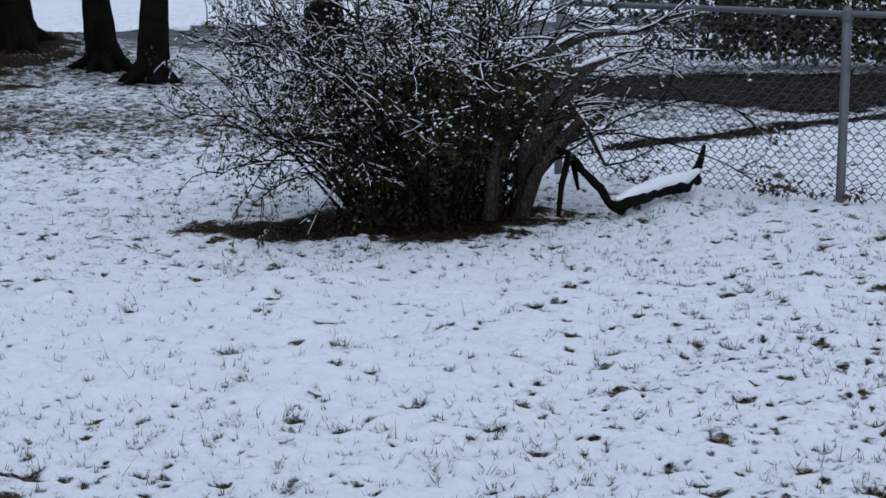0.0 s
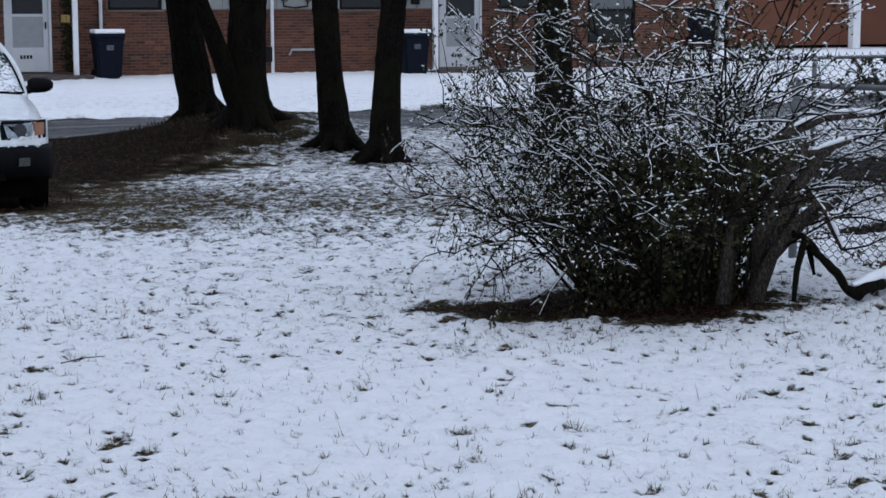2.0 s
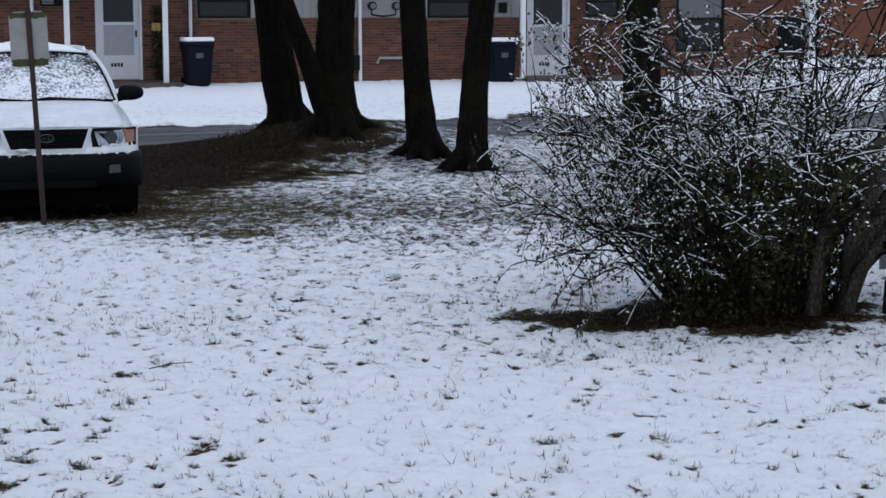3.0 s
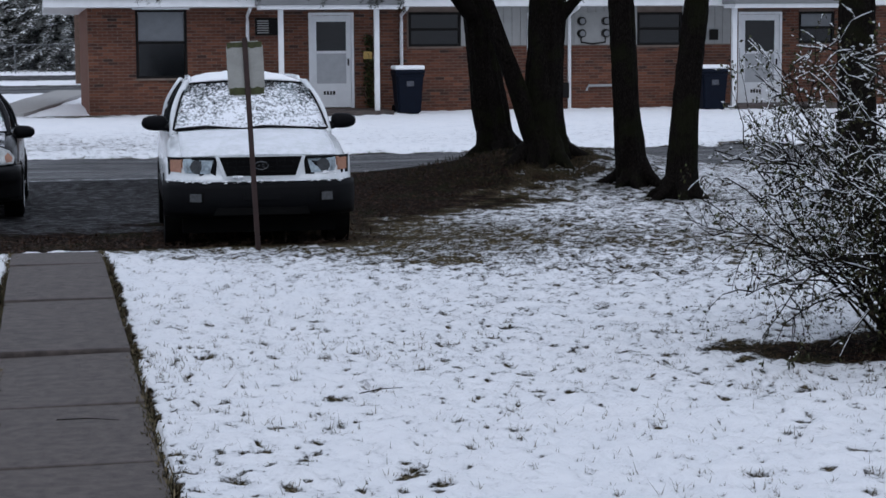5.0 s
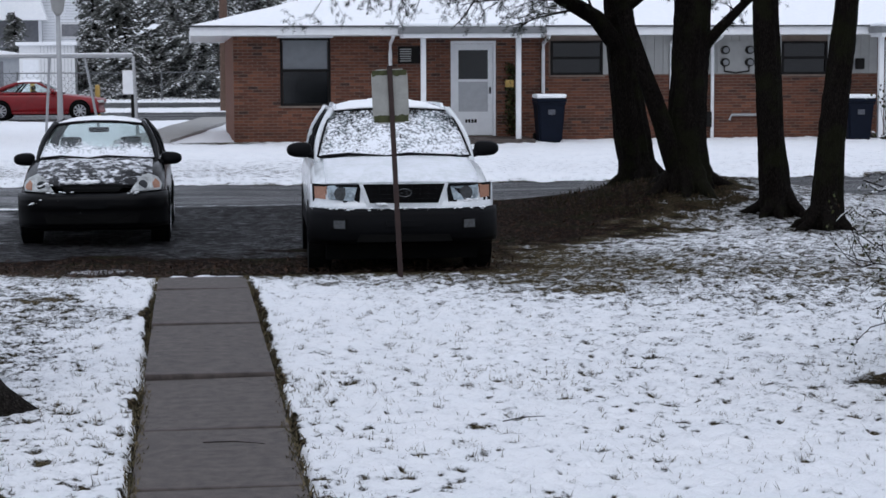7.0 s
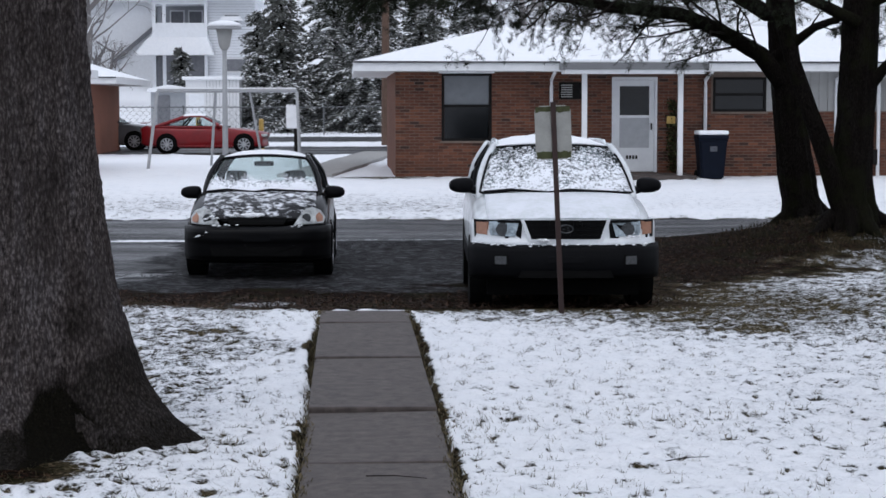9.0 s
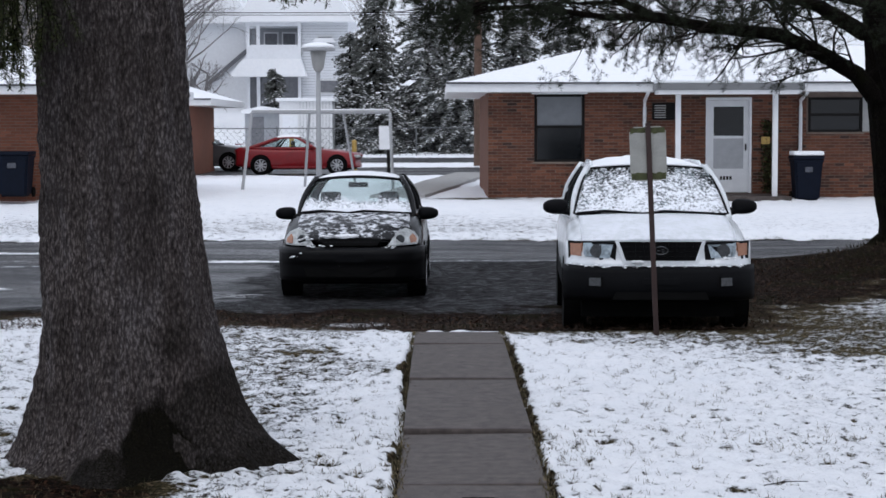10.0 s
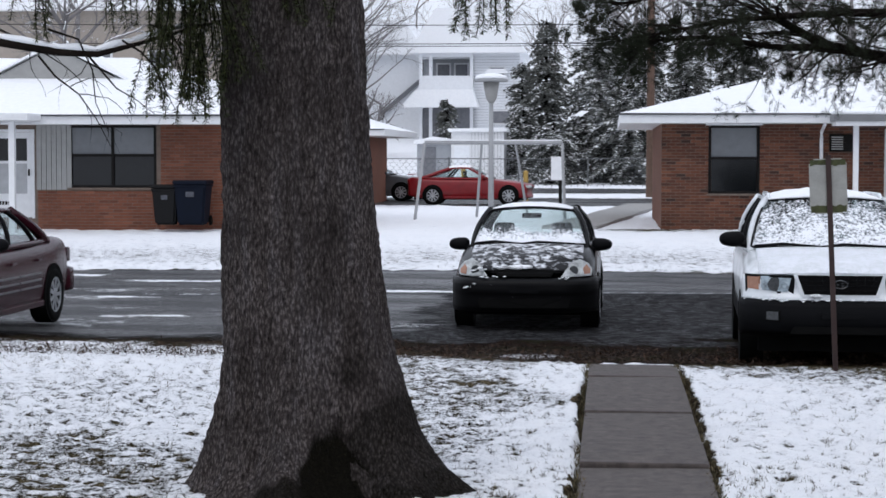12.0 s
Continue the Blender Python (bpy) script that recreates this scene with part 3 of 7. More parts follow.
for a, c in ((9.39, 13.59), (14.69, 15.9)):
    b = bmesh.new()
    k = a
    while k < c - 0.02:
        box(k, min(k + 0.19, c), FY - 0.028, FY - 0.001, 1.66, 2.56, bm=b)
        k += 0.2
    part("siding", b, SIDING, house, "grey upright board siding")
part("floor_slab", box(1.35, 22.3, FY + 0.3, FY + 8.1, BASE - 0.1, BASE), MORTAR, house)
window_unit(house, 2.08, 3.20, 1.0, 2.50, FY, 1, 0.52)
window_unit(house, 8.18, 9.39, 1.65, 2.42, FY, 1, 0.5, False)
window_unit(house, 13.59, 14.69, 1.64, 2.40, FY, 1, 0.5, False)
window_unit(house, 17.6, 18.5, 1.65, 2.40, FY, 1, 0.5)
window_unit(house, 20.0, 21.3, 0.80, 2.40, FY, 1, 0.5)
part("panel", box(2.02, 3.26, FY - 0.03, FY - 0.001, 2.50, 2.60), WHITE, house, "white board over the window")
door_unit(house, 5.90, 6.92, 0.29, 2.42, FY)
door_unit(house, 16.08, 17.17, 0.20, 2.40, FY)
vent = link_bm("air_conditioner", box(4.71, 5.27, FY - 0.06, FY + 0.2, 1.93, 2.30, 0.01), DARK_FRAME, house, "dark grilled wall air conditioner")
for k in range(6):
    part("slat", box(4.75 + 0.0, 5.0, FY - 0.075, FY - 0.055, 1.97 + k * 0.052, 1.995 + k * 0.052), SIDING, vent)
for k in range(6):
    part("slat", box(5.02, 5.23, FY - 0.075, FY - 0.055, 1.97 + k * 0.052, 1.995 + k * 0.052), DARK_FRAME, vent)
hip_roof(house, 0.12, 23.4, FY - 0.95, FY + 9.4, 2.70, 0.98, run=3.6)
for a, c in ((4.6, 7.75), (15.3, 18.6)):
    p = part("porch_roof", box(a, c, FY - 1.75, FY - 0.97, 2.56, 2.70, 0.01), PORCH_GREY, house, "grey porch fascia with white beam")
    part("snow_cover", box(a + 0.02, c - 0.02, FY - 1.72, FY - 0.90, 2.703, 2.78, 0.03), SNOW, p)
    part("beam", box(a + 0.04, c - 0.04, FY - 1.70, FY - 1.0, 2.47, 2.558), WHITE, p)
    part("stoop", box(a + 0.2, c - 0.2, FY - 1.5, FY - 0.01, BASE - 0.15, BASE + 0.09, 0.01), CONCRETE, house, "low concrete stoop")
for px in (5.12, 7.22, 15.5):
    part("post", box(px - 0.055, px + 0.055, FY - 1.30, FY - 1.19, BASE - 0.05, 2.47, 0.008), WHITE, house, "white porch post")
for px in (4.51, 7.98, 10.95, 11.92):
    b = tube([(px, FY - 0.9, 2.62), (px, FY - 0.86, 2.5), (px + 0.02, FY - 0.08, 2.36), (px + 0.02, FY - 0.07, 2.2), (px + 0.02, FY - 0.07, BASE)], [0.04] * 5, 8)
    part("downspout", b, WHITE, house, "white downspout")

# the left neighbour
NB = empty("brick_house", pose(0, 0, 0), "single-storey orange brick house with grey siding and snowy roof", "house")
LY, LB = 40.0, 0.36
LH = [(-12.06, -10.09, 1.11, 2.49), (-14.0, -12.85, 0.42, 2.40)]
part("wall", wall_with_holes(-19.5, -7.3, LY, LY + 0.25, LB - 0.4, 2.62, LH), MORTAR, NB, "orange brick front wall")
for q in ((-7.55, -7.3, LY + 0.25, LY + 8.2), (-19.5, -19.25, LY + 0.25, LY + 8.2), (-19.5, -7.3, LY + 8.2, LY + 8.45)):
    part("wall", box(*q, LB - 0.4, 2.62), BRICK_ORANGE, NB)
part("brickwork", brick_face(-12.78, -10.0, LB - 0.2, 1.05, LH, LY), BRICK_ORANGE, NB, "courses of orange brick")["kind"] = "stuff"
part("brickwork", brick_face(-9.99, -7.3, LB - 0.2, 2.60, LH, LY), BRICK_ORANGE, NB, "courses of orange brick")["kind"] = "stuff"
b = bmesh.new()
k = -12.8
while k < -12.1:
    box(k, k + 0.105, LY - 0.03, LY - 0.001, 1.06, 2.6, bm=b)
    k += 0.115
part("siding", b, SIDING, NB, "grey upright board siding")
window_unit(NB, -12.06, -10.09, 1.11, 2.49, LY, 2, 0.52)
door_unit(NB, -14.0, -12.85, 0.42, 2.40, LY)
hip_roof(NB, -20.3, -6.6, LY - 0.9, LY + 9.3, 2.66, 1.5)
part("porch_roof", box(-16.0, -12.4, LY - 1.9, LY - 0.92, 2.56, 2.72, 0.02), WHITE, NB, "white porch fascia")
part("post", box(-12.92, -12.79, LY - 1.6, LY - 1.47, LB - 0.2, 2.56, 0.008), WHITE, NB, "white porch post")
part("floor_slab", box(-19.2, -7.6, LY + 0.3, LY + 8.1, LB - 0.1, LB), MORTAR, NB)
part("downspout", tube([(-7.9, LY - 0.85, 2.6), (-7.88, LY - 0.8, 2.45), (-7.45, LY - 0.1, 2.3), (-7.4, LY - 0.07, LB - 0.2)], [0.04] * 4, 8), WHITE, NB, "white downspout")

# the house behind it
RB = empty("brick_house", pose(0, 0, 0), "far brick house end with dark window and snowy roof", "house")
part("wall", box(-16.0, -8.1, 58.0, 66.0, 0.0, 2.5), BRICK_ORANGE, RB, "orange brick wall")
window_unit(RB, -10.2, -8.75, 1.0, 2.35, 57.99, 1, 0.5, False)
hip_roof(RB, -17.0, -7.1, 57.1, 66.9, 2.62, 1.5)

# the house across the back yard
QB = empty("brick_house", pose(0, 0, 0), "distant brick house with white porch posts and snow before it", "house")
QY = 55.0
part("wall", box(29.0, 60.0, QY, QY + 8, 0.3, 3.3), BRICK, QB, "dull red brick wall")
hip_roof(QB, 28.0, 61.0, QY - 1.0, QY + 9.0, 3.35, 1.6)
for px in (31.0, 36.2, 38.0, 39.0, 42.6):
    part("post", box(px - 0.15, px + 0.15, QY - 1.6, QY - 1.3, 0.2, 3.2, 0.02), WHITE, QB, "white porch post")

# ---- cars ----
def paint(name, col, rough=0.25, coat=0.4, spec=0.5):
    m, nt, bs = material(name)
    v = coords(nt)
    n = noise_tex(nt, v, 4, 5)
    nt.links.new(ramp(nt, n, [(0.3, tuple(c * 0.8 for c in col)), (0.7, tuple(min(1, c * 1.1) for c in col))]), bs.inputs["Base Color"])
    bs.inputs["Roughness"].default_value = rough
    bs.inputs["Coat Weight"].default_value = coat
    bs.inputs["Specular IOR Level"].default_value = spec
    return m


def snowy(name, base, rough, amount, scale=26.0, slid=0.0):
    """A surface on which wet snow lies in flecks."""
    m, nt, bs = material(name)
    v = coords(nt)
    g = nt.nodes.new("ShaderNodeNewGeometry")
    n1, n2 = noise_tex(nt, v, scale, 6, 0.7), noise_tex(nt, v, 4.5, 3)
    f = calc(nt, "ADD", calc(nt, "MULTIPLY", n1, 0.75), calc(nt, "MULTIPLY", n2, 0.35))
    if slid:
        # more of it has slid to the foot of the pane
        sep = nt.nodes.new("ShaderNodeSeparateXYZ")
        nt.links.new(coords(nt, (1, 1, 1), "Generated"), sep.inputs[0])
        f = calc(nt, "ADD", f, calc(nt, "MULTIPLY", calc(nt, "SUBTRACT", 0.45, sep.outputs["Z"]), slid))
    mask = calc(nt, "MULTIPLY", calc(nt, "SUBTRACT", f, 1.0 - amount), 9.0, clamp=True)
    nt.links.new(mixc(nt, mask, base, (0.78, 0.80, 0.84)), bs.inputs["Base Color"])
    nt.links.new(calc(nt, "MAXIMUM", calc(nt, "MULTIPLY", mask, 0.8), rough), bs.inputs["Roughness"])
    bs.inputs["Specular IOR Level"].default_value = 0.1
    bump(nt, bs, mask, 0.5, 0.01)
    return m


def pane_mat(name, tint=(0.78, 0.84, 0.84), amount=0.0, scale=26.0, slid=0.0, veil=0.0):
    """Car glass one can see through, with wet snow lying on it in flecks."""
    m, nt, bs = material(name)
    v = coords(nt)
    n1, n2 = noise_tex(nt, v, scale, 6, 0.7), noise_tex(nt, v, 4.5, 3)
    f = calc(nt, "ADD", calc(nt, "MULTIPLY", n1, 0.75), calc(nt, "MULTIPLY", n2, 0.35))
    if slid:
        # more of it has slid to the foot of the pane
        sep = nt.nodes.new("ShaderNodeSeparateXYZ")
        nt.links.new(coords(nt, (1, 1, 1), "Generated"), sep.inputs[0])
        f = calc(nt, "ADD", f, calc(nt, "MULTIPLY", calc(nt, "SUBTRACT", 0.45, sep.outputs["Z"]), slid))
    mask = calc(nt, "MULTIPLY", calc(nt, "SUBTRACT", f, 1.0 - amount), 9.0, clamp=True)
    mask = calc(nt, "MAXIMUM", mask, veil)
    bs.inputs["Base Color"].default_value = (0.80, 0.82, 0.86, 1)
    bs.inputs["Roughness"].default_value = 0.8
    bs.inputs["Specular IOR Level"].default_value = 0.1
    clear = nt.nodes.new("ShaderNodeBsdfTransparent")
    clear.inputs["Color"].default_value = (*tint, 1)
    gloss = nt.nodes.new("ShaderNodeBsdfGlossy")
    gloss.inputs["Roughness"].default_value = 0.04
    edge = nt.nodes.new("ShaderNodeLayerWeight")
    edge.inputs["Blend"].default_value = 0.12
    g = nt.nodes.new("ShaderNodeMixShader")
    nt.links.new(calc(nt, "MULTIPLY", edge.outputs["Facing"], 0.35), g.inputs[0])
    nt.links.new(clear.outputs[0], g.inputs[1])
    nt.links.new(gloss.outputs[0], g.inputs[2])
    s = nt.nodes.new("ShaderNodeMixShader")
    nt.links.new(mask, s.inputs[0])
    nt.links.new(g.outputs[0], s.inputs[1])
    nt.links.new(bs.outputs[0], s.inputs[2])
    nt.links.new(s.outputs[0], nt.nodes["Material Output"].inputs["Surface"])
    return m


CAR_WHITE, CAR_BLACK = paint("white_car_paint", (0.70, 0.73, 0.75)), paint("black_car_paint", (0.003, 0.003, 0.0035), 0.25, 0.0, 0.16)
CAR_RED, CAR_MAROON = paint("red_car_paint", (0.20, 0.006, 0.010), 0.3, 0.1, 0.35), paint("maroon_car_paint", (0.034, 0.004, 0.009), 0.25, 0.0, 0.28)
CAR_SILVER = paint("dull_grey_car_paint", (0.10, 0.10, 0.105), 0.3, 0.1, 0.4)
CLADDING = plain("dark_bumper_plastic", (0.0045, 0.0047, 0.0055), 0.5, vary=0.3, spec=0.06)
BLACK_SNOWED = snowy("black_paint_with_slush", (0.006, 0.006, 0.007), 0.25, 0.455, 13, -0.12)
BLACK_STREAKED = snowy("black_bumper_with_slush", (0.0045, 0.0045, 0.005), 0.3, 0.30, 14)
CAR_GLASS = pane_mat("car_glass", (0.90, 0.94, 0.94))
SCREEN_SUV = pane_mat("windscreen_full_of_snow_flecks", (0.5, 0.55, 0.55), 0.53, 34, 0.14)
SCREEN_SEDAN = pane_mat("windscreen_with_melting_snow", (0.92, 0.96, 0.955), 0.415, 34, 0.55)
LENS = plain("headlight_lens", (0.30, 0.36, 0.40), 0.08, vary=0.8, scale=11, bumps=0.3)
LENS_DIM = plain("dull_fog_lens", (0.03, 0.033, 0.036), 0.2, vary=0.6, scale=20)
LENS_CLEAR = plain("clear_silver_lens", (0.42, 0.44, 0.44), 0.1, vary=0.7, scale=9, bumps=0.3)
AMBER = plain("amber_lens", (0.33, 0.165, 0.105), 0.2, vary=0.35)
TYRE = plain("tyre_rubber", (0.005, 0.005, 0.005), 0.9, spec=0.06)
RIM = plain("alloy_rim", (0.42, 0.43, 0.45), 0.3, 0.6)
CABIN = plain("dark_seat_cloth", (0.02, 0.021, 0.022), 0.9, vary=0.3)


def loft(stations, bm=None):
    """Skin over half sections (y, [(x, z), ...]) mirrored to both sides."""
    b = bm or bmesh.new()
    rings = []
    for y, half in stations:
        full = [(x, z) for x, z in half] + [(-x, z) for x, z in reversed(half) if x > 1e-5]
        rings.append([b.verts.new((x, y, z)) for x, z in full])
    n = len(rings[0])
    for q, s in zip(rings, rings[1:]):
        for k in range(n):
            b.faces.new((q[k], q[(k + 1) % n], s[(k + 1) % n], s[k]))
    b.faces.new(rings[0])
    b.faces.new(rings[-1][::-1])
    bmesh.ops.recalc_face_normals(b, faces=b.faces[:])
    return b


def wheel(parent, x, y, r=0.31, w=0.19, out=1):
    t = bmesh.new()
    prof = [(0.62, 0.5), (0.92, 0.5), (1.0, 0.36), (1.0, -0.36), (0.92, -0.5), (0.62, -0.5)]
    n = 24
    rings = [[t.verts.new((x + a * w, y + math.cos(k * math.tau / n) * r * q, r + math.sin(k * math.tau / n) * r * q)) for q, a in prof] for k in range(n)]
    for k in range(n):
        for i in range(len(prof)):
            a, c = rings[k], rings[(k + 1) % n]
            j = (i + 1) % len(prof)
            t.faces.new((a[i], a[j], c[j], c[i]))
    bmesh.ops.recalc_face_normals(t, faces=t.faces[:])
    wh = link_bm("wheel", t, TYRE, parent, "", True)
    d = bmesh.new()
    xo = x + out * w * 0.47
    for k in range(9):
        a = k * math.tau / 9
        ca, sa = math.cos(a), math.sin(a)
        p = [(ca * r * 0.12 - sa * r * s, sa * r * 0.12 + ca * r * s) for s in (-0.06, 0.06)] + [(ca * r * 0.63 - sa * r * s, sa * r * 0.63 + ca * r * s) for s in (0.075, -0.075)]
        f = [d.verts.new((xo, y + q, r + z)) for q, z in p]
        g = [d.verts.new((xo - out * 0.03, y + q, r + z)) for q, z in p]
        d.faces.new(f)
        for i in range(4):
            d.faces.new((f[i], g[i], g[(i + 1) % 4], f[(i + 1) % 4]))
    tube([(xo - out * 0.05, y, r), (xo + out * 0.005, y, r)], [r * 0.17] * 2, 12, bm=d)
    # the rim's outer ring
    n = 28
    ring = [[d.verts.new((xo + out * dx, y + math.cos(k * math.tau / n) * r * q, r + math.sin(k * math.tau / n) * r * q)) for dx, q in ((-0.02, 0.60), (0.006, 0.61), (0.006, 0.66), (-0.02, 0.67))] for k in range(n)]
    for k in range(n):
        for i in range(3):
            d.faces.new((ring[k][i], ring[k][i + 1], ring[(k + 1) % n][i + 1], ring[(k + 1) % n][i]))
    part("rim", d, RIM, wh, "alloy rim")
    return wh


def patch(fn, nu, nv, thick=0.0):
    """A curved sheet fn(u, v), u from -1 to 1 and v from 0 to 1, with a back set off along its normal."""
    b = bmesh.new()
    g = [[Vector(fn(2 * i / nu - 1, j / nv)) for i in range(nu + 1)] for j in range(nv + 1)]
    top = [[b.verts.new(p) for p in row] for row in g]
    for j in range(nv):
        for i in range(nu):
            b.faces.new((top[j][i], top[j][i + 1], top[j + 1][i + 1], top[j + 1][i]))
    if thick:
        n = (g[0][-1] - g[0][0]).cross(g[-1][nu // 2] - g[0][nu // 2]).normalized() * thick
        low = [[b.verts.new(p - n) for p in row] for row in g]
        for j in range(nv):
            for i in range(nu):
                b.faces.new((low[j][i], low[j + 1][i], low[j + 1][i + 1], low[j][i + 1]))
        rim = [(0, i) for i in range(nu)] + [(j, nu) for j in range(nv)] + [(nv, i) for i in range(nu, 0, -1)] + [(j, 0) for j in range(nv, 0, -1)]
        for (j, i), (k, h) in zip(rim, rim[1:] + rim[:1]):
            b.faces.new((top[k][h], top[j][i], low[j][i], low[k][h]))
        bmesh.ops.recalc_face_normals(b, faces=b.faces[:])
    return b


def smoothstep(t):
    t = max(0.0, min(1.0, t))
    return t * t * (3 - 2 * t)


class Nose:
    """The rounded front of a car in plan, with a lean that grows with height."""

    def __init__(self, W, bow, lean, ref, power=5.0):
        self.W, self.bow, self.lean, self.ref, self.power = W, bow, lean, ref, power

    def at(self, x, z):
        return self.bow * min(1.0, abs(x) / self.W) ** self.power + self.lean * max(0.0, z - self.ref)

    def plate(self, poly, proud, depth=0.06, bev=0.0):
        """An outline in x and z laid on the nose."""
        dense = []
        for (x0, z0), (x1, z1) in zip(poly, poly[1:] + poly[:1]):
            n = max(1, int(abs(x1 - x0) / 0.07))
            dense += [(x0 + (x1 - x0) * k / n, z0 + (z1 - z0) * k / n) for k in range(n)]
        b = prism(dense, 0.0, depth)
        if bev:
            bmesh.ops.bevel(b, geom=[e for e in b.edges if abs(e.verts[0].co.y - e.verts[1].co.y) < 1e-4 and e.verts[0].co.y < 1e-4], offset=bev, segments=2, affect="EDGES")
        for v in b.verts:
            v.co.y += self.at(v.co.x, v.co.z) - proud
        return b

    def band(self, half, z0, z1, profile, nx=24):
        """A moulding across the nose; profile lists (share of height, how proud)."""
        def fn(u, v):
            k = v * (len(profile) - 1)
            i = min(int(k), len(profile) - 2)
            (h0, p0), (h1, p1) = profile[i], profile[i + 1]
            z = z0 + (z1 - z0) * (h0 + (h1 - h0) * (k - i))
            x = u * half
            return (x, self.at(x * self.W / max(half, self.W), z) - (p0 + (p1 - p0) * (k - i)), z)
        return patch(fn, nx, (len(profile) - 1) * 3, 0.03)


def car(name, m, label, P, body_mat, screen_mat, snow_top=0.05, hood_mat=None, hood_label=""):
    """Body skin, cabin frame, glass, seats and wheels of a car that looks towards -y; the details of its face are laid on afterwards."""
    ob = empty(name, m, label, "car")
    L, W, h0, h1, belt, H = P["L"], P["W"], P["hood0"], P["hood1"], P["belt"], P["H"]
    ys, yf, yr, yb, deck, zb = P["ys"], P["yf"], P["yr"], P["yb"], P["deck"], P.get("floor", 0.22)
    wb, wt = P.get("wb", W * 0.86), P.get("wt", W * 0.68)
    nose = Nose(W, P.get("bow", 0.30), P.get("lean", 0.1), P.get("ref", 0.5))

    def sec(w, zt, crown, zl):
        zm = zl + (zt - zl) * 0.55
        return [(0, zt + crown), (w * 0.45, zt + crown * 0.85), (w * 0.74, zt + crown * 0.45), (w * 0.86, zt), (w * 0.93, zt - 0.035), (w * 0.975, zt - 0.10), (w, zm), (w * 0.995, zl + (zm - zl) * 0.4), (w * 0.96, zl + 0.02), (w * 0.90, zl), (0, zl)]
    rise = P.get("rise", 0.5)
    rows = [(0.0, W * 0.97, h0, 0.01, zb + 0.04), (0.10, W * 0.985, h0 + (h1 - h0) * rise * 0.35, 0.025, zb), (0.30, W, h0 + (h1 - h0) * rise * 0.8, 0.035, zb), (ys * 0.62, W, h0 + (h1 - h0) * (0.45 + rise * 0.4), 0.04, zb), (ys, W, h1 - 0.01, 0.03, zb), (ys + 0.22, W, belt, 0.0, zb), ((ys + yb) / 2, W, belt + 0.005, 0.0, zb), (yb - 0.1, W, P.get("beltr", belt + 0.02), 0.0, zb), (yb + 0.12, W * 0.985, deck, 0.025, zb), (L - 0.18, W * 0.955, deck - 0.015, 0.02, zb + 0.03), (L - 0.03, W * 0.92, deck - 0.06, 0.0, zb + 0.08), (L, W * 0.86, deck - 0.14, 0.0, zb + 0.14)]

    def bend(p):
        """Front and rear corners drawn back."""
        x, y, z = p
        y += nose.at(x, z) * smoothstep(1 - y / 0.95) if y < 0.95 else 0.0
        if y > L - 0.7:
            y -= 0.16 * (abs(x) / W) ** 4 * smoothstep((y - L + 0.7) / 0.6)
        return Vector((x, y, z))
    b = loft([(y, sec(w, zt, c, zl)) for y, w, zt, c, zl in rows])
    for v in b.verts:
        v.co = bend(v.co)
    body = part("body", b, body_mat, ob, "", True)
    sub = body.modifiers.new("round", "SUBSURF")
    sub.levels = sub.render_levels = 2
    if hood_mat:
        # the bonnet, laid on the skin between the wings
        def fn(u, v):
            k = 0.25 + v * 3.72
            i = min(int(k), 3)
            t = k - i
            (y0, w0, z0, c0, _), (y1, w1, z1, c1, _) = rows[i], rows[i + 1]
            y, w, zt, cr = y0 + (y1 - y0) * t, w0 + (w1 - w0) * t, z0 + (z1 - z0) * t, c0 + (c1 - c0) * t
            x = u * w * (P.get("bonnet", 0.84) - 0.02 * v)
            p = bend((x, y, zt + cr * (1 - abs(x / (w * 0.86)) ** 2.2) + 0.008 + 0.004 * noise.noise((x * 6, y * 6, 3))))
            return p
        part("bonnet", patch(fn, 26, 20, 0.012), hood_mat, ob, hood_label, True)

    def front(u, v):
        u2 = u * u
        return Vector((u * (wb + (wt - wb) * v), ys + (yf - ys) * v + 0.16 * u2 * (1 - 0.45 * v) - 0.03, h1 + 0.01 + (H - 0.05 - h1) * v + 0.035 * math.sin(math.pi * v) - 0.035 * u2 * v))

    def rear(u, v):
        u2 = u * u
        return Vector((-u * (wb * 0.97 + (wt * 0.95 - wb * 0.97) * v), yb + (yr - yb) * v - 0.12 * u2 * (1 - 0.45 * v), deck + 0.005 + (H - 0.07 - deck) * v + 0.03 * math.sin(math.pi * v) - 0.03 * u2 * v))

    def roof(u, v):
        a, c = front(u, 1.0), rear(-u, 1.0)
        p = a.lerp(c, v)
        p.z += (0.045 - 0.02 * u * u) * math.sin(math.pi * (0.08 + 0.84 * v)) ** 0.7
        return p
    part("roof", patch(roof, 16, 14, 0.03), body_mat, ob, "", True)
    ws = part("windscreen", patch(lambda u, v: front(u * 0.985, 0.01 + 0.97 * v), 18, 12, 0.006), screen_mat, ob, P.get("screen_label", "windscreen flecked with wet snow"), True)
    rw = part("rear_window", patch(lambda u, v: rear(u * 0.95, 0.03 + 0.92 * v), 14, 8, 0.006), P.get("rear", CAR_GLASS), ob, "", True)
    ws.visible_shadow = rw.visible_shadow = False
    # a dark rubber seal round the windscreen
    ring = [front(-1 + 0.1 * i, 0) for i in range(21)] + [front(1, 0.1 * i) for i in range(1, 10)] + [front(1 - 0.1 * i, 1) for i in range(21)] + [front(-1, 1 - 0.1 * i) for i in range(1, 11)]
    part("seal", tube(ring, [0.013] * len(ring), 5), CLADDING, ws, "black rubber seal")

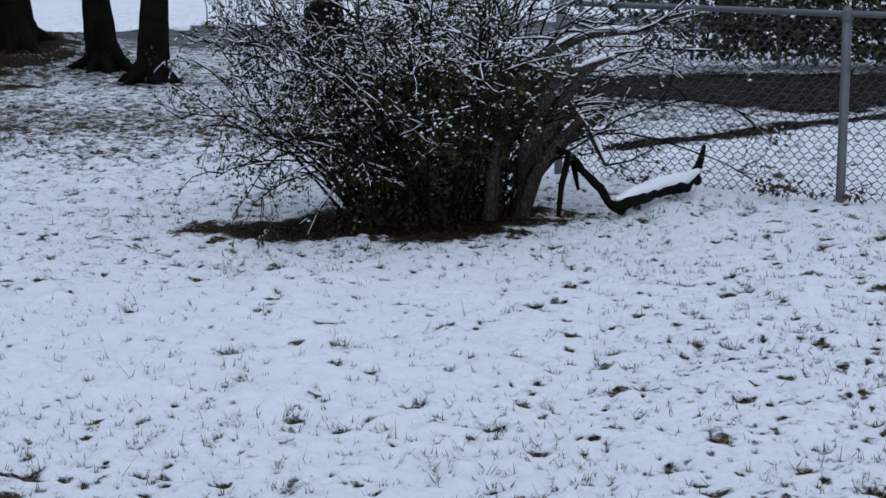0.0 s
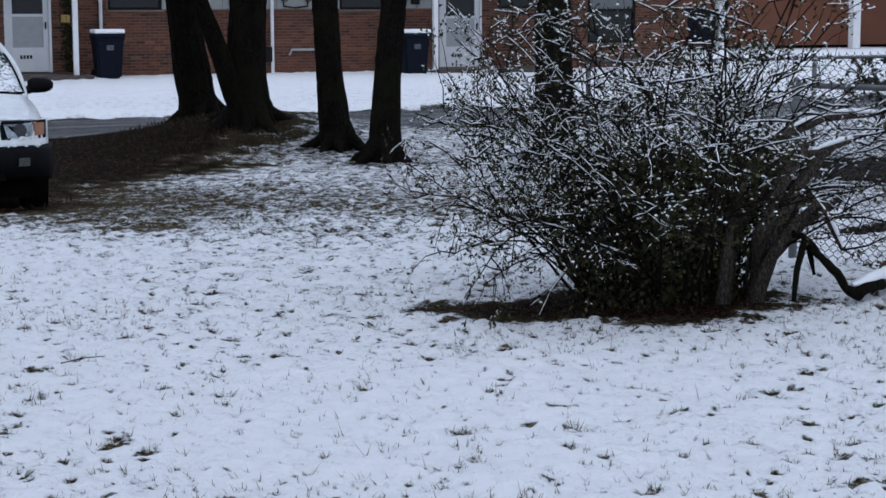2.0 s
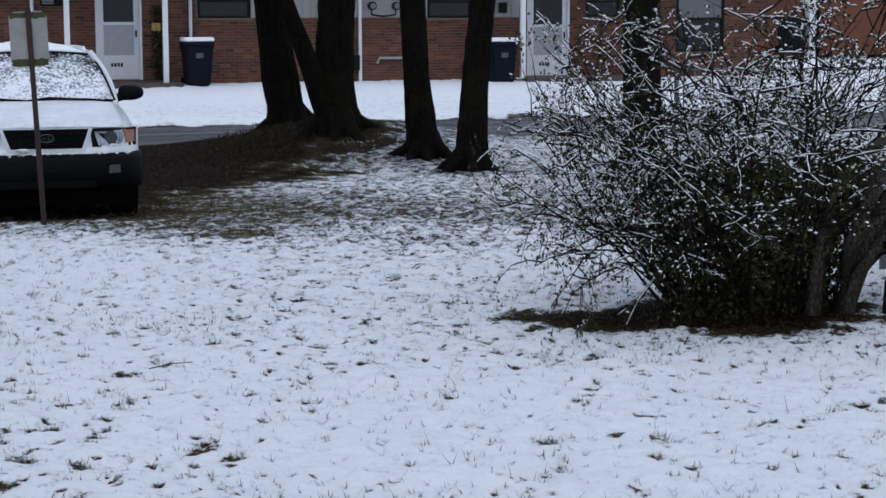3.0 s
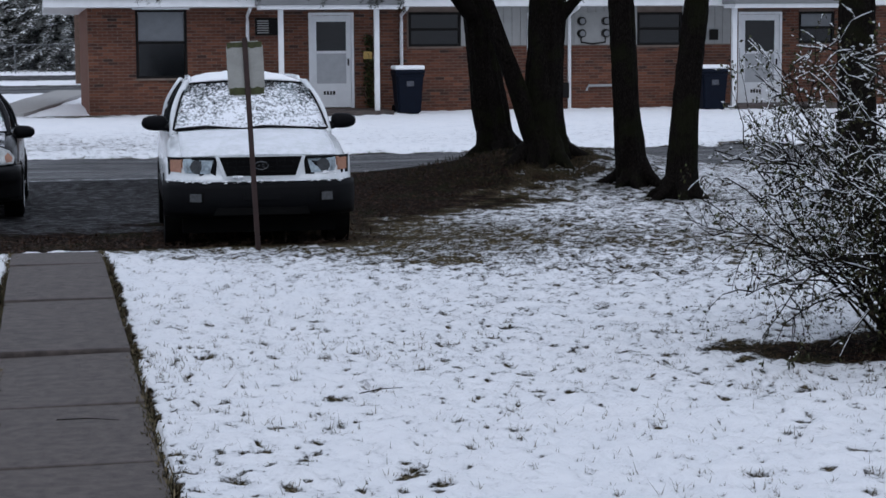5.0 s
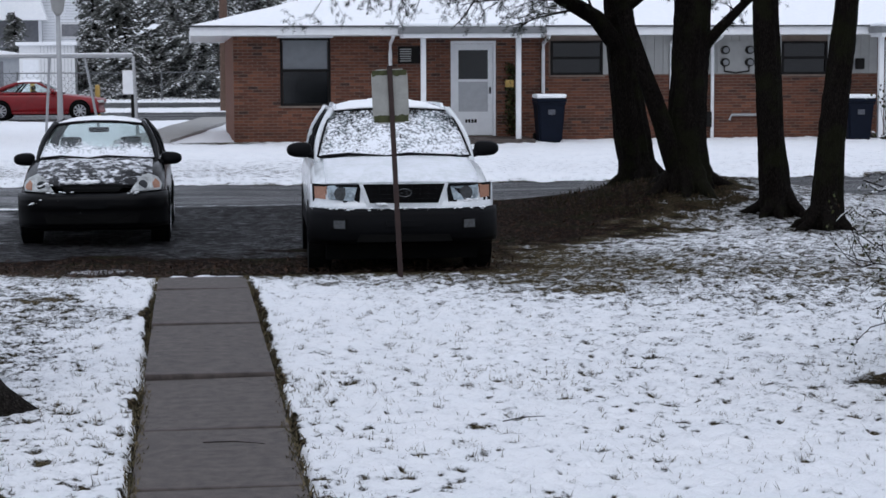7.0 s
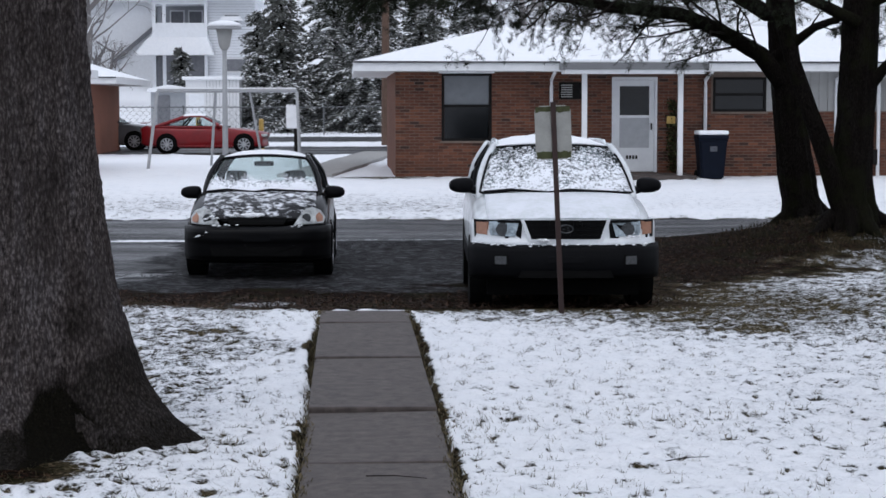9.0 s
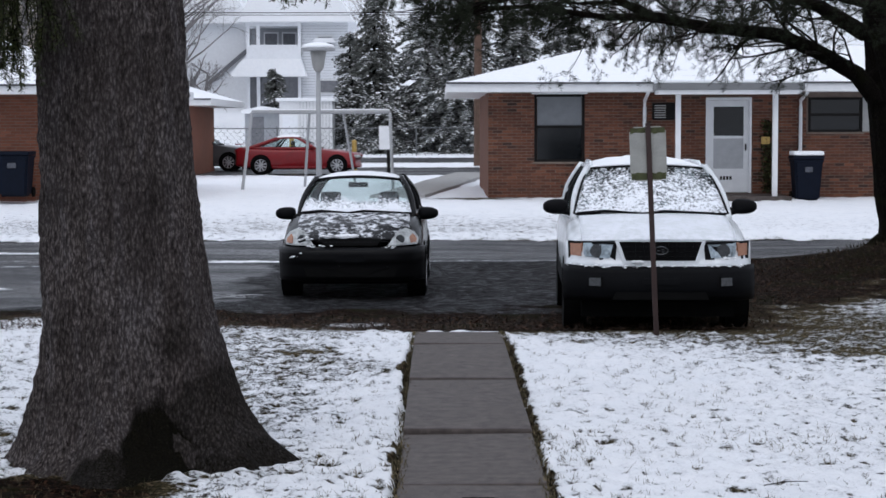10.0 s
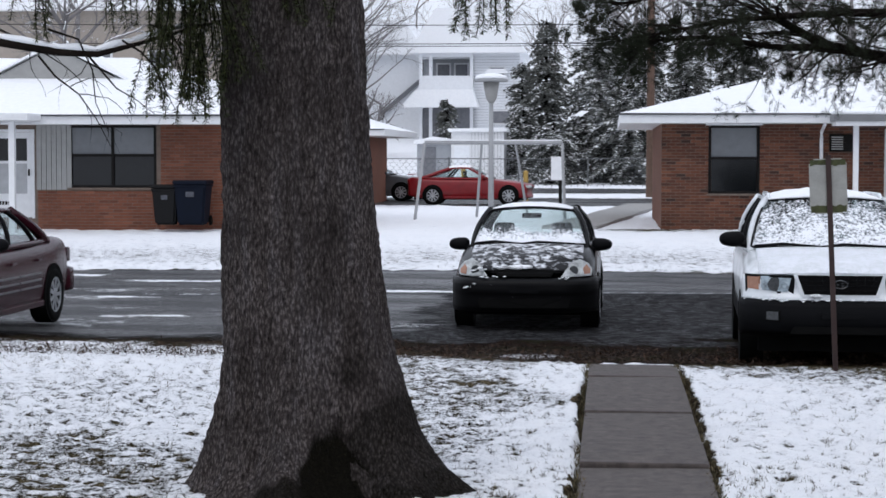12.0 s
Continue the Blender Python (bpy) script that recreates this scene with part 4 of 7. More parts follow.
    def flank(sx, u, v):
        """The side of the cabin: u from screen to rear glass, v from belt to roof."""
        lo = front(sx, 0).lerp(rear(-sx, 0), u)
        lo.z = min(lo.z, belt + 0.01 + (deck - belt) * 0.3 * u)
        lo.x = sx * (wb + 0.04 * math.sin(math.pi * u))
        hi = roof(sx, u)
        p = lo.lerp(hi, v)
        p.x += sx * 0.045 * math.sin(math.pi * v)
        return p
    pil = P.get("pillars", (0.46,))
    for sx in (-1, 1):
        for name_, u0, r in (("front_pillar", 0.0, 0.036), ("rear_pillar", 1.0, 0.06)) + tuple(("middle_pillar", q, 0.028) for q in pil):
            part(name_, tube([flank(sx, u0, -0.04 + 1.06 * k / 8) for k in range(9)], [r] * 9, 8), body_mat if r > 0.03 else CLADDING, ob, "", True)
        part("roof_edge", tube([flank(sx, k / 14, 1.0) for k in range(15)], [0.03] * 15, 8), body_mat, ob, "", True)
        part("belt_moulding", tube([flank(sx, k / 14, 0.0) for k in range(15)], [0.035] * 15, 8), body_mat, ob, "", True)
        cuts = [0.0, *pil, 1.0]
        for a, c in zip(cuts, cuts[1:]):
            g = part("side_window", patch(lambda u, v: flank(sx, a + (c - a) * (0.5 + 0.5 * u), 0.02 + 0.95 * v), 8, 6, 0.005), CAR_GLASS, ob, "", True)
            g.visible_shadow = False
        # door mirror
        z = h1 + P.get("mirror_up", 0.075)
        mb = bmesh.new()
        bmesh.ops.create_icosphere(mb, subdivisions=3, radius=1.0)
        for v in mb.verts:
            x, y, q = v.co
            v.co = Vector((sx * (W + P.get("mirror_out", 0.085)) + sx * 0.125 * math.copysign(abs(x) ** 0.7, x) * sx, ys + 0.30 + 0.075 * y, z + 0.075 * math.copysign(abs(q) ** 0.75, q) * (1.0 - 0.18 * x * sx)))
        mi = part("mirror", mb, P.get("mirror", CLADDING), ob, "black door mirror", True)
        part("bracket", tube([(sx * (wb - 0.02), ys + 0.27, z - 0.06), (sx * (W + 0.02), ys + 0.30, z - 0.03)], [0.045, 0.035], 8), CLADDING, mi)
        for yy in P["axles"]:
            r = P.get("r", 0.31)
            part("wheel_arch", tube([(sx * (W - 0.2), yy, r + 0.02), (sx * (W + 0.004), yy, r + 0.02)], [r + 0.04] * 2, 26), TYRE, ob)
            wheel(ob, sx * (W - P.get("inset", 0.075)), yy, r, 0.19, sx)
        part("sill", box(W - 0.06 if sx > 0 else -W - 0.006, W + 0.006 if sx > 0 else 0.06 - W, P["axles"][0] + 0.38, P["axles"][1] - 0.38, zb - 0.01, zb + P.get("clad", 0.06), 0.012), P.get("sill", CLADDING), ob)
        yseat = yf + 0.15
        st = part("seat", box(sx * 0.36 - 0.22, sx * 0.36 + 0.22, yseat, yseat + 0.14, belt - 0.35, belt + 0.10, 0.06), CABIN, ob, "dark seat back seen through the glass", True)
        part("headrest", box(sx * 0.36 - 0.13, sx * 0.36 + 0.13, yseat + 0.04, yseat + 0.13, belt + 0.11, belt + 0.27, 0.05), CABIN, st, "", True)
        # wipers parked along the foot of the screen
        a = [front(u, 0.0) + Vector((0, -0.03, 0.012 + 0.03 * s)) for u, s in (((-0.95, 0.0), (-0.6, 0.7), (-0.35, 0.4), (-0.08, 0.0)) if sx < 0 else ((-0.12, 0.0), (0.15, 0.7), (0.45, 0.4), (0.8, 0.0)))]
        part("wiper", tube(a, [0.010, 0.017, 0.012, 0.007], 5), CLADDING, ob, "black wiper arm")
    part("dashboard", box(-wb * 0.92, wb * 0.92, ys + 0.14, ys + 0.60, h1 - 0.12, h1 - 0.01, 0.04), CABIN, ob)
    part("underbody", box(-W * 0.82, W * 0.82, 0.3, L - 0.3, 0.17, zb + 0.04), TYRE, ob)
    if snow_top:
        def snow_fn(u, v):
            p = roof(u * 0.94, 0.01 + 0.97 * v)
            p.z += 0.004 + snow_top * (1 - abs(u) ** 6) * (1 - abs(2 * v - 1) ** 10) * (0.75 + 0.5 * noise.noise((u * 4, v * 5, 2)))
            return p
        part("roof_snow", patch(snow_fn, 22, 18), SNOW, ob, "wet snow lying on the roof", True)
    return ob, nose, front, roof


def slush(r, spots, n):
    """Ragged lumps of wet snow round the spots (x, y, z, spread, size)."""
    b = bmesh.new()
    for k in range(n):
        x, y, z, sp, s = spots[k % len(spots)]
        s *= r.uniform(0.5, 1.3)
        g = bmesh.ops.create_icosphere(b, subdivisions=1, radius=s)
        c = Vector((x + r.gauss(0, sp), y + r.gauss(0, 0.012), z + r.gauss(0, 0.008)))
        for v in g["verts"]:
            v.co = Vector((v.co.x * 1.5, v.co.y, v.co.z * 0.55)) * (1 + 0.5 * noise.noise(v.co * 30 + c * 9)) + c
    return b


# the white estate car
PAD = land_at(2, 18.0)
suv, nose, screen, top = car("estate_car", pose(1.97, 16.75, PAD - 0.02, 0, 0, -2.4), "white estate car with black bumper, snow-flecked windscreen, parked nose-in", dict(L=4.4, W=0.865, hood0=0.875, hood1=1.075, belt=1.04, H=1.585, ys=1.10, yf=1.80, yr=3.95, yb=4.25, deck=1.02, axles=(0.82, 3.35), r=0.32, pillars=(0.36, 0.70), floor=0.40, bow=0.30, lean=0.10, rise=0.55, wb=0.755, wt=0.60, clad=0.16, mirror_out=0.065, inset=0.12), CAR_WHITE, SCREEN_SUV, 0.055, snowy("white_bonnet_under_wet_snow", (0.68, 0.71, 0.73), 0.3, 0.52, 14), "white bonnet under a film of snow")
part("fascia", nose.band(0.855, 0.62, 0.875, [(0.0, 0.030), (0.25, 0.032), (0.4, 0.012), (0.85, 0.006), (1.0, -0.05)]), CAR_WHITE, suv, "", True)
bp = part("bumper", nose.band(0.885, 0.34, 0.665, [(0.0, 0.0), (0.12, 0.055), (0.35, 0.085), (0.62, 0.095), (0.9, 0.085), (1.0, 0.03)], 32), CLADDING, suv, "black plastic bumper dusted with snow", True)
part("air_intake", nose.plate([(-0.44, 0.365), (0.44, 0.365), (0.41, 0.43), (-0.41, 0.43)], 0.092, 0.05), TYRE, bp)
part("number_plate_holder", nose.plate([(-0.17, 0.50), (0.17, 0.50), (0.17, 0.56), (-0.17, 0.56)], 0.105, 0.03, 0.006), CLADDING, bp)
r_ = random.Random(12)
tagged(part("snow_line", slush(r_, [(x, nose.at(x, 0.67) - 0.065, 0.668, 0.02, 0.011) for x in [-0.84 + 0.06 * k for k in range(29)] if r_.random() < 0.8], 70), SNOW, bp, "", True), "line of snow along the bumper", kind="stuff")
tagged(part("slush", slush(r_, [(-0.20, -0.045, 0.70, 0.02, 0.02), (0.30, 0.0, 0.685, 0.05, 0.013), (0.62, -0.02, 0.73, 0.06, 0.014)], 22), SNOW, suv, "", True), "slush caught in the grille and lamps", kind="stuff")
for s in (-1, 1):
    fl = part("fog_lamp", nose.plate([(s * 0.60 - 0.085, 0.465), (s * 0.60 + 0.085, 0.465), (s * 0.60 + 0.085, 0.585), (s * 0.60 - 0.085, 0.585)][::s], 0.10, 0.03, 0.012), TYRE, bp, "square fog lamp")
    part("lens", nose.plate([(s * 0.60 - 0.062, 0.478), (s * 0.60 + 0.062, 0.478), (s * 0.60 + 0.062, 0.572), (s * 0.60 - 0.062, 0.572)][::s], 0.106, 0.03, 0.01), LENS_DIM, fl, "fog lamp lens")
    hl = part("headlight", nose.plate([(s * 0.455, 0.722), (s * 0.70, 0.735), (s * 0.70, 0.875), (s * 0.415, 0.872)][::s], 0.020, 0.04, 0.012), LENS, suv, "clear rectangular headlight")
    part("reflector", tube([(s * 0.575, nose.at(0.575, 0.80) - 0.026, 0.80), (s * 0.575, nose.at(0.575, 0.80) - 0.012, 0.80)], [0.062, 0.066], 18), LENS_DIM, hl)
    part("bezel", nose.plate([(s * 0.41, 0.708), (s * 0.832, 0.722), (s * 0.838, 0.885), (s * 0.395, 0.884)][::s], 0.013, 0.03), CLADDING, hl)
    part("indicator", nose.plate([(s * 0.706, 0.735), (s * 0.826, 0.742), (s * 0.83, 0.875), (s * 0.706, 0.875)][::s], 0.020, 0.04, 0.012), AMBER, suv, "amber corner indicator")
    part("roof_rail", tube([top(s * 0.93, 0.08), top(s * 0.93, 0.14) + Vector((0, 0, 0.045)), top(s * 0.93, 0.5) + Vector((0, 0, 0.045)), top(s * 0.93, 0.86) + Vector((0, 0, 0.05)), top(s * 0.93, 0.94)], [0.017] * 5, 6), CAR_WHITE, suv, "roof rail")
grille = part("grille", nose.plate([(-0.345, 0.685), (0.345, 0.685), (0.415, 0.895), (-0.415, 0.895)], 0.036, 0.05, 0.008), CAR_WHITE, suv, "white grille surround")
part("mesh", nose.plate([(-0.315, 0.715), (0.315, 0.715), (0.378, 0.888), (-0.378, 0.888)], 0.040, 0.05), TYRE, grille, "black grille opening")
for k in range(3):
    part("slat", nose.plate([(-0.32 - 0.012 * k, 0.745 + k * 0.045), (0.32 + 0.012 * k, 0.745 + k * 0.045), (0.32 + 0.012 * k, 0.754 + k * 0.045), (-0.32 - 0.012 * k, 0.754 + k * 0.045)], 0.046, 0.02), CLADDING, grille)
for k in range(-4, 5):
    part("slat", box(k * 0.075 - 0.004, k * 0.075 + 0.004, nose.at(k * 0.075, 0.8) - 0.045, nose.at(k * 0.075, 0.8) - 0.035, 0.725, 0.88), CLADDING, grille)
bd = bmesh.new()
ring = [(0.062 * math.cos(k * math.tau / 20), -0.018 - 0.04, 0.81 + 0.036 * math.sin(k * math.tau / 20)) for k in range(21)]
tube(ring, [0.006] * 21, 5, bm=bd)
for dx, dz in ((-0.025, 0.0), (0.015, 0.012), (0.02, -0.012)):
    box(dx - 0.008, dx + 0.008, -0.062, -0.050, 0.81 + dz - 0.006, 0.81 + dz + 0.006, bm=bd)
part("badge", bd, LENS_DIM, grille, "oval chrome badge")

# the black saloon
PAD2 = land_at(-1, 21.5)
sal, nose, screen, top = car("saloon_car", pose(-1.06, 20.85, PAD2 - 0.0, 0, 0, -0.6), "small black saloon with melting snow on bonnet and roof", dict(L=4.2, W=0.83, hood0=0.66, hood1=0.935, belt=0.90, H=1.40, ys=1.05, yf=1.80, yr=3.0, yb=3.6, deck=0.96, axles=(0.80, 3.2), r=0.29, bow=0.34, lean=0.75, ref=0.60, rise=0.62, wb=0.68, wt=0.53, floor=0.22, bonnet=0.80, mirror_up=0.0, mirror_out=0.03, sill=CAR_BLACK), CAR_BLACK, SCREEN_SEDAN, 0.03, BLACK_SNOWED, "black bonnet with patches of slush")
bp = part("bumper", nose.band(0.838, 0.22, 0.61, [(0.0, -0.03), (0.1, 0.045), (0.30, 0.06), (0.52, 0.07), (0.58, 0.085), (0.9, 0.085), (1.0, 0.03)], 32), BLACK_STREAKED, sal, "black bumper streaked with slush", True)
part("air_intake", nose.plate([(-0.50, 0.27), (0.50, 0.27), (0.54, 0.385), (-0.54, 0.385)], 0.072, 0.04, 0.008), TYRE, bp)
part("number_plate_holder", nose.plate([(-0.16, 0.44), (0.16, 0.44), (0.16, 0.53), (-0.16, 0.53)], 0.092, 0.03, 0.006), CLADDING, bp)
gr = part("grille", nose.plate([(-0.30, 0.625), (0.30, 0.625), (0.35, 0.695), (0.2, 0.71), (-0.2, 0.71), (-0.35, 0.695)], 0.045, 0.06, 0.008), TYRE, sal, "narrow black grille")
part("slat", nose.plate([(-0.30, 0.66), (0.30, 0.66), (0.30, 0.672), (-0.30, 0.672)], 0.052, 0.03), CLADDING, gr)
for s in (-1, 1):
    b = nose.plate([(s * 0.42, 0.628), (s * 0.60, 0.628), (s * 0.755, 0.635), (s * 0.77, 0.70), (s * 0.72, 0.775), (s * 0.62, 0.82), (s * 0.54, 0.79), (s * 0.47, 0.70)][::s], 0.035, 0.06, 0.012)
    hl = part("headlight", b, LENS_CLEAR, sal, "rounded clear headlight")
    part("indicator", nose.plate([(s * 0.67, 0.645), (s * 0.75, 0.65), (s * 0.755, 0.70), (s * 0.70, 0.76), (s * 0.665, 0.72)][::s], 0.040, 0.05, 0.008), AMBER, hl, "amber inner indicator")
    yl = nose.at(0.56, 0.70) - 0.04
    part("reflector", tube([(s * 0.56, yl - 0.004, 0.695), (s * 0.56, yl + 0.02, 0.695)], [0.05, 0.054], 16), LENS_DIM, hl)
tagged(part("bonnet_slush", slush(random.Random(3), [(-0.10, 0.06, 0.745, 0.06, 0.045), (-0.25, 0.03, 0.73, 0.05, 0.035), (-0.52, 0.05, 0.70, 0.04, 0.022), (-0.34, -0.06, 0.63, 0.10, 0.016), (0.42, -0.04, 0.615, 0.08, 0.014), (-0.62, -0.0, 0.50, 0.05, 0.013), (-0.52, -0.03, 0.55, 0.05, 0.012)], 44), SNOW, sal, "", True), "lumps of slush sliding off the bonnet", kind="stuff")
part("rear_view_mirror", box(-0.12, 0.12, 1.62, 1.65, 1.24, 1.30, 0.02), CLADDING, sal)

SEDAN = dict(L=4.6, W=0.88, hood0=0.70, hood1=0.93, belt=0.92, H=1.40, ys=1.25, yf=2.05, yr=3.15, yb=3.85, deck=0.99, axles=(0.95, 3.7), r=0.315, pillars=(0.42, 0.80))
mar = car("saloon_car", pose(-7.60, 17.58, land_at(-8, 19.5) - 0.01, 0, 0, -1.0), "dark maroon saloon parked at an angle on the pad", dict(SEDAN, sill=CAR_MAROON), CAR_MAROON, CAR_GLASS, 0.03)[0]
for s in (-1, 1):
    for k in range(3):
        for y0, y1 in ((1.45, 2.45), (2.50, 3.22)):
            a, c = sorted((s * 0.872, s * 0.896))
            part("trim_strip", box(a, c, y0, y1, 0.44 + k * 0.075, 0.462 + k * 0.075, 0.006), CAR_SILVER, mar, "raised side moulding")
    for y0 in (2.2, 3.1):
        a, c = sorted((s * 0.87, s * 0.90))
        part("door_handle", box(a, c, y0, y0 + 0.16, 0.74, 0.77, 0.008), CAR_MAROON, mar)
    a, c = sorted((s * 0.50, s * 0.81))
    part("tail_light", box(a, c, 4.40, 4.56, 0.66, 0.84, 0.03), CAR_MAROON, mar)
part("bumper", box(-0.84, 0.84, 4.40, 4.66, 0.30, 0.60, 0.07), CAR_MAROON, mar, "ribbed rear bumper", True)
COUPE = dict(L=4.4, W=0.86, hood0=0.62, hood1=0.86, belt=0.86, H=1.29, ys=1.45, yf=2.2, yr=3.0, yb=3.95, deck=0.92, axles=(0.9, 3.45), r=0.31, sill=CAR_RED, pillars=(0.62,), wt=0.58, mirror=CAR_RED)
coupe = car("coupe_car", pose(-2.55, 62.3, land_at(-5, 63), 0, 0, 90), "red two-door coupe with snow on its roof in the far street", COUPE, CAR_RED, SCREEN_SEDAN, 0.05)[0]
part("spoiler", box(-0.7, 0.7, 4.15, 4.32, 1.0, 1.03, 0.01), CAR_RED, coupe)
for s in (-1, 1):
    a, c = sorted((s * 0.45, s * 0.80))
    part("headlight", box(a, c, 0.12, 0.34, 0.56, 0.66, 0.03), LENS_CLEAR, coupe)
car("saloon_car", pose(-6.6, 66.5, land_at(-8, 66), 0, 0, 90), "dark grey saloon half hidden beyond the far house", dict(SEDAN, sill=CAR_SILVER), CAR_SILVER, CAR_GLASS)
car("estate_car", pose(25.2, 47.5, land_at(25, 48), 0, 0, 20), "white estate car beside the far brick house", dict(L=4.6, W=0.9, hood0=0.95, hood1=1.1, belt=1.1, H=1.75, ys=1.0, yf=1.7, yr=4.2, yb=4.45, deck=1.05, axles=(0.9, 3.5), r=0.33, pillars=(0.36, 0.7)), CAR_WHITE, SCREEN_SEDAN)

# ---- trees and shrub ----
class Soup:
    """Gathers many small pieces for one mesh."""

    def __init__(self):
        self.v, self.f = [], []

    def tube(self, pts, radii, sides=5):
        n0 = len(self.v)
        for i, (p, r) in enumerate(zip(pts, radii)):
            d = (pts[min(i + 1, len(pts) - 1)] - pts[max(i - 1, 0)])
            d = d.normalized() if d.length > 1e-9 else Vector((0, 0, 1))
            a = d.orthogonal().normalized() if abs(d.z) > 0.97 else d.cross(Vector((0, 0, 1))).normalized()
            c = d.cross(a)
            for k in range(sides):
                w = k * math.tau / sides
                self.v.append(p + (a * math.cos(w) + c * math.sin(w)) * r)
        for i in range(len(pts) - 1):
            for k in range(sides):
                q, s = n0 + i * sides + k, n0 + i * sides + (k + 1) % sides
                self.f.append((q, s, s + sides, q + sides))
        return self

    def leaf(self, p, d, side, length, width):
        n0 = len(self.v)
        self.v += [p, p + d * length * 0.5 + side * width, p + d * length, p + d * length * 0.5 - side * width]
        self.f.append((n0, n0 + 1, n0 + 2, n0 + 3))

    def blob(self, p, r, rnd, flat=0.6):
        n0 = len(self.v)
        top = rnd.uniform(0.8, 1.2)
        self.v += [p + Vector((0, 0, r * flat * top)), p - Vector((0, 0, r * flat * 0.5))]
        for k in range(5):
            w = k * math.tau / 5 + rnd.random()
            q = r * rnd.uniform(0.7, 1.2)
            self.v.append(p + Vector((math.cos(w) * q, math.sin(w) * q, 0)))
        for k in range(5):
            a, b = n0 + 2 + k, n0 + 2 + (k + 1) % 5
            self.f += [(n0, a, b), (n0 + 1, b, a)]

    def link(self, name, mat, parent=None, label="", smooth=False, kind=""):
        me = bpy.data.meshes.new(name)
        me.from_pydata(self.v, [], self.f)
        if smooth:
            me.polygons.foreach_set("use_smooth", [True] * len(me.polygons))
        me.materials.append(mat)
        me.update()
        ob = new(name, me)
        ob.parent = parent
        return tagged(ob, label, kind=kind)


def rvec(rnd, k=1.0):
    return Vector((rnd.gauss(0, k), rnd.gauss(0, k), rnd.gauss(0, k)))


def island_mat(name, cols, rough=0.8):
    m, nt, bs = material(name)
    geo = nt.nodes.new("ShaderNodeNewGeometry")
    n = noise_tex(nt, coords(nt), 30, 3)
    c = ramp(nt, geo.outputs["Random Per Island"], [(i / (len(cols) - 1), k) for i, k in enumerate(cols)])
    nt.links.new(mixc(nt, 0.4, c, ramp(nt, n, [(0.3, 0.6), (0.7, 1.2)]), "MULTIPLY"), bs.inputs["Base Color"])
    bs.inputs["Roughness"].default_value = rough
    bs.inputs["Specular IOR Level"].default_value = 0.2
    return m


LEAVES = island_mat("small_dark_leaves", [(0.014, 0.018, 0.006), (0.022, 0.028, 0.009), (0.02, 0.013, 0.008), (0.055, 0.062, 0.018), (0.03, 0.014, 0.009), (0.10, 0.11, 0.05)])
NEEDLES = island_mat("spruce_needles", [(0.016, 0.024, 0.008), (0.04, 0.05, 0.014), (0.028, 0.036, 0.011), (0.075, 0.08, 0.028)])
PINE = island_mat("pine_needles", [(0.010, 0.015, 0.007), (0.018, 0.023, 0.011), (0.015, 0.018, 0.009)])
# pale grey rather than dark green: distance haze is put into the colour
FIR_HAZED = island_mat("haze_paled_conifer_boughs", [(0.10, 0.107, 0.10), (0.16, 0.165, 0.155), (0.13, 0.135, 0.125)])
GRASS = island_mat("winter_grass", [(0.025, 0.026, 0.011), (0.11, 0.09, 0.05), (0.045, 0.042, 0.02), (0.20, 0.16, 0.095), (0.018, 0.015, 0.01)])


def bough(wood, tips, p, d, length, r, rnd, level, droop, twist=0.35, sides=5, kids=4, snow=None):
    """One branch with its side shoots; tips collects the ends."""
    n = max(4, int(length / 0.22)) if level else 7
    n = min(n, 9)
    pts, rad = [p.copy()], [r]
    q, dd = p.copy(), d.normalized()
    for i in range(n):
        dd = (dd + rvec(rnd, twist / n ** 0.5 * 0.55) + Vector((0, 0, droop / n))).normalized()
        q = q + dd * (length / n)
        pts.append(q.copy())
        rad.append(r * (1 - 0.78 * (i + 1) / n))
    wood.tube(pts, rad, sides)
    if snow is not None:
        for a, b, ra in zip(pts, pts[1:], rad):
            if abs((b - a).normalized().z) < 0.72 and rnd.random() < 0.5:
                up = Vector((0, 0, ra * 0.9 + 0.003))
                snow.tube([a + up, (a + b) / 2 + up * 1.25 + Vector((0, 0, 0.002)), b + up], [ra * 0.35, max(ra * 0.7, 0.0036), ra * 0.35], 4)
    if level <= 0:
        tips += [(pts[i], (pts[min(i + 1, n)] - pts[i - 1]).normalized()) for i in range(1, n + 1)]
        return
    for k in range(kids):
        t = rnd.uniform(0.25, 0.97)
        i = min(int(t * n), n - 1)
        s = pts[i].lerp(pts[i + 1], t * n - i)
        ax = (pts[i + 1] - pts[i]).normalized()
        side = ax.cross(rvec(rnd)).normalized()
        nd = (ax * rnd.uniform(0.4, 1.0) + side * rnd.uniform(0.5, 1.0))
        bough(wood, tips, s, nd, length * rnd.uniform(0.35, 0.6) * (1.15 - 0.5 * t), rad[i] * 0.55, rnd, level - 1, droop, twist, max(3, sides - 1), kids, snow)


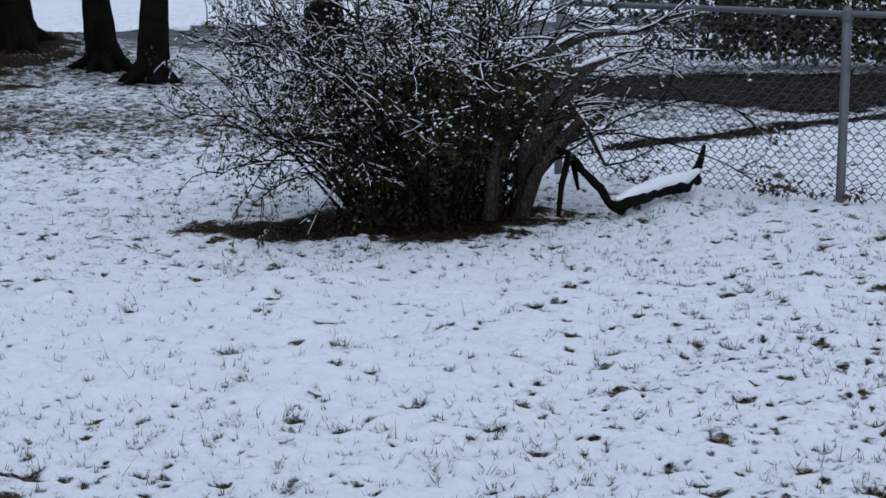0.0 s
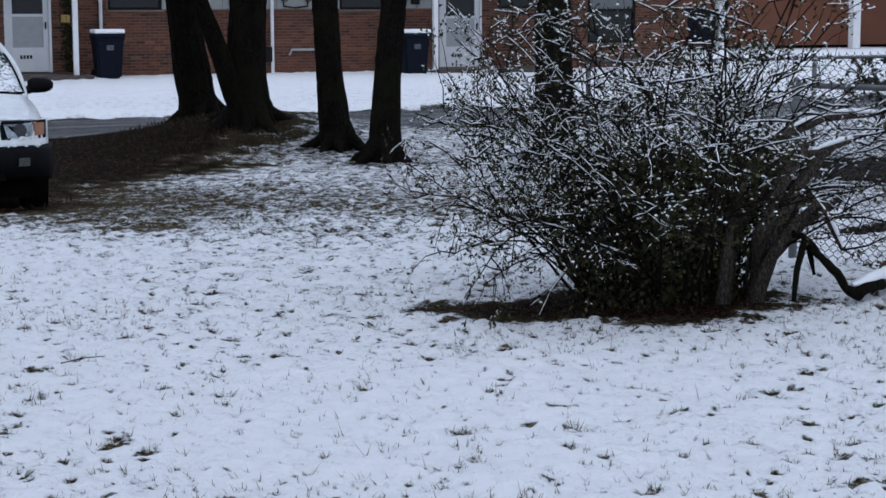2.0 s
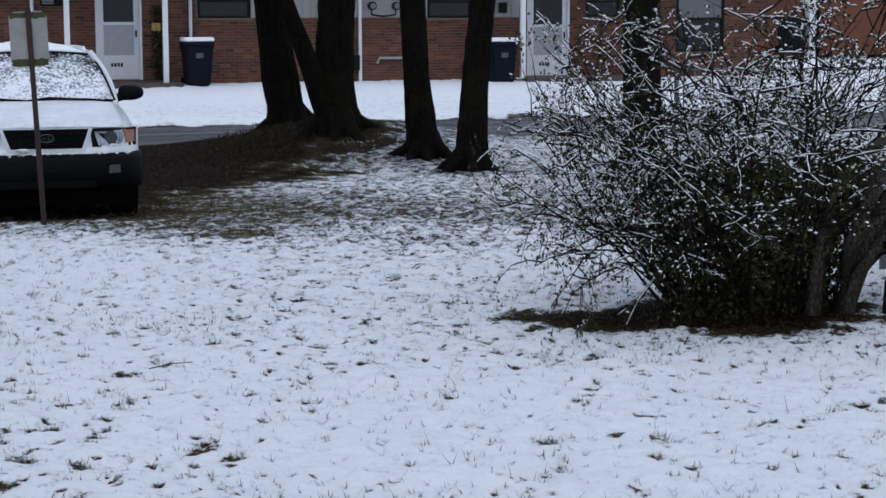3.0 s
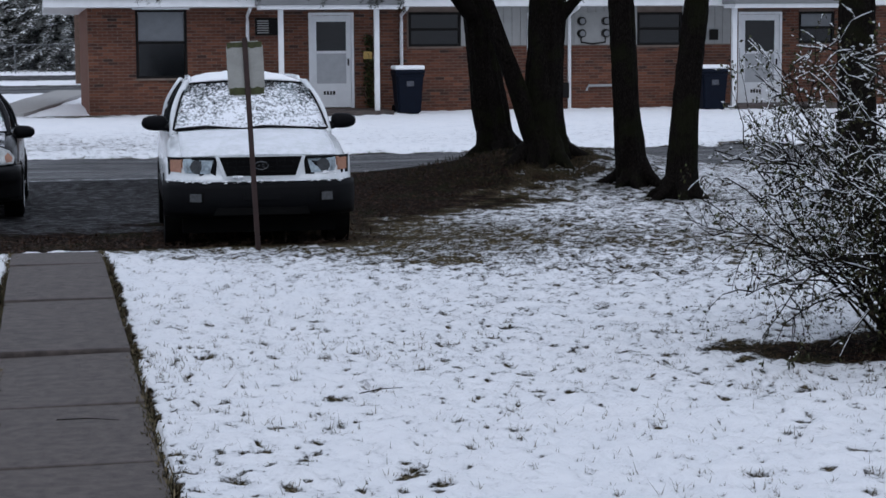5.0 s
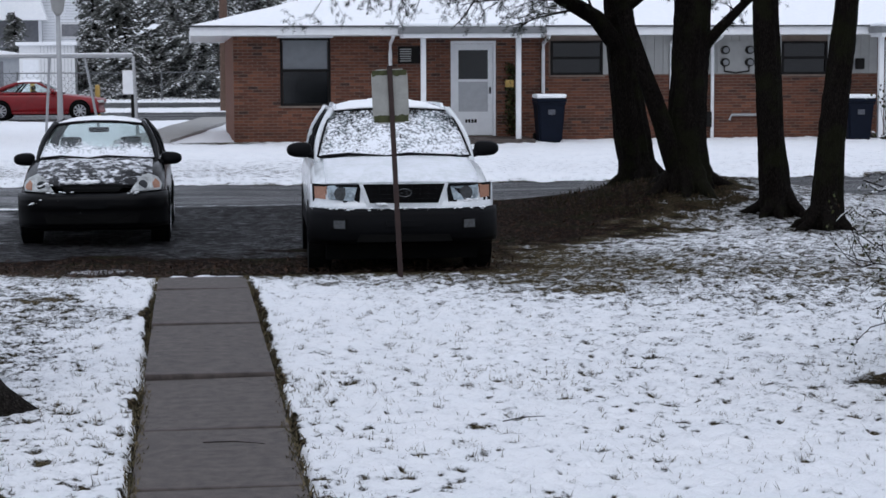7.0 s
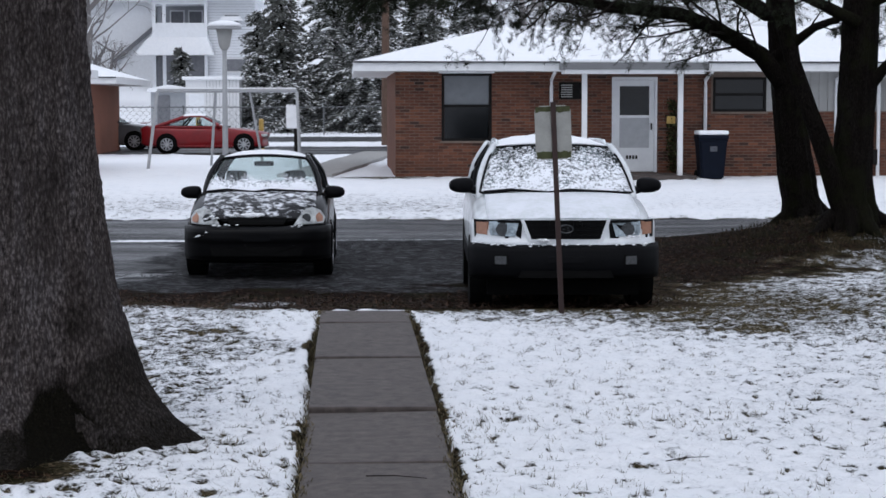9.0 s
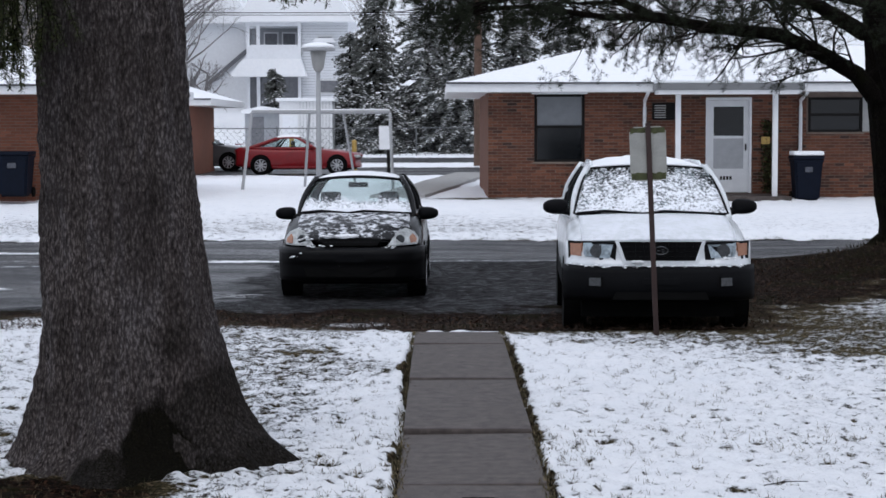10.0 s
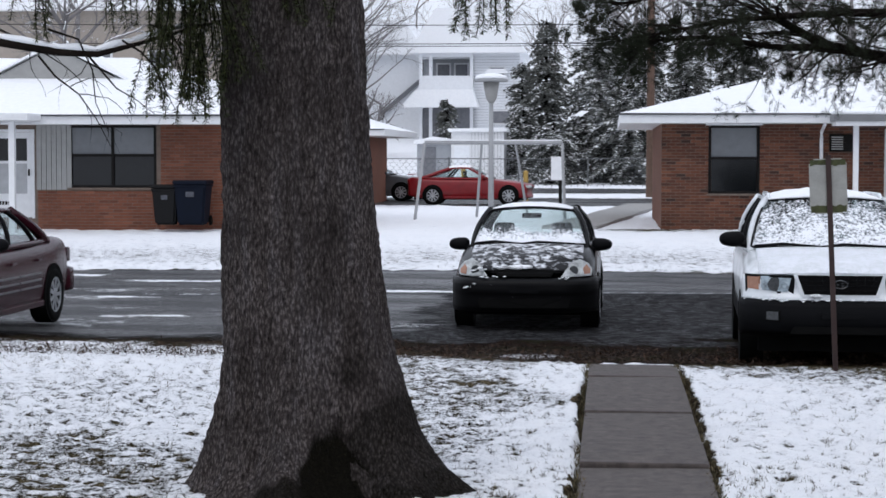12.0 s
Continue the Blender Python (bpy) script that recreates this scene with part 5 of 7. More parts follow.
def trunk_mesh(path, flare=0.25, roots=6, sides=28, seed=1, rough=0.03, step=0.09, flake=0.0):
    """A trunk along (x, y, z, r) rows with root flare and furrowed skin."""
    b = bmesh.new()
    P = [Vector(p[:3]) for p in path]
    z, rings = P[0].z, []
    while z < P[-1].z:
        i = max(k for k in range(len(P)) if P[k].z <= z + 1e-6)
        i = min(i, len(P) - 2)
        t = (z - P[i].z) / (P[i + 1].z - P[i].z)
        c = P[i].lerp(P[i + 1], t)
        r = path[i][3] + (path[i + 1][3] - path[i][3]) * t
        h = z - P[0].z
        ring = []
        for k in range(sides):
            w = k * math.tau / sides
            fl = math.exp(-h / (1.1 * path[0][3])) * flare
            lobe = 0.5 + 0.5 * math.cos(roots * w + seed + 0.6 * math.sin(2 * w + seed))
            q = r * (1 + fl * (0.35 + 1.3 * lobe ** 2)) * (1 + rough * noise.noise(Vector((math.cos(w) * 4, math.sin(w) * 4, z * 1.8 + seed))) * 2 + 0.5 * rough * noise.noise(Vector((math.cos(w) * 11, math.sin(w) * 11, z * 5))))
            if flake:
                q += flake * noise.noise(Vector((math.cos(w) * 20, math.sin(w) * 20, z * 9))) + flake * 0.8 * abs(noise.noise(Vector((math.cos(w) * 34, math.sin(w) * 34, z * 22))))
            ring.append(b.verts.new((c.x + math.cos(w) * q, c.y + math.sin(w) * q, z)))
        rings.append(ring)
        z += step
    for q, s in zip(rings, rings[1:]):
        for k in range(sides):
            b.faces.new((q[k], q[(k + 1) % sides], s[(k + 1) % sides], s[k]))
    b.faces.new(rings[-1])
    return b


# the big spruce beside the walk
spruce = empty("spruce_tree", pose(0, 0, 0), "big spruce trunk with scaly grey bark and drooping green sprays", "tree")
SX, SY = -1.83, 10.05
b = trunk_mesh([(SX + 0.05, SY, -0.12, 0.45), (SX + 0.06, SY, 0.5, 0.425), (SX + 0.02, SY, 1.3, 0.405), (SX - 0.01, SY, 2.2, 0.385), (SX - 0.05, SY, 4.5, 0.35), (SX - 0.1, SY, 8.0, 0.25)], 0.30, 5, 220, 2.2, 0.03, 0.016, 0.016)
dark_mask = b.verts.layers.float.new("dark_mask")
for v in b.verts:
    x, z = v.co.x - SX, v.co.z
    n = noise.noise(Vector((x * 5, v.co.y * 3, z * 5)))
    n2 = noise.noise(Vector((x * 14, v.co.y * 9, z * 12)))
    # mask: dented patch at the foot, mossy flank, band darker towards the ground
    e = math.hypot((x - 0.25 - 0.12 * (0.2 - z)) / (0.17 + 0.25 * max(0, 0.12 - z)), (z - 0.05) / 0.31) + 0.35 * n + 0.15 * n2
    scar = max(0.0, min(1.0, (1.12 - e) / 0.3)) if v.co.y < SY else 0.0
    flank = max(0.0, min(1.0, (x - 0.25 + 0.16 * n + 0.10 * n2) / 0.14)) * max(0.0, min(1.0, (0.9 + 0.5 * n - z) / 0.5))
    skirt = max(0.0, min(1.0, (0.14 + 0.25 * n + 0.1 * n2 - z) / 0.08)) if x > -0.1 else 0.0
    v[dark_mask] = max(scar, 0.62 * flank, 0.7 * skirt)
    d = Vector((SX + 0.05 - v.co.x, SY - v.co.y, 0)).normalized()
    v.co += d * (0.025 * scar + 0.012 * n2 * scar)
    # roots spreading from the foot
    w, h = math.atan2(-d.y, -d.x), max(0.0, z + 0.05)
    for w0, s0, amp, fall in ((-0.05, 0.5, 0.19, 0.75), (-0.1, 0.26, 0.36, 0.26), (-0.55, 0.16, 0.22, 0.16), (-1.0, 0.2, 0.16, 0.15), (-1.5, 0.45, 0.36, 0.13), (-2.35, 0.3, 0.16, 0.12), (-2.95, 0.25, 0.06, 0.15)):
        v.co -= d * amp * math.exp(-((w - w0) / s0) ** 2 - h / fall)
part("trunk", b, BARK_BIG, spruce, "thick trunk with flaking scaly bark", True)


root_snow = Soup()


def root(dx, dy, length, r, seed):
    rnd = random.Random(seed)
    a = Vector((SX + 0.05 + dx * 0.2, SY + dy * 0.2, 0.24))
    d = Vector((dx, dy, 0)).normalized()
    pts, rad = [], []
    for i in range(9):
        t = i / 8
        pts.append(a + d * length * t + Vector((0, 0, -0.30 * min(1, t * 1.9) - 0.08 * t)) + rvec(rnd, 0.012))
        rad.append(r * (1 - 0.9 * t))
    s = Soup().tube(pts, rad, 18)
    s.v = [p + Vector((0, 0, 1)) * 0.03 * noise.noise(p * 12) + rvec(rnd, 0.006) for p in s.v]
    ob = s.link("root", BARK_BIG, spruce, "spreading root dark with moss", True)
    a = ob.data.attributes.new("dark_mask", "FLOAT", "POINT")
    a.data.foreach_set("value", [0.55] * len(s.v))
    for k in range(9):
        t = rnd.uniform(0.35, 0.95)
        i = min(int(t * 8), 7)
        p = pts[i].lerp(pts[i + 1], t * 8 - i) + Vector((-d.y, d.x, 0)) * rad[i] * rnd.uniform(-0.8, 0.8) + Vector((0, 0, rad[i] * 0.8))
        root_snow.blob(p, rnd.uniform(0.01, 0.028), rnd, 0.25)
    return ob


for q in ((1.0, -0.05, 0.95, 0.27, 1), (1.0, 0.45, 0.85, 0.22, 8), (0.85, -0.65, 0.72, 0.22, 2)):
    root(*q)
root_snow.link("root_snow", SNOW, spruce, "flecks of snow on the roots", True, "stuff")

sprays, twigs = Soup(), Soup()
rnd = random.Random(5)


def strand(top, length, sway=0.05, dense=1.0):
    """A hanging spray: a thin stalk set with short needles."""
    n = int(length / 0.035)
    pts = [top.copy()]
    d = Vector((rnd.uniform(-sway, sway), rnd.uniform(-sway, sway), -1)).normalized()
    for i in range(n):
        d = (d + rvec(rnd, 0.07) + Vector((0, 0, -0.06))).normalized()
        pts.append(pts[-1] + d * 0.035)
    twigs.tube(pts, [0.005 - 0.003 * i / n for i in range(n + 1)], 4)
    for i in range(1, n + 1):
        ax = (pts[i] - pts[i - 1]).normalized()
        for k in range(int(15 * dense)):
            side = ax.cross(rvec(rnd)).normalized()
            nd = (side * 0.9 + ax * rnd.uniform(0.1, 0.6)).normalized()
            sprays.leaf(pts[i - 1].lerp(pts[i], rnd.random()), nd, ax.cross(nd).normalized(), rnd.uniform(0.026, 0.05), 0.0042)


for x0, x1, zt, zb, cnt in ((-2.46, -2.14, 2.95, 1.96, 46), (-2.72, -2.50, 2.95, 2.42, 9), (-3.2, -2.98, 2.9, 2.40, 6), (-2.1, -1.5, 2.85, 2.47, 9), (-0.90, -0.62, 2.8, 2.38, 12)):
    for k in range(cnt):
        x = rnd.uniform(x0, x1)
        strand(Vector((x, 9.5 + rnd.uniform(-0.15, 0.2), zt)), zt - zb - rnd.uniform(0.0, 0.22) * (zt - zb))
snowy_twigs = Soup()
for pts in (((-1.9, 10.0, 3.1), (-2.3, 9.65, 2.9), (-2.9, 9.5, 2.88), (-3.3, 9.45, 2.9)), ((-1.85, 9.8, 3.0), (-1.5, 9.55, 2.86), (-0.75, 9.5, 2.80))):
    twigs.tube([Vector(p) for p in pts], [0.035, 0.028, 0.02, 0.012][:len(pts)], 7)
LIMB = [Vector(p) for p in ((-1.95, 9.95, 2.62), (-2.35, 9.72, 2.49), (-2.62, 9.6, 2.40), (-2.80, 9.55, 2.35), (-3.0, 9.5, 2.36), (-3.35, 9.45, 2.42), (-3.9, 9.4, 2.48))]
twigs.tube(LIMB, [0.007, 0.009, 0.011, 0.016, 0.020, 0.023, 0.026], 9)
for a, c in zip(LIMB[1:], LIMB[2:]):
    snowy_twigs.tube([a + Vector((0, 0, 0.028)), (a + c) / 2 + Vector((0, 0, 0.034)), c + Vector((0, 0, 0.03))], [0.012, 0.022, 0.015], 6)
for s, e, z, L in ((-2.85, -2.58, 2.36, 0.5), (-3.1, -2.9, 2.34, 0.7), (-3.05, -2.6, 2.48, 0.7), (-2.65, -2.3, 2.42, 0.5), (-3.35, -2.9, 2.5, 0.6), (-2.5, -2.2, 2.5, 0.45)):
    tl = []
    bough(twigs, tl, Vector((s, 9.5, z)), Vector((e - s, -0.1, -0.1)), L, 0.007, rnd, 1, -1.1, 0.9, 5, 4, None)
twigs.link("branch", TWIG, spruce, "bare drooping branches", True)
sprays.link("foliage", NEEDLES, spruce, "hanging sprays of green needles", kind="stuff")
snowy_twigs.link("branch_snow", SNOW, spruce, "snow lying along the branches", True)


def yard_tree(label, path, limbs, seed, needles=0, roots=6, flare=0.35):
    """A dark wet trunk along path with limbs given as point rows, fine boughs and needle tufts."""
    t = empty("tree", pose(0, 0, 0), label, "tree", "row of trees on the mound")
    part("trunk", trunk_mesh(path, flare, roots, 64, seed, 0.06, 0.045, 0.008), BARK, t, "dark wet furrowed trunk", True)
    # gnarled roots running out from the foot
    rr_ = random.Random(seed + 50)
    bx, by, r0 = path[0][0], path[0][1], path[0][3]
    for k in range(roots):
        a_ = -math.pi / 2 + (k - (roots - 1) / 2) * 1.0 + rr_.uniform(-0.25, 0.25)
        dx, dy, ln = math.cos(a_), math.sin(a_), rr_.uniform(0.7, 1.15) * r0 * 2.3
        pts_ = []
        for i in range(7):
            q = i / 6
            x_, y_ = bx + dx * (r0 * 0.45 + ln * q), by + dy * (r0 * 0.45 + ln * q)
            pts_.append(Vector((x_ + rr_.gauss(0, 0.012), y_, land_at(x_, y_) + 0.30 * (1 - q) ** 2.4 - 0.035 * q)))
        Soup().tube(pts_, [r0 * (0.46 * (1 - q / 6) ** 0.8 + 0.05) for q in range(7)], 10).link("root", BARK, t, "dark gnarled root", True)
    r2 = random.Random(seed)
    wood, leaves, tips = Soup(), Soup(), []
    for pts, r0, r1, kids, length in limbs:
        pts = [Vector(p) for p in pts]
        n = len(pts)
        s = Soup().tube(pts, [r0 + (r1 - r0) * i / (n - 1) for i in range(n)], 12)
        s.link("limb", BARK, t, "mossy limb", True)
        for k in range(kids):
            u = r2.uniform(0.1, 1.0) * (n - 1)
            i = min(int(u), n - 2)
            p = pts[i].lerp(pts[i + 1], u - i)
            ax = (pts[i + 1] - pts[i]).normalized()
            d = ax * r2.uniform(0.5, 1.1) + Vector((r2.uniform(-0.5, 0.3), r2.uniform(-0.8, 0.8), r2.uniform(-0.25, 0.45)))
            bough(wood, tips, p, d, length * r2.uniform(0.6, 1.2), max(0.012, r1 * 0.5), r2, 2, -0.2, 0.75, 5, 5)
    wood.link("branch", TWIG, t, "fine dark branches", True)
    if needles:
        for p, d in tips:
            if r2.random() < needles:
                for k in range(13):
                    nd = (d * r2.uniform(0.1, 0.9) + rvec(r2, 0.6)).normalized()
                    leaves.leaf(p, nd, nd.cross(rvec(r2)).normalized(), r2.uniform(0.03, 0.075), 0.0024)
        leaves.link("foliage", PINE, t, "dark needle tufts", kind="stuff")
    return t


yard_tree("leaning dark trunk with long spreading pine limbs", [(6.62, 26.4, 0.02, 0.255), (6.50, 26.4, 0.75, 0.262), (6.38, 26.4, 1.7, 0.235), (6.28, 26.4, 2.53, 0.21), (6.05, 26.4, 5.5, 0.17)], [
    (((6.22, 26.3, 2.15), (5.9, 26.2, 2.52), (5.3, 26.1, 2.85), (4.7, 25.9, 3.08), (3.7, 25.6, 3.16), (2.8, 25.4, 3.32), (2.0, 25.2, 3.75)), 0.14, 0.05, 34, 1.6),
    (((6.0, 26.2, 3.1), (5.2, 25.8, 3.5), (4.2, 25.5, 3.75), (3.0, 25.2, 3.75), (1.6, 25.0, 3.65)), 0.12, 0.03, 34, 1.6),
    (((3.0, 25.4, 3.30), (2.2, 25.2, 3.28), (1.2, 25.0, 3.42), (0.3, 24.9, 3.35)), 0.06, 0.015, 22, 1.2),
    (((2.6, 25.1, 3.72), (1.4, 25.0, 3.62), (0.6, 24.9, 3.48), (0.0, 24.9, 3.36)), 0.035, 0.008, 18, 0.8),
    (((2.0, 25.2, 4.0), (0.8, 25.0, 4.0), (-0.1, 25.0, 3.85)), 0.035, 0.01, 16, 1.0),
    (((6.15, 26.3, 2.5), (6.6, 25.9, 2.9), (7.4, 25.6, 3.2)), 0.09, 0.03, 6, 1.0)], 4, 0.58)
yard_tree("forked dark trunk on the low mound", [(6.84, 24.6, -0.02, 0.29), (6.81, 24.6, 0.9, 0.262), (6.85, 24.6, 1.7, 0.24), (6.88, 24.6, 2.5, 0.25), (6.95, 24.6, 5.5, 0.17)], [
    (((6.76, 24.55, 0.2), (6.60, 24.5, 0.55), (6.43, 24.45, 1.05), (6.29, 24.4, 1.4), (6.17, 24.4, 1.71), (5.90, 24.4, 2.45), (5.6, 24.4, 3.6), (5.4, 24.4, 5.2)), 0.155, 0.085, 0, 1.0),
    (((6.95, 24.5, 2.0), (7.18, 24.4, 2.3), (7.56, 24.3, 2.7), (8.1, 24.2, 3.1)), 0.09, 0.04, 5, 1.0),
    (((6.8, 24.4, 2.9), (5.9, 24.2, 3.3), (5.0, 24.0, 3.5), (4.2, 23.9, 3.55)), 0.09, 0.03, 20, 1.2),
    (((6.9, 24.5, 3.1), (7.6, 24.2, 3.5), (8.6, 24.0, 3.6)), 0.08, 0.03, 10, 1.1)], 9, 0.55)
yard_tree("slim dark trunk leaning slightly on thin snow", [(7.60, 23.0, -0.28, 0.205), (7.55, 23.0, 0.25, 0.192), (7.49, 23.0, 0.97, 0.168), (7.41, 23.0, 2.43, 0.162), (7.38, 23.0, 5.0, 0.13)], [], 14, 0, 5, 0.3)
yard_tree("slim dark trunk beside thin snow and leaf litter", [(7.75, 21.6, -0.3, 0.20), (7.77, 21.6, 0.25, 0.185), (7.81, 21.6, 1.0, 0.160), (7.957, 21.6, 2.39, 0.143), (8.2, 21.6, 5.0, 0.12)], [], 21, 0, 5, 0.3)
yard_tree("dark trunk half hidden behind the shrub", [(9.0, 19.2, -0.3, 0.26), (8.98, 19.2, 0.6, 0.22), (8.95, 19.2, 1.6, 0.2), (8.95, 19.2, 5.0, 0.16)], [], 25, 0, 5, 0.3)

# the old many-stemmed shrub
shrub = empty("shrub", pose(0, 0, 0), "large old many-stemmed shrub with budding twigs dusted with snow", "shrub")
rnd = random.Random(17)
stems, tw, snows, buds = Soup(), Soup(), Soup(), Soup()
CX, CY = 5.38, 9.82
for k in range(84):
    a = rnd.uniform(0, math.tau)
    rr = 0.52 * math.sqrt(rnd.random())
    bx, by = CX + math.cos(a) * rr * 1.0, CY + math.sin(a) * rr * 0.6
    out = Vector((bx - CX, by - CY, 0))
    lean = 0.35 + 1.5 * out.length + rnd.uniform(-0.15, 0.3)
    d = Vector((out.x * lean * 1.05 + rnd.uniform(-0.32, 0.26), out.y * lean + rnd.uniform(-0.3, 0.3), 1.0)).normalized()
    L = rnd.uniform(1.5, 2.35)
    n = 9
    pts, rad, q, dd = [Vector((bx, by, -0.05))], [rnd.uniform(0.006, 0.0145)], Vector((bx, by, -0.05)), d
    for i in range(n):
        dd = (dd + rvec(rnd, 0.19) + Vector((out.x * 0.17 - 0.03, out.y * 0.08, -0.045))).normalized()
        q = q + dd * (L / n)
        pts.append(q.copy())
        rad.append(rad[0] * (1 - 0.72 * (i + 1) / n))
    stems.tube(pts, rad, 6)
    for j in range(rnd.randint(6, 9)):
        u = rnd.uniform(0.25, 1.0) * n
        i = min(int(u), n - 1)
        p = pts[i].lerp(pts[i + 1], u - i)
        ax = (pts[i + 1] - pts[i]).normalized()
        nd = ax * 0.45 + Vector((rnd.uniform(-0.95, 0.8), rnd.uniform(-0.8, 0.8), rnd.uniform(-0.2, 0.45)))
        tips = []
        bough(tw, tips, p, nd, rnd.uniform(0.3, 0.7), 0.0055, rnd, 1, -0.12, 1.1, 4, 3, snows if p.z > 0.8 or rnd.random() < 0.18 else None)
        for tp, td in tips:
            for b_ in range(2):
                if rnd.random() < 0.5:
                    ld = (td + rvec(rnd, 0.7)).normalized()
                    buds.leaf(tp, ld, ld.cross(rvec(rnd)).normalized(), rnd.uniform(0.018, 0.04), rnd.uniform(0.006, 0.012))
            if tp.z > 0.55 and rnd.random() < 0.17:
                snows.blob(tp + Vector((0, 0, 0.006)), rnd.uniform(0.007, 0.017), rnd)
# long low arching shoots to one side
for k in range(20):
    p = Vector((CX - 0.30 + rnd.uniform(-0.2, 0.3), CY + rnd.uniform(-0.3, 0.3), 0.3 + rnd.random() * 0.5))
    d = Vector((-1.0, rnd.uniform(-0.35, 0.35), rnd.uniform(0.15, 1.0)))
    tips = []
    bough(tw, tips, p, d, rnd.uniform(0.7, 1.25), 0.009, rnd, 2, -0.18, 0.7, 5, 4, snows)
    for tp, td in tips:
        ld = (td + rvec(rnd, 0.7)).normalized()
        if rnd.random() < 0.8:
            buds.leaf(tp, ld, ld.cross(rvec(rnd)).normalized(), rnd.uniform(0.018, 0.04), rnd.uniform(0.006, 0.012))
        if rnd.random() < 0.25:
            snows.blob(tp + Vector((0, 0, 0.008)), rnd.uniform(0.008, 0.017), rnd)
# leaves clinging in the dark heart of the shrub
for k in range(16000):
    a, h = rnd.uniform(0, math.tau), 0.90 * rnd.random() ** 1.5
    rr = (0.50 + 0.38 * h) * math.sqrt(rnd.random())
    p = Vector((CX - 0.05 + math.cos(a) * rr * 1.05, CY + math.sin(a) * rr * 0.6, h))
    ld = rvec(rnd).normalized()
    buds.leaf(p, ld, ld.cross(rvec(rnd)).normalized(), rnd.uniform(0.02, 0.045), rnd.uniform(0.007, 0.014))
for soup in (stems, tw, snows, buds):
    soup.v = [Vector((CX - 0.75 + (p.x - CX + 0.75) * 0.62, p.y, p.z)) if p.x < CX - 0.75 else p for p in soup.v]
stems.link("stem", TWIG, shrub, "dense dark upright stems", True, "stuff")
tw.link("twig", TWIG, shrub, "fine arching twigs with buds", True, "stuff")
snows.link("twig_snow", SNOW, shrub, "wet snow caught along the twigs", True, "stuff")
buds.link("foliage", LEAVES, shrub, "small dark green and brown leaves", False, "stuff")
OLDWOOD = bark_mat("weathered_old_wood", (0.075, 0.064, 0.055), (0.21, 0.19, 0.165), 1.2)
for k in range(13):
    x = CX + 0.17 + k * 0.034 + rnd.uniform(-0.02, 0.02)
    y = CY - 0.20 - 0.12 * math.sin(k) + rnd.uniform(-0.05, 0.1)
    r = rnd.uniform(0.028, 0.06)
    top = rnd.uniform(0.55, 0.95)
    lean = 0.05 + 0.036 * k
    pts = [Vector((x, y, -0.06)), Vector((x + lean * 0.25, y, top * 0.4)), Vector((x + lean * 0.7, y, top * 0.75)), Vector((x + lean * 1.3, y + 0.02, top))]
    Soup().tube(pts, [r * 1.25, r, r * 0.85, r * 0.55], 9).link("old_stem", OLDWOOD, shrub, "thick weathered grey stem", True)
for s, pts in enumerate((((5.98, 9.7, 0.75), (6.12, 9.65, 0.86), (6.3, 9.6, 0.88), (6.5, 9.55, 0.95)), ((5.9, 9.7, 0.6), (6.05, 9.62, 0.72), (6.2, 9.6, 0.66), (6.32, 9.55, 0.5), (6.42, 9.5, 0.28)), ((5.95, 9.75, 0.9), (6.15, 9.7, 1.0), (6.4, 9.7, 1.08), (6.7, 9.6, 1.1)), ((6.0, 9.7, 0.55), (6.15, 9.6, 0.6), (6.3, 9.6, 0.58)))):
    v = [Vector(p) for p in pts]
    n = len(v)
    Soup().tube(v, [0.045 - 0.033 * i / (n - 1) for i in range(n)], 8).link("old_stem", OLDWOOD, shrub, "crooked side branch with snow", True)
    sn, w2, tl = Soup(), Soup(), []
    for a, c in zip(v, v[1:]):
        sn.tube([a + Vector((0, 0, 0.03)), (a + c) / 2 + Vector((0, 0, 0.035)), c + Vector((0, 0, 0.02))], [0.012, 0.02, 0.012], 6)
    for k in range(7):
        bough(w2, tl, v[rnd.randint(1, n - 1)], Vector((1, rnd.uniform(-0.4, 0.4), rnd.uniform(0.1, 0.7))), rnd.uniform(0.3, 0.6), 0.007, rnd, 1, -0.05, 0.6, 4, 3, sn)
    w2.link("twig", TWIG, shrub, "", True, "stuff")
    sn.link("twig_snow", SNOW, shrub, "", True, "stuff")

# the broken branch lying beside it
log = empty("fallen_branch", pose(0, 0, 0), "broken dark branch lying in the snow by the fence", "branch")
lp = [Vector(p) for p in ((6.05, 9.45, 0.42), (6.13, 9.42, 0.34), (6.25, 9.35, 0.2), (6.36, 9.3, 0.05), (6.55, 9.38, 0.07), (6.9, 9.6, 0.08), (7.2, 9.75, 0.07), (7.45, 9.92, 0.09))]
def gnarl(pts, radii, amp=0.015, per=5):
    """Fills in a rough path with bends and knots."""
    out, rad = [], []
    for i in range(len(pts) - 1):
        p0, p1, p2, p3 = pts[max(i - 1, 0)], pts[i], pts[i + 1], pts[min(i + 2, len(pts) - 1)]
        for k in range(per):
            t = k / per
            q = 0.5 * ((2 * p1) + (p2 - p0) * t + (2 * p0 - 5 * p1 + 4 * p2 - p3) * t * t + (3 * p1 - p0 - 3 * p2 + p3) * t ** 3)
            out.append(q + rvec(rnd, amp * 0.5))
            rad.append((radii[i] + (radii[i + 1] - radii[i]) * t) * rnd.uniform(0.85, 1.18))
    return out + [pts[-1]], rad + [radii[-1] * 0.6]


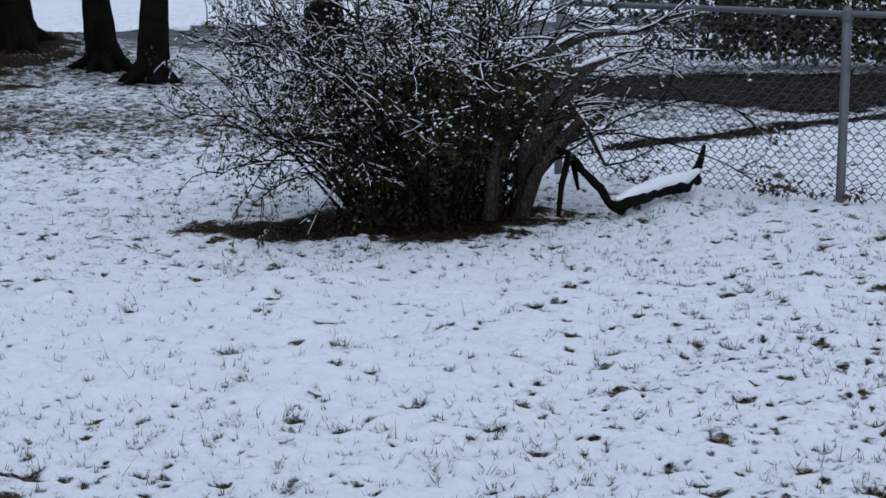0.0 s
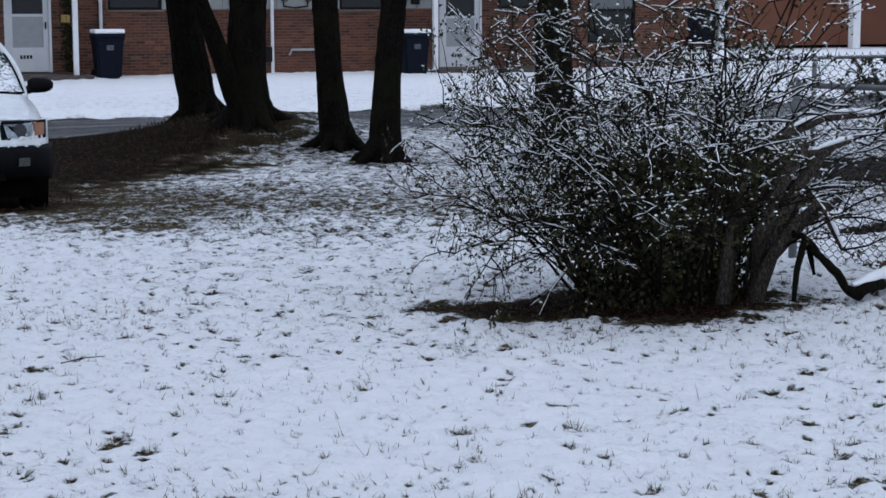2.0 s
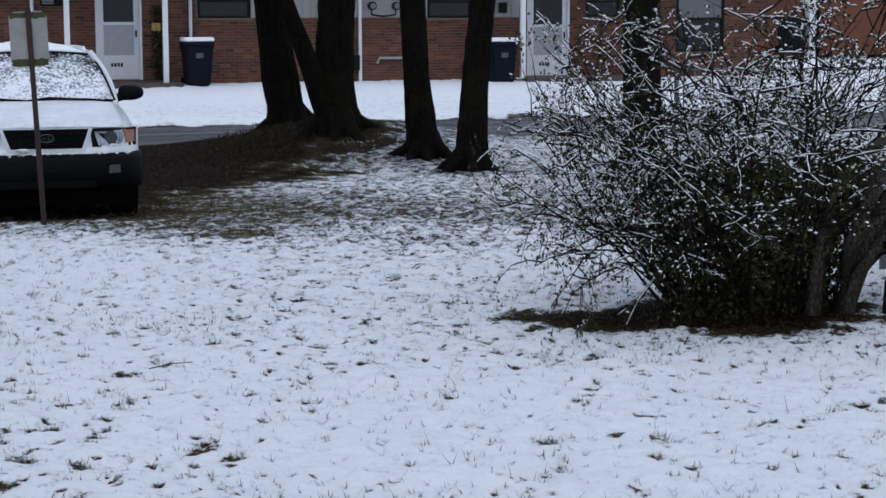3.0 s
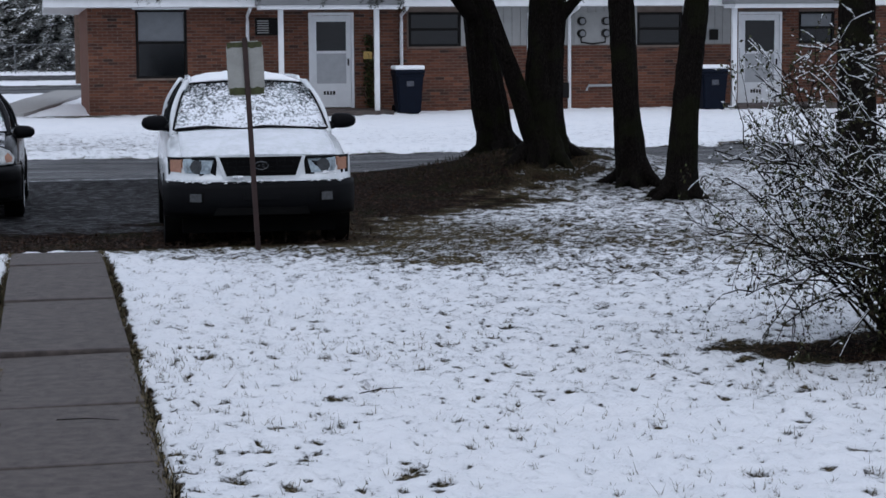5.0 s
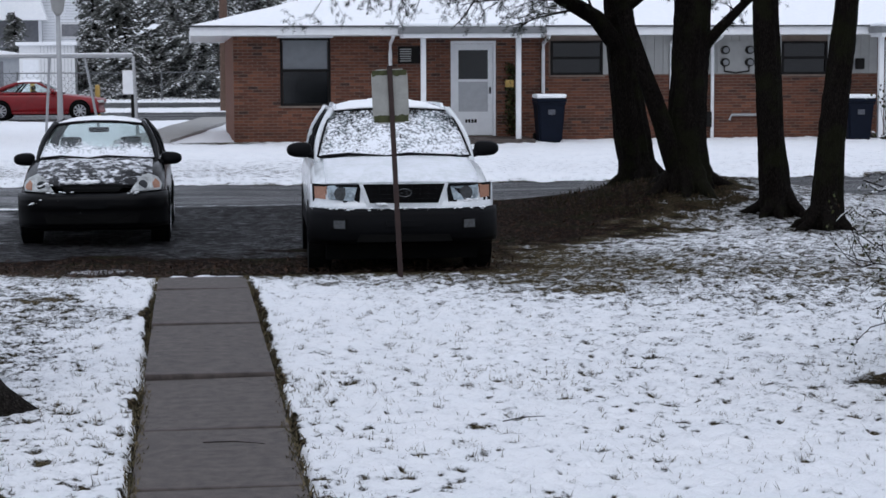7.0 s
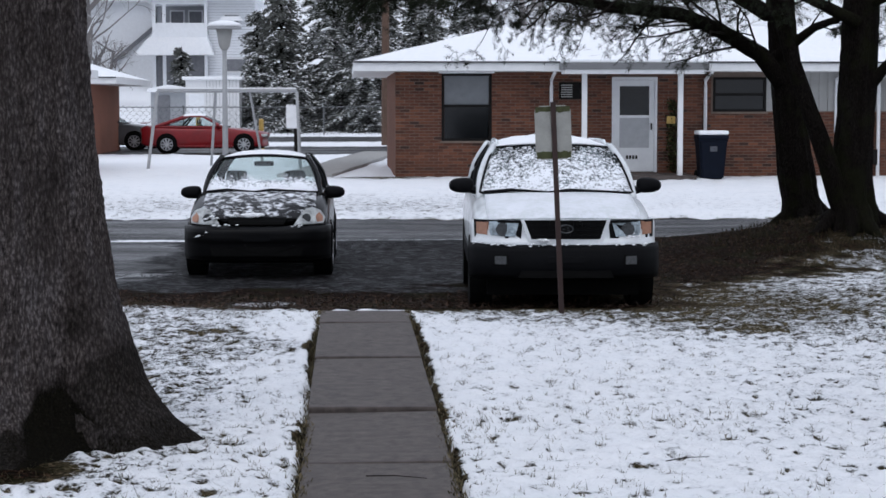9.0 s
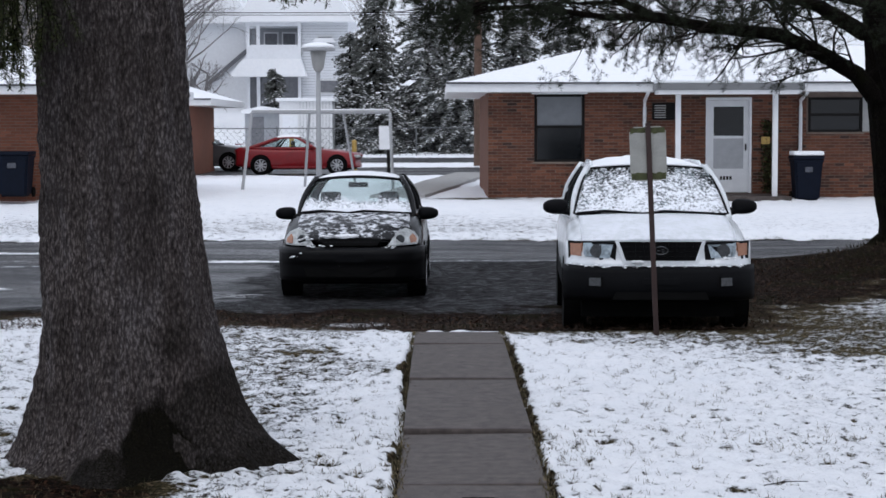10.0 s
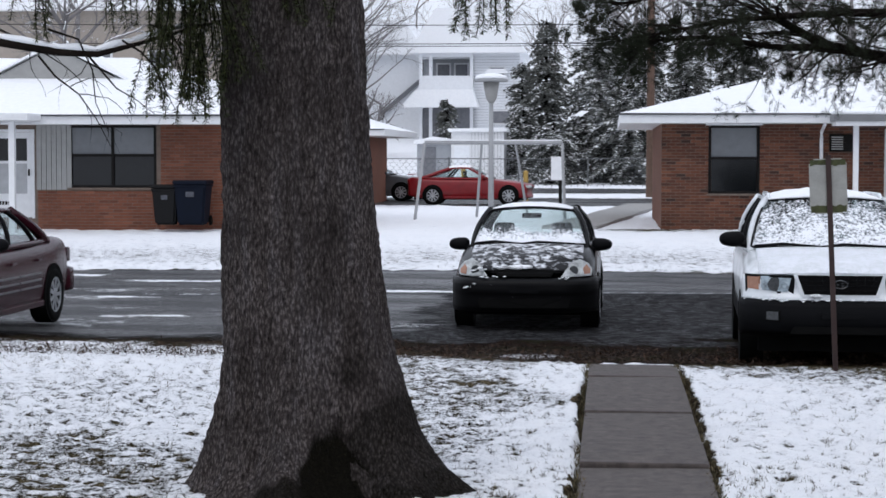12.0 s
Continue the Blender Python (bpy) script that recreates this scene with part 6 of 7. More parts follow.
Soup().tube(*gnarl(lp, [0.02, 0.026, 0.026, 0.032, 0.044, 0.046, 0.042, 0.03]), 10).link("limb", BARK, log, "", True)
Soup().tube([Vector((7.40, 9.90, 0.10)), Vector((7.50, 9.97, 0.20)), Vector((7.55, 10.0, 0.29))], [0.036, 0.026, 0.012], 8).link("limb", BARK, log, "", True)
Soup().tube([Vector((6.1, 9.43, 0.36)), Vector((6.0, 9.35, 0.2)), Vector((5.95, 9.3, 0.02))], [0.025, 0.02, 0.015], 6).link("limb", BARK, log, "", True)
Soup().tube([Vector((6.12, 9.43, 0.36)), Vector((6.2, 9.5, 0.22)), Vector((6.22, 9.5, 0.14))], [0.02, 0.018, 0.012], 6).link("limb", BARK, log, "", True)
Soup().tube([p + Vector((0, 0, 0.045)) for p in lp[3:]], [0.01, 0.04, 0.045, 0.045, 0.02], 8).link("branch_snow", SNOW, log, "snow along the branch", True)

# ---- yard things ----
GALV = plain("galvanised_steel", (0.12, 0.125, 0.13), 0.45, 0.5, vary=0.25)
WIRE = plain("dull_fence_wire", (0.035, 0.037, 0.04), 0.6, 0.3)
BIN_BLUE, BIN_BLACK = plain("dark_blue_bin_plastic", (0.004, 0.0065, 0.014), 0.6, spec=0.1), plain("black_bin_plastic", (0.007, 0.007, 0.0075), 0.6, spec=0.15)
BIN_MARK = plain("worn_bin_mark", (0.06, 0.065, 0.08), 0.6, vary=0.5, scale=30)
RUST = plain("rusty_post", (0.026, 0.012, 0.010), 0.8, vary=0.5)
SIGN_BACK = plain("weathered_sign_back", (0.27, 0.27, 0.25), 0.6, vary=0.2, scale=9)
MOULD = plain("green_mould", (0.045, 0.05, 0.018), 0.9, vary=0.5, scale=20)
YELLOW = plain("yellow_paint", (0.50, 0.33, 0.09), 0.5)
# siding white raised further, so the colour carries the haze over the distance
FAR_SIDING_HAZED = plain("haze_lightened_far_siding", (0.78, 0.80, 0.83), 0.7, vary=0.06)
FAR_GREY = plain("far_grey_wall", (0.34, 0.355, 0.375), 0.8, vary=0.1)
FAR_DARK = plain("far_dark_opening", (0.16, 0.165, 0.18), 0.7)
TAN = plain("tan_wall", (0.33, 0.29, 0.25), 0.8, vary=0.08)
POLE_WOOD = plain("utility_pole_wood", (0.12, 0.075, 0.055), 0.9, vary=0.3)


def fence_run(name, a, b, h, posts, label, diamond=0.034, wire=0.0034, base=0.03):
    """Chain-link between a and b: posts, top rail and interlocking zigzag wires."""
    a, b = Vector((*a, 0)), Vector((*b, 0))
    d = (b - a)
    L = d.length
    d.normalize()
    f = empty(name, pose(0, 0, 0), label, "fence")

    def at(s):
        p = a + d * s
        return Vector((p.x, p.y, land_at(p.x, p.y)))
    for s in posts:
        p = at(s)
        pm = Soup().tube([p + Vector((0, 0, -0.1)), p + Vector((0, 0, h + 0.03)), p + Vector((0, 0, h + 0.05))], [0.030, 0.030, 0.012], 12)
        po = pm.link("post", GALV, f, "galvanised steel post", True)
        Soup().tube([p + Vector((0, 0, h - 0.04)), p + Vector((0, 0, h + 0.02))], [0.038, 0.038], 12).link("rail_cap", GALV, po)
    n = max(2, int(L / 1.5))
    Soup().tube([at(L * i / n) + Vector((0, 0, h)) for i in range(n + 1)], [0.021] * (n + 1), 10).link("top_rail", GALV, f, "steel top rail", True)
    s = Soup()
    k, cols = 0, int(L / diamond)
    rows = int(h / (diamond * 1.12)) + 1
    off = Vector((-d.y, d.x, 0)) * 0.035
    for c in range(cols):
        base_p = at(c * diamond)
        pts = []
        for r in range(rows + 1):
            sx = (c + (0.02 if r % 2 == c % 2 else 0.98)) * diamond
            p = a + d * sx
            for q in (-0.22, 0.22):
                pts.append(Vector((p.x, p.y, base_p.z + base + (h + 0.05 - base) * (r + q) / rows)) + off)
        s.tube(pts, [wire] * len(pts), 3)
    s.link("mesh", WIRE, f, "woven diamond wire mesh", False, "stuff")
    return f


fence_run("chain_link_fence", (6.98, 10.95), (8.75, 7.2), 1.22, (0.0, 2.15, 4.1), "galvanised chain-link fence with a snowy top rail")
fence_run("chain_link_fence", (9.6, 19.6), (26.0, 18.6), 1.25, (0.0, 3.0, 6.0, 9.0, 12.0, 15.0), "far chain-link fence across the back yard", 0.055, 0.004)
fence_run("chain_link_fence", (-16, 79), (6, 80), 1.2, tuple(range(0, 22, 3)), "distant chain-link fence on the rise", 0.14, 0.006)

# an unidentified smooth pale object, shaped as a stone, by the half-hidden tree
bb = bmesh.new()
bmesh.ops.create_icosphere(bb, subdivisions=4, radius=1.0)
for v in bb.verts:
    n = 1 + 0.22 * noise.noise(v.co * 1.3 + Vector((4, 1, 2))) + 0.04 * noise.noise(v.co * 5)
    v.co = Vector((v.co.x * 0.19, v.co.y * 0.16, v.co.z * 0.17)) * n
stone = link_bm("pale_rounded_object", bb, plain("pale_smooth_surface", (0.46, 0.48, 0.51), 0.6, vary=0.2, scale=5, bumps=0.2), None, "", True)
stone.matrix_world = pose(8.63, 19.55, land_at(8.63, 19.55) + 0.10, 0, 20, 30)
tagged(stone, "smooth pale rounded object beside a tree", "stone")

# dry leaves caught along the fence
lv = Soup()
rnd = random.Random(31)
for k in range(150):
    s = rnd.random()
    cl = rnd.choice(((7.70, 9.38), (7.70, 9.38), (7.95, 8.95), (7.2, 10.2)))
    p = Vector((cl[0] + rnd.gauss(0, 0.10), cl[1] + rnd.gauss(0, 0.08), 0.03 + abs(rnd.gauss(0, 0.04))))
    ld = rvec(rnd).normalized()
    lv.leaf(p, ld, ld.cross(rvec(rnd)).normalized(), rnd.uniform(0.03, 0.06), rnd.uniform(0.008, 0.016))
DRY = island_mat("dry_brown_leaves", [(0.05, 0.028, 0.015), (0.10, 0.055, 0.03), (0.03, 0.02, 0.014)])
tagged(lv.link("dry_leaves", DRY, None, "brown dead leaves drifted against the wire fence"), category="leaves", kind="stuff")

# brush and hedge at the back of the yard
hedge = Soup()
hs = Soup()
hw = Soup()
for k in range(45):
    u = rnd.random()
    p = Vector((15.0 + 4.5 * u + rnd.gauss(0, 0.5), 20.0 - 3.6 * u + rnd.gauss(0, 0.5), 0))
    tl = []
    bough(hw, tl, p, Vector((rnd.uniform(-0.5, 0.5), rnd.uniform(-0.5, 0.5), 1)), rnd.uniform(0.7, 1.5), 0.022, rnd, 2, -0.2, 0.5, 4, 4, hs)
    for tp, td in tl:
        for j in range(5):
            ld = (td + rvec(rnd, 0.8)).normalized()
            hedge.leaf(tp, ld, ld.cross(rvec(rnd)).normalized(), rnd.uniform(0.04, 0.09), rnd.uniform(0.014, 0.03))
        if rnd.random() < 0.12:
            hs.blob(tp, rnd.uniform(0.02, 0.045), rnd)
for k in range(9000):
    u = rnd.random()
    p = Vector((15.0 + 4.5 * u + rnd.gauss(0, 0.6), 20.0 - 3.6 * u + rnd.gauss(0, 0.6), rnd.uniform(0.0, 0.95)))
    ld = rvec(rnd).normalized()
    hedge.leaf(p, ld, ld.cross(rvec(rnd)).normalized(), rnd.uniform(0.06, 0.13), rnd.uniform(0.02, 0.045))
    if k % 14 == 0:
        hs.blob(p, rnd.uniform(0.02, 0.05), rnd)
hb = empty("hedge", pose(0, 0, 0), "dark tangled brush with flecks of snow behind the fence", "hedge")
hw.link("twig", TWIG, hb, "", True, "stuff")
hedge.link("foliage", LEAVES, hb, "", False, "stuff")
hs.link("twig_snow", SNOW, hb, "", True, "stuff")

# ---- the concrete walk, slab by slab ----
walkway = empty("walkway", pose(0, 0, 0), "narrow wet concrete walk of uneven slabs across the lawn", "path", kind="structure")
joints = [WALK_END, 15.08, 14.12, 12.96, 12.42, 11.58, 10.72, 9.22, 7.9, 6.5, 5.1, 3.7, 2.3]
rnd = random.Random(8)
for i, (y1, y0) in enumerate(zip(joints, joints[1:])):
    b = bmesh.new()
    lift = {5: 0.026, 4: 0.012, 2: 0.010, 0: 0.006}.get(i, 0.0) + 0.004
    tilt = rnd.uniform(-0.01, 0.01)
    box(WALK_L, WALK_R, y0 + 0.014, y1 - 0.014, -0.09, 0.0, 0.014, b)
    for v in b.verts:
        v.co.z += lift + tilt * (v.co.x - 0.07) + land_at(v.co.x, v.co.y) * 0.9
    part("slab", b, CONCRETE, walkway)
part("bedding", box(WALK_L - 0.05, WALK_R + 0.05, 2.2, WALK_END - 0.03, -0.14, -0.06), SOIL, walkway, "dark soil in the joints")

# moss and litter along the edges of the walk, sticks on it
edge = Soup()
for k in range(3400):
    y = rnd.uniform(5.0, WALK_END)
    x = (WALK_L if rnd.random() < 0.5 else WALK_R) + rnd.gauss(0, 0.02)
    nd = Vector((rnd.gauss(0, 0.5), rnd.gauss(0, 0.5), 1)).normalized()
    edge.leaf(Vector((x, y, -0.02)), nd, nd.cross(rvec(rnd)).normalized(), rnd.uniform(0.02, 0.05), 0.004)
tagged(edge.link("grass_edge", GRASS, None, "matted grass and moss along the walk"), category="grass", kind="stuff")
for x, y, l, a in ((0.05, 8.75, 0.30, -0.25), (0.25, 10.85, 0.15, 0.1), (1.55, 9.0, 0.26, 0.4)):
    d = Vector((math.cos(a), math.sin(a), 0))
    z = 0.022 if -0.3 < x < 0.45 else 0.03
    st = Soup().tube([Vector((x, y, z)), Vector((x, y, z + 0.004)) + d * l * 0.5 + Vector((0, 0.02, 0)), Vector((x, y, z)) + d * l], [0.0032, 0.0028, 0.0016], 5)
    tagged(st.link("stick", TWIG, None, "thin dark fallen stick on the ground", True), category="stick", group="fallen sticks")

# ---- the sign seen from behind ----
sign = empty("road_sign", pose(0, 0, 0), "weathered road sign seen from behind on a thin rusty post", "sign")
S0, S1 = Vector((1.84, 15.9, -0.12)), Vector((1.75, 15.9, 1.83))
part("post", box(-0.022, 0.022, -0.012, 0.012, 0, (S1 - S0).length, 0.003), RUST, sign, "rusty channel post").matrix_local = Matrix.Translation(S0) @ Matrix.Rotation(math.atan2(S1.x - S0.x, S1.z - S0.z), 4, "Y")
pl = box(-0.158, 0.158, 0.016, 0.024, -0.235, 0.235, 0.0)
bmesh.ops.bevel(pl, geom=[e for e in pl.edges if abs((e.verts[0].co - e.verts[1].co).y) > 0.004], offset=0.04, segments=4, affect="EDGES")
tiltm = Matrix.Translation((1.757, 15.9, 1.565)) @ Matrix.Rotation(radians(-2.2), 4, "Y")
plate = part("plate", pl, SIGN_BACK, sign, "pale grey back of the plate")
plate.matrix_local = tiltm
for z0, z1 in ((0.175, 0.225), (-0.225, -0.165)):
    m_ = bmesh.new()
    n = 16
    t0 = [m_.verts.new((-0.15 + 0.3 * i / n, 0.0135, z0 + (0.02 * noise.noise((i * 0.5, z0 * 9, 1)) if z0 > 0 else 0))) for i in range(n + 1)]
    t1 = [m_.verts.new((-0.15 + 0.3 * i / n, 0.0135, z1 + (0.02 * noise.noise((i * 0.5, z0 * 9, 1)) if z0 < 0 else 0))) for i in range(n + 1)]
    for i in range(n):
        m_.faces.new((t0[i], t0[i + 1], t1[i + 1], t1[i]))
    part("mould", m_, MOULD, plate, "green mould along the rim")


# ---- wheeled bins ----
def bin_thing(x, y, z, w, h, mat, label, snow=True, lean=0.0):
    o = empty("wheeled_bin", pose(x, y, z, 0, 0, lean), label, "bin", "wheeled bins by the houses")
    b = bmesh.new()
    k0, k1 = 0.40, 0.5
    vs = [b.verts.new((sx * w * k, sy * w * k, zz)) for zz, k in ((0.03, k0), (h * 0.88, k1)) for sx, sy in ((-1, -1), (1, -1), (1, 1), (-1, 1))]
    for q in ((3, 2, 1, 0), (4, 5, 6, 7), (0, 1, 5, 4), (1, 2, 6, 5), (2, 3, 7, 6), (3, 0, 4, 7)):
        b.faces.new([vs[i] for i in q])
    bmesh.ops.bevel(b, geom=b.edges[:], offset=0.04, segments=2, affect="EDGES")
    part("body", b, mat, o)
    part("lid", box(-w * 0.54, w * 0.54, -w * 0.56, w * 0.52, h * 0.885, h * 0.97, 0.035), mat, o, "hinged lid")
    part("rim", box(-w * 0.52, w * 0.52, -w * 0.52, w * 0.52, h * 0.83, h * 0.88, 0.015), mat, o)
    part("handle", tube([(-w * 0.4, w * 0.58, h * 0.9), (w * 0.4, w * 0.58, h * 0.9)], [0.016] * 2, 8), mat, o)
    part("panel", box(-w * 0.13, w * 0.13, -w * 0.505, -w * 0.47, h * 0.62, h * 0.73, 0.01), BIN_MARK, o, "small pale worn mark")
    for s in (-1, 1):
        part("wheel", tube([(s * w * 0.42, w * 0.42, 0.11), (s * w * 0.48, w * 0.42, 0.11)], [0.11] * 2, 14), TYRE, o)
    if snow:
        s = box(-w * 0.53, w * 0.53, -w * 0.55, w * 0.5, h * 0.971, h * 1.06, 0.04)
        part("snow_cap", s, SNOW, o, "cap of snow on the lid")
    return o


bin_thing(7.94, 39.95, BASE - 0.03, 0.62, 1.03, BIN_BLUE, "dark blue wheeled bin capped with snow by the porch post")
bin_thing(14.98, 39.85, BASE - 0.08, 0.62, 1.03, BIN_BLUE, "dark blue wheeled bin capped with snow beside the far door")
bin_thing(-9.08, 39.2, 0.30, 0.70, 1.02, BIN_BLUE, "dark blue wheeled bin against orange brick", False)
bin_thing(-9.66, 39.2, 0.30, 0.55, 0.92, BIN_BLACK, "black rubbish bin against orange brick", False)
bin_thing(30.3, 53.6, 0.45, 0.75, 1.15, BIN_BLUE, "dark wheeled bin before the distant house", False)

# wall things of the brick house
mt = part("meter_board", box(12.06, 12.96, FY - 0.05, FY - 0.031, 1.68, 2.40, 0.005), SIDING, house, "grey meter board")
for mx, mz in ((12.22, 2.2), (12.80, 2.2), (12.22, 1.92), (12.80, 1.92)):
    mm = part("meter", tube([(mx, FY - 0.05, mz), (mx, FY - 0.17, mz), (mx, FY - 0.19, mz)], [0.095, 0.095, 0.06], 18), DARK_FRAME, mt, "round electricity meter")
    part("dial", tube([(mx, FY - 0.19, mz), (mx, FY - 0.20, mz)], [0.07, 0.06], 14), PORCH_GREY, mm)
part("conduit", tube([(12.22, FY - 0.07, 1.85), (12.22, FY - 0.07, 1.72), (12.5, FY - 0.07, 1.68), (12.8, FY - 0.07, 1.72), (12.8, FY - 0.07, 1.85)], [0.02] * 5, 6), DARK_FRAME, mt)
part("pipe", tube([(12.35, FY - 0.06, 0.6), (12.4, FY - 0.07, 0.72), (13.3, FY - 0.07, 0.72)], [0.03] * 3, 8), GREY_TRIM, house, "grey wall pipe")
part("utility_box", box(11.72, 11.92, FY - 0.12, FY - 0.001, 0.45, 0.8, 0.01), DARK_FRAME, house)
part("lamp", box(15.35, 15.55, FY - 0.12, FY - 0.001, 1.75, 2.0, 0.02), DARK_FRAME, house, "black wall lamp")
part("planter", box(7.13, 7.32, FY - 0.10, FY - 0.012, 1.38, 1.55, 0.02), YELLOW, house, "small pale yellow wall planter")
ivy = Soup()
for k in range(700):
    p = Vector((7.28 + rnd.gauss(0, 0.06), FY - 0.05 + rnd.gauss(0, 0.03), rnd.uniform(0.3, 1.9)))
    ld = rvec(rnd).normalized()
    ivy.leaf(p, ld, ld.cross(rvec(rnd)).normalized(), 0.08, 0.03)
ivy.link("climber", LEAVES, house, "dark climbing plant by the door", False, "stuff")
pot = empty("flower_pot", pose(3.02, 40.5, BASE - 0.02), "orange clay flower pot at the foot of the wall", "pot")
part("pot", tube([(0, 0, 0), (0, 0, 0.14), (0, 0, 0.15), (0, 0, 0.19)], [0.075, 0.10, 0.115, 0.115], 16), plain("terracotta", (0.36, 0.10, 0.045), 0.8), pot)
sv = Soup()
for k in range(500):
    p = Vector((3.32 + rnd.gauss(0, 0.12), 40.6 + rnd.gauss(0, 0.1), BASE + rnd.uniform(0, 0.7)))
    ld = rvec(rnd).normalized()
    sv.leaf(p, ld, ld.cross(rvec(rnd)).normalized(), 0.09, 0.03)
tagged(sv.link("dry_plant", DRY, None, "withered brown plant against the brick wall"), category="plant", kind="stuff")

PATH_MAT = plain("pale_concrete_path", (0.30, 0.295, 0.285), 0.7, vary=0.2, spec=0.2)
fp = empty("footpath", pose(0, 0, 0), "cleared pale concrete path beside the brick house", "path", kind="structure")
for k in range(16):
    y0 = 41.0 + k * 1.2
    x0 = -0.98 + 0.132 * k
    b = box(x0 - 0.62, x0 + 0.62, y0 + 0.01, y0 + 1.19, -0.1, 0.075, 0.012)
    for v in b.verts:
        v.co.x += 0.11 * (v.co.y - y0)
        v.co.z += land_at(v.co.x, v.co.y)
    part("slab", b, PATH_MAT, fp)

# ---- lamp, swing frame, posts ----
lamp = empty("street_lamp", pose(-2.92, 44, land_at(-2.9, 44)), "grey mushroom street lamp capped with snow", "lamp")
part("pole", tube([(0, 0, -0.05), (0, 0, 1.2), (0, 0, 2.95)], [0.075, 0.065, 0.05], 14), GREY_TRIM, lamp, "", True)
part("lantern", tube([(0, 0, 2.9), (0, 0, 3.0), (0, 0, 3.12), (0, 0, 3.42)], [0.06, 0.13, 0.15, 0.20], 20), SIDING, lamp, "tapered grey lantern", True)
part("hood", tube([(0, 0, 3.40), (0, 0, 3.44), (0, 0, 3.50), (0, 0, 3.55)], [0.40, 0.41, 0.36, 0.2], 28), GREY_TRIM, lamp, "wide shallow hood", True)
part("snow_cap", tube([(0, 0, 3.47), (0, 0, 3.54), (0, 0, 3.59), (0, 0, 3.61)], [0.405, 0.37, 0.22, 0.05], 24), SNOW, lamp, "", True)
swing = empty("swing_frame", pose(0, 0, 0), "grey metal swing frame standing in snow without seats", "swing")
zg = land_at(-3, 48)
part("crossbar", tube([(-4.92, 48, 2.17), (-1.32, 48, 2.17)], [0.05, 0.05], 12), GREY_TRIM, swing)
part("snow_cap", box(-4.9, -1.34, 47.97, 48.03, 2.215, 2.25, 0.012), SNOW, swing)
for x in (-4.92, -1.32):
    dx = -0.17 if x < -3 else 0.10
    part("leg", tube([(x, 48, 2.15), (x + dx, 47.1, zg - 0.05)], [0.042, 0.042], 10), GREY_TRIM, swing)
for x, dx in ((-3.42, -0.2), (-2.54, 0.3)):
    part("leg", tube([(x, 48.0, 2.15), (x + dx, 48.9, zg - 0.05)], [0.035, 0.035], 10), GREY_TRIM, swing)
yp = empty("bollard", pose(-3.1, 66.5, land_at(-3, 66.5)), "yellow painted bollard by the far street", "bollard")
part("pipe", tube([(0, 0, -0.1), (0, 0, 1.05), (0, 0, 1.1)], [0.09, 0.09, 0.05], 14), YELLOW, yp)
copy_thing(yp, pose(-5.8, 72, land_at(-6, 72)))
sp = empty("small_sign", pose(-1.55, 55, land_at(-1.5, 55)), "small white sign on a dark post", "sign")
part("post", box(-0.05, 0.05, -0.04, 0.04, -0.1, 1.75, 0.01), DARK_FRAME, sp)
part("board", box(-0.28, 0.10, -0.07, -0.042, 0.9, 1.6, 0.01), WHITE, sp)
for px, py, h in ((1.45, 70, 11.0), (36.0, 50.0, 10.0)):
    up = empty("utility_pole", pose(px, py, land_at(px, py)), "brown wooden utility pole", "pole")
    part("pole", tube([(0, 0, -0.2), (0, 0, h)], [0.17, 0.12], 12), POLE_WOOD, up)
wires = empty("overhead_wires", pose(0, 0, 0), "thin black overhead wires against the pale sky", "wire")
for k, (z0, z1) in enumerate(((6.6, 6.9), (7.2, 7.4), (8.6, 8.9), (6.0, 6.2))):
    pts = [Vector((-40 + 84 * i / 20, 74 - 4 * k, z0 + (z1 - z0) * i / 20 - 0.5 * (1 - (2 * i / 20 - 1) ** 2))) for i in range(21)]
    Soup().tube(pts, [0.014] * 21, 4).link("wire", DARK_FRAME, wires)

# ---- beyond: shed, far house, conifers and bare trees ----
shed = empty("garden_shed", pose(-6.2, 85, land_at(-6, 85) - 0.1), "white garden shed with snow on its roof", "shed")
part("wall", box(-1.2, 1.25, 0, 2.2, 0, 2.4), WHITE, shed, "white ribbed wall")
part("roof", box(-1.35, 1.4, -0.15, 2.35, 2.4, 2.55, 0.03), SNOW, shed)
part("door", box(-1.05, -0.35, -0.03, 0.0, 0.1, 1.75), FAR_SIDING_HAZED, shed)
for k in range(10):
    part("rib", box(-0.25 + k * 0.15, -0.235 + k * 0.15, -0.02, 0, 0.05, 2.38), GREY_TRIM, shed)
shed2 = empty("garden_shed", pose(-8.3, 87, land_at(-8, 87) - 0.1), "grey garden shed under snow", "shed")
part("wall", box(-0.9, 0.8, 0, 2, 0, 1.8), FAR_GREY, shed2)
part("roof", prism([(-1.05, 1.75), (0.9, 1.75), (0.9, 1.95), (-0.1, 2.1), (-1.05, 1.9)], -0.2, 2.2), SNOW, shed2)
part("door", box(-0.6, 0.0, -0.03, 0.0, 0.1, 1.6), FAR_DARK, shed2)

fh = empty("far_house", pose(0, 0, 0), "pale two-storey sided house with balcony and snowy roofs", "house")
gz = land_at(-8, 110) - 0.3
part("wall", box(-8.2, -5.44, 110, 118, gz, 7.95), FAR_SIDING_HAZED, fh, "pale lap siding")
for k in range(27):
    part("board", box(-8.2, -5.44, 109.975, 109.999, 3.45 + k * 0.165, 3.465 + k * 0.165), FAR_GREY, fh)
# darker grey than the siding: the recess's shade is in the wall colour
part("wall", box(-11.4, -8.2, 112.2, 118, gz, 7.95), FAR_GREY, fh, "wall behind the balcony, its shade painted in grey")
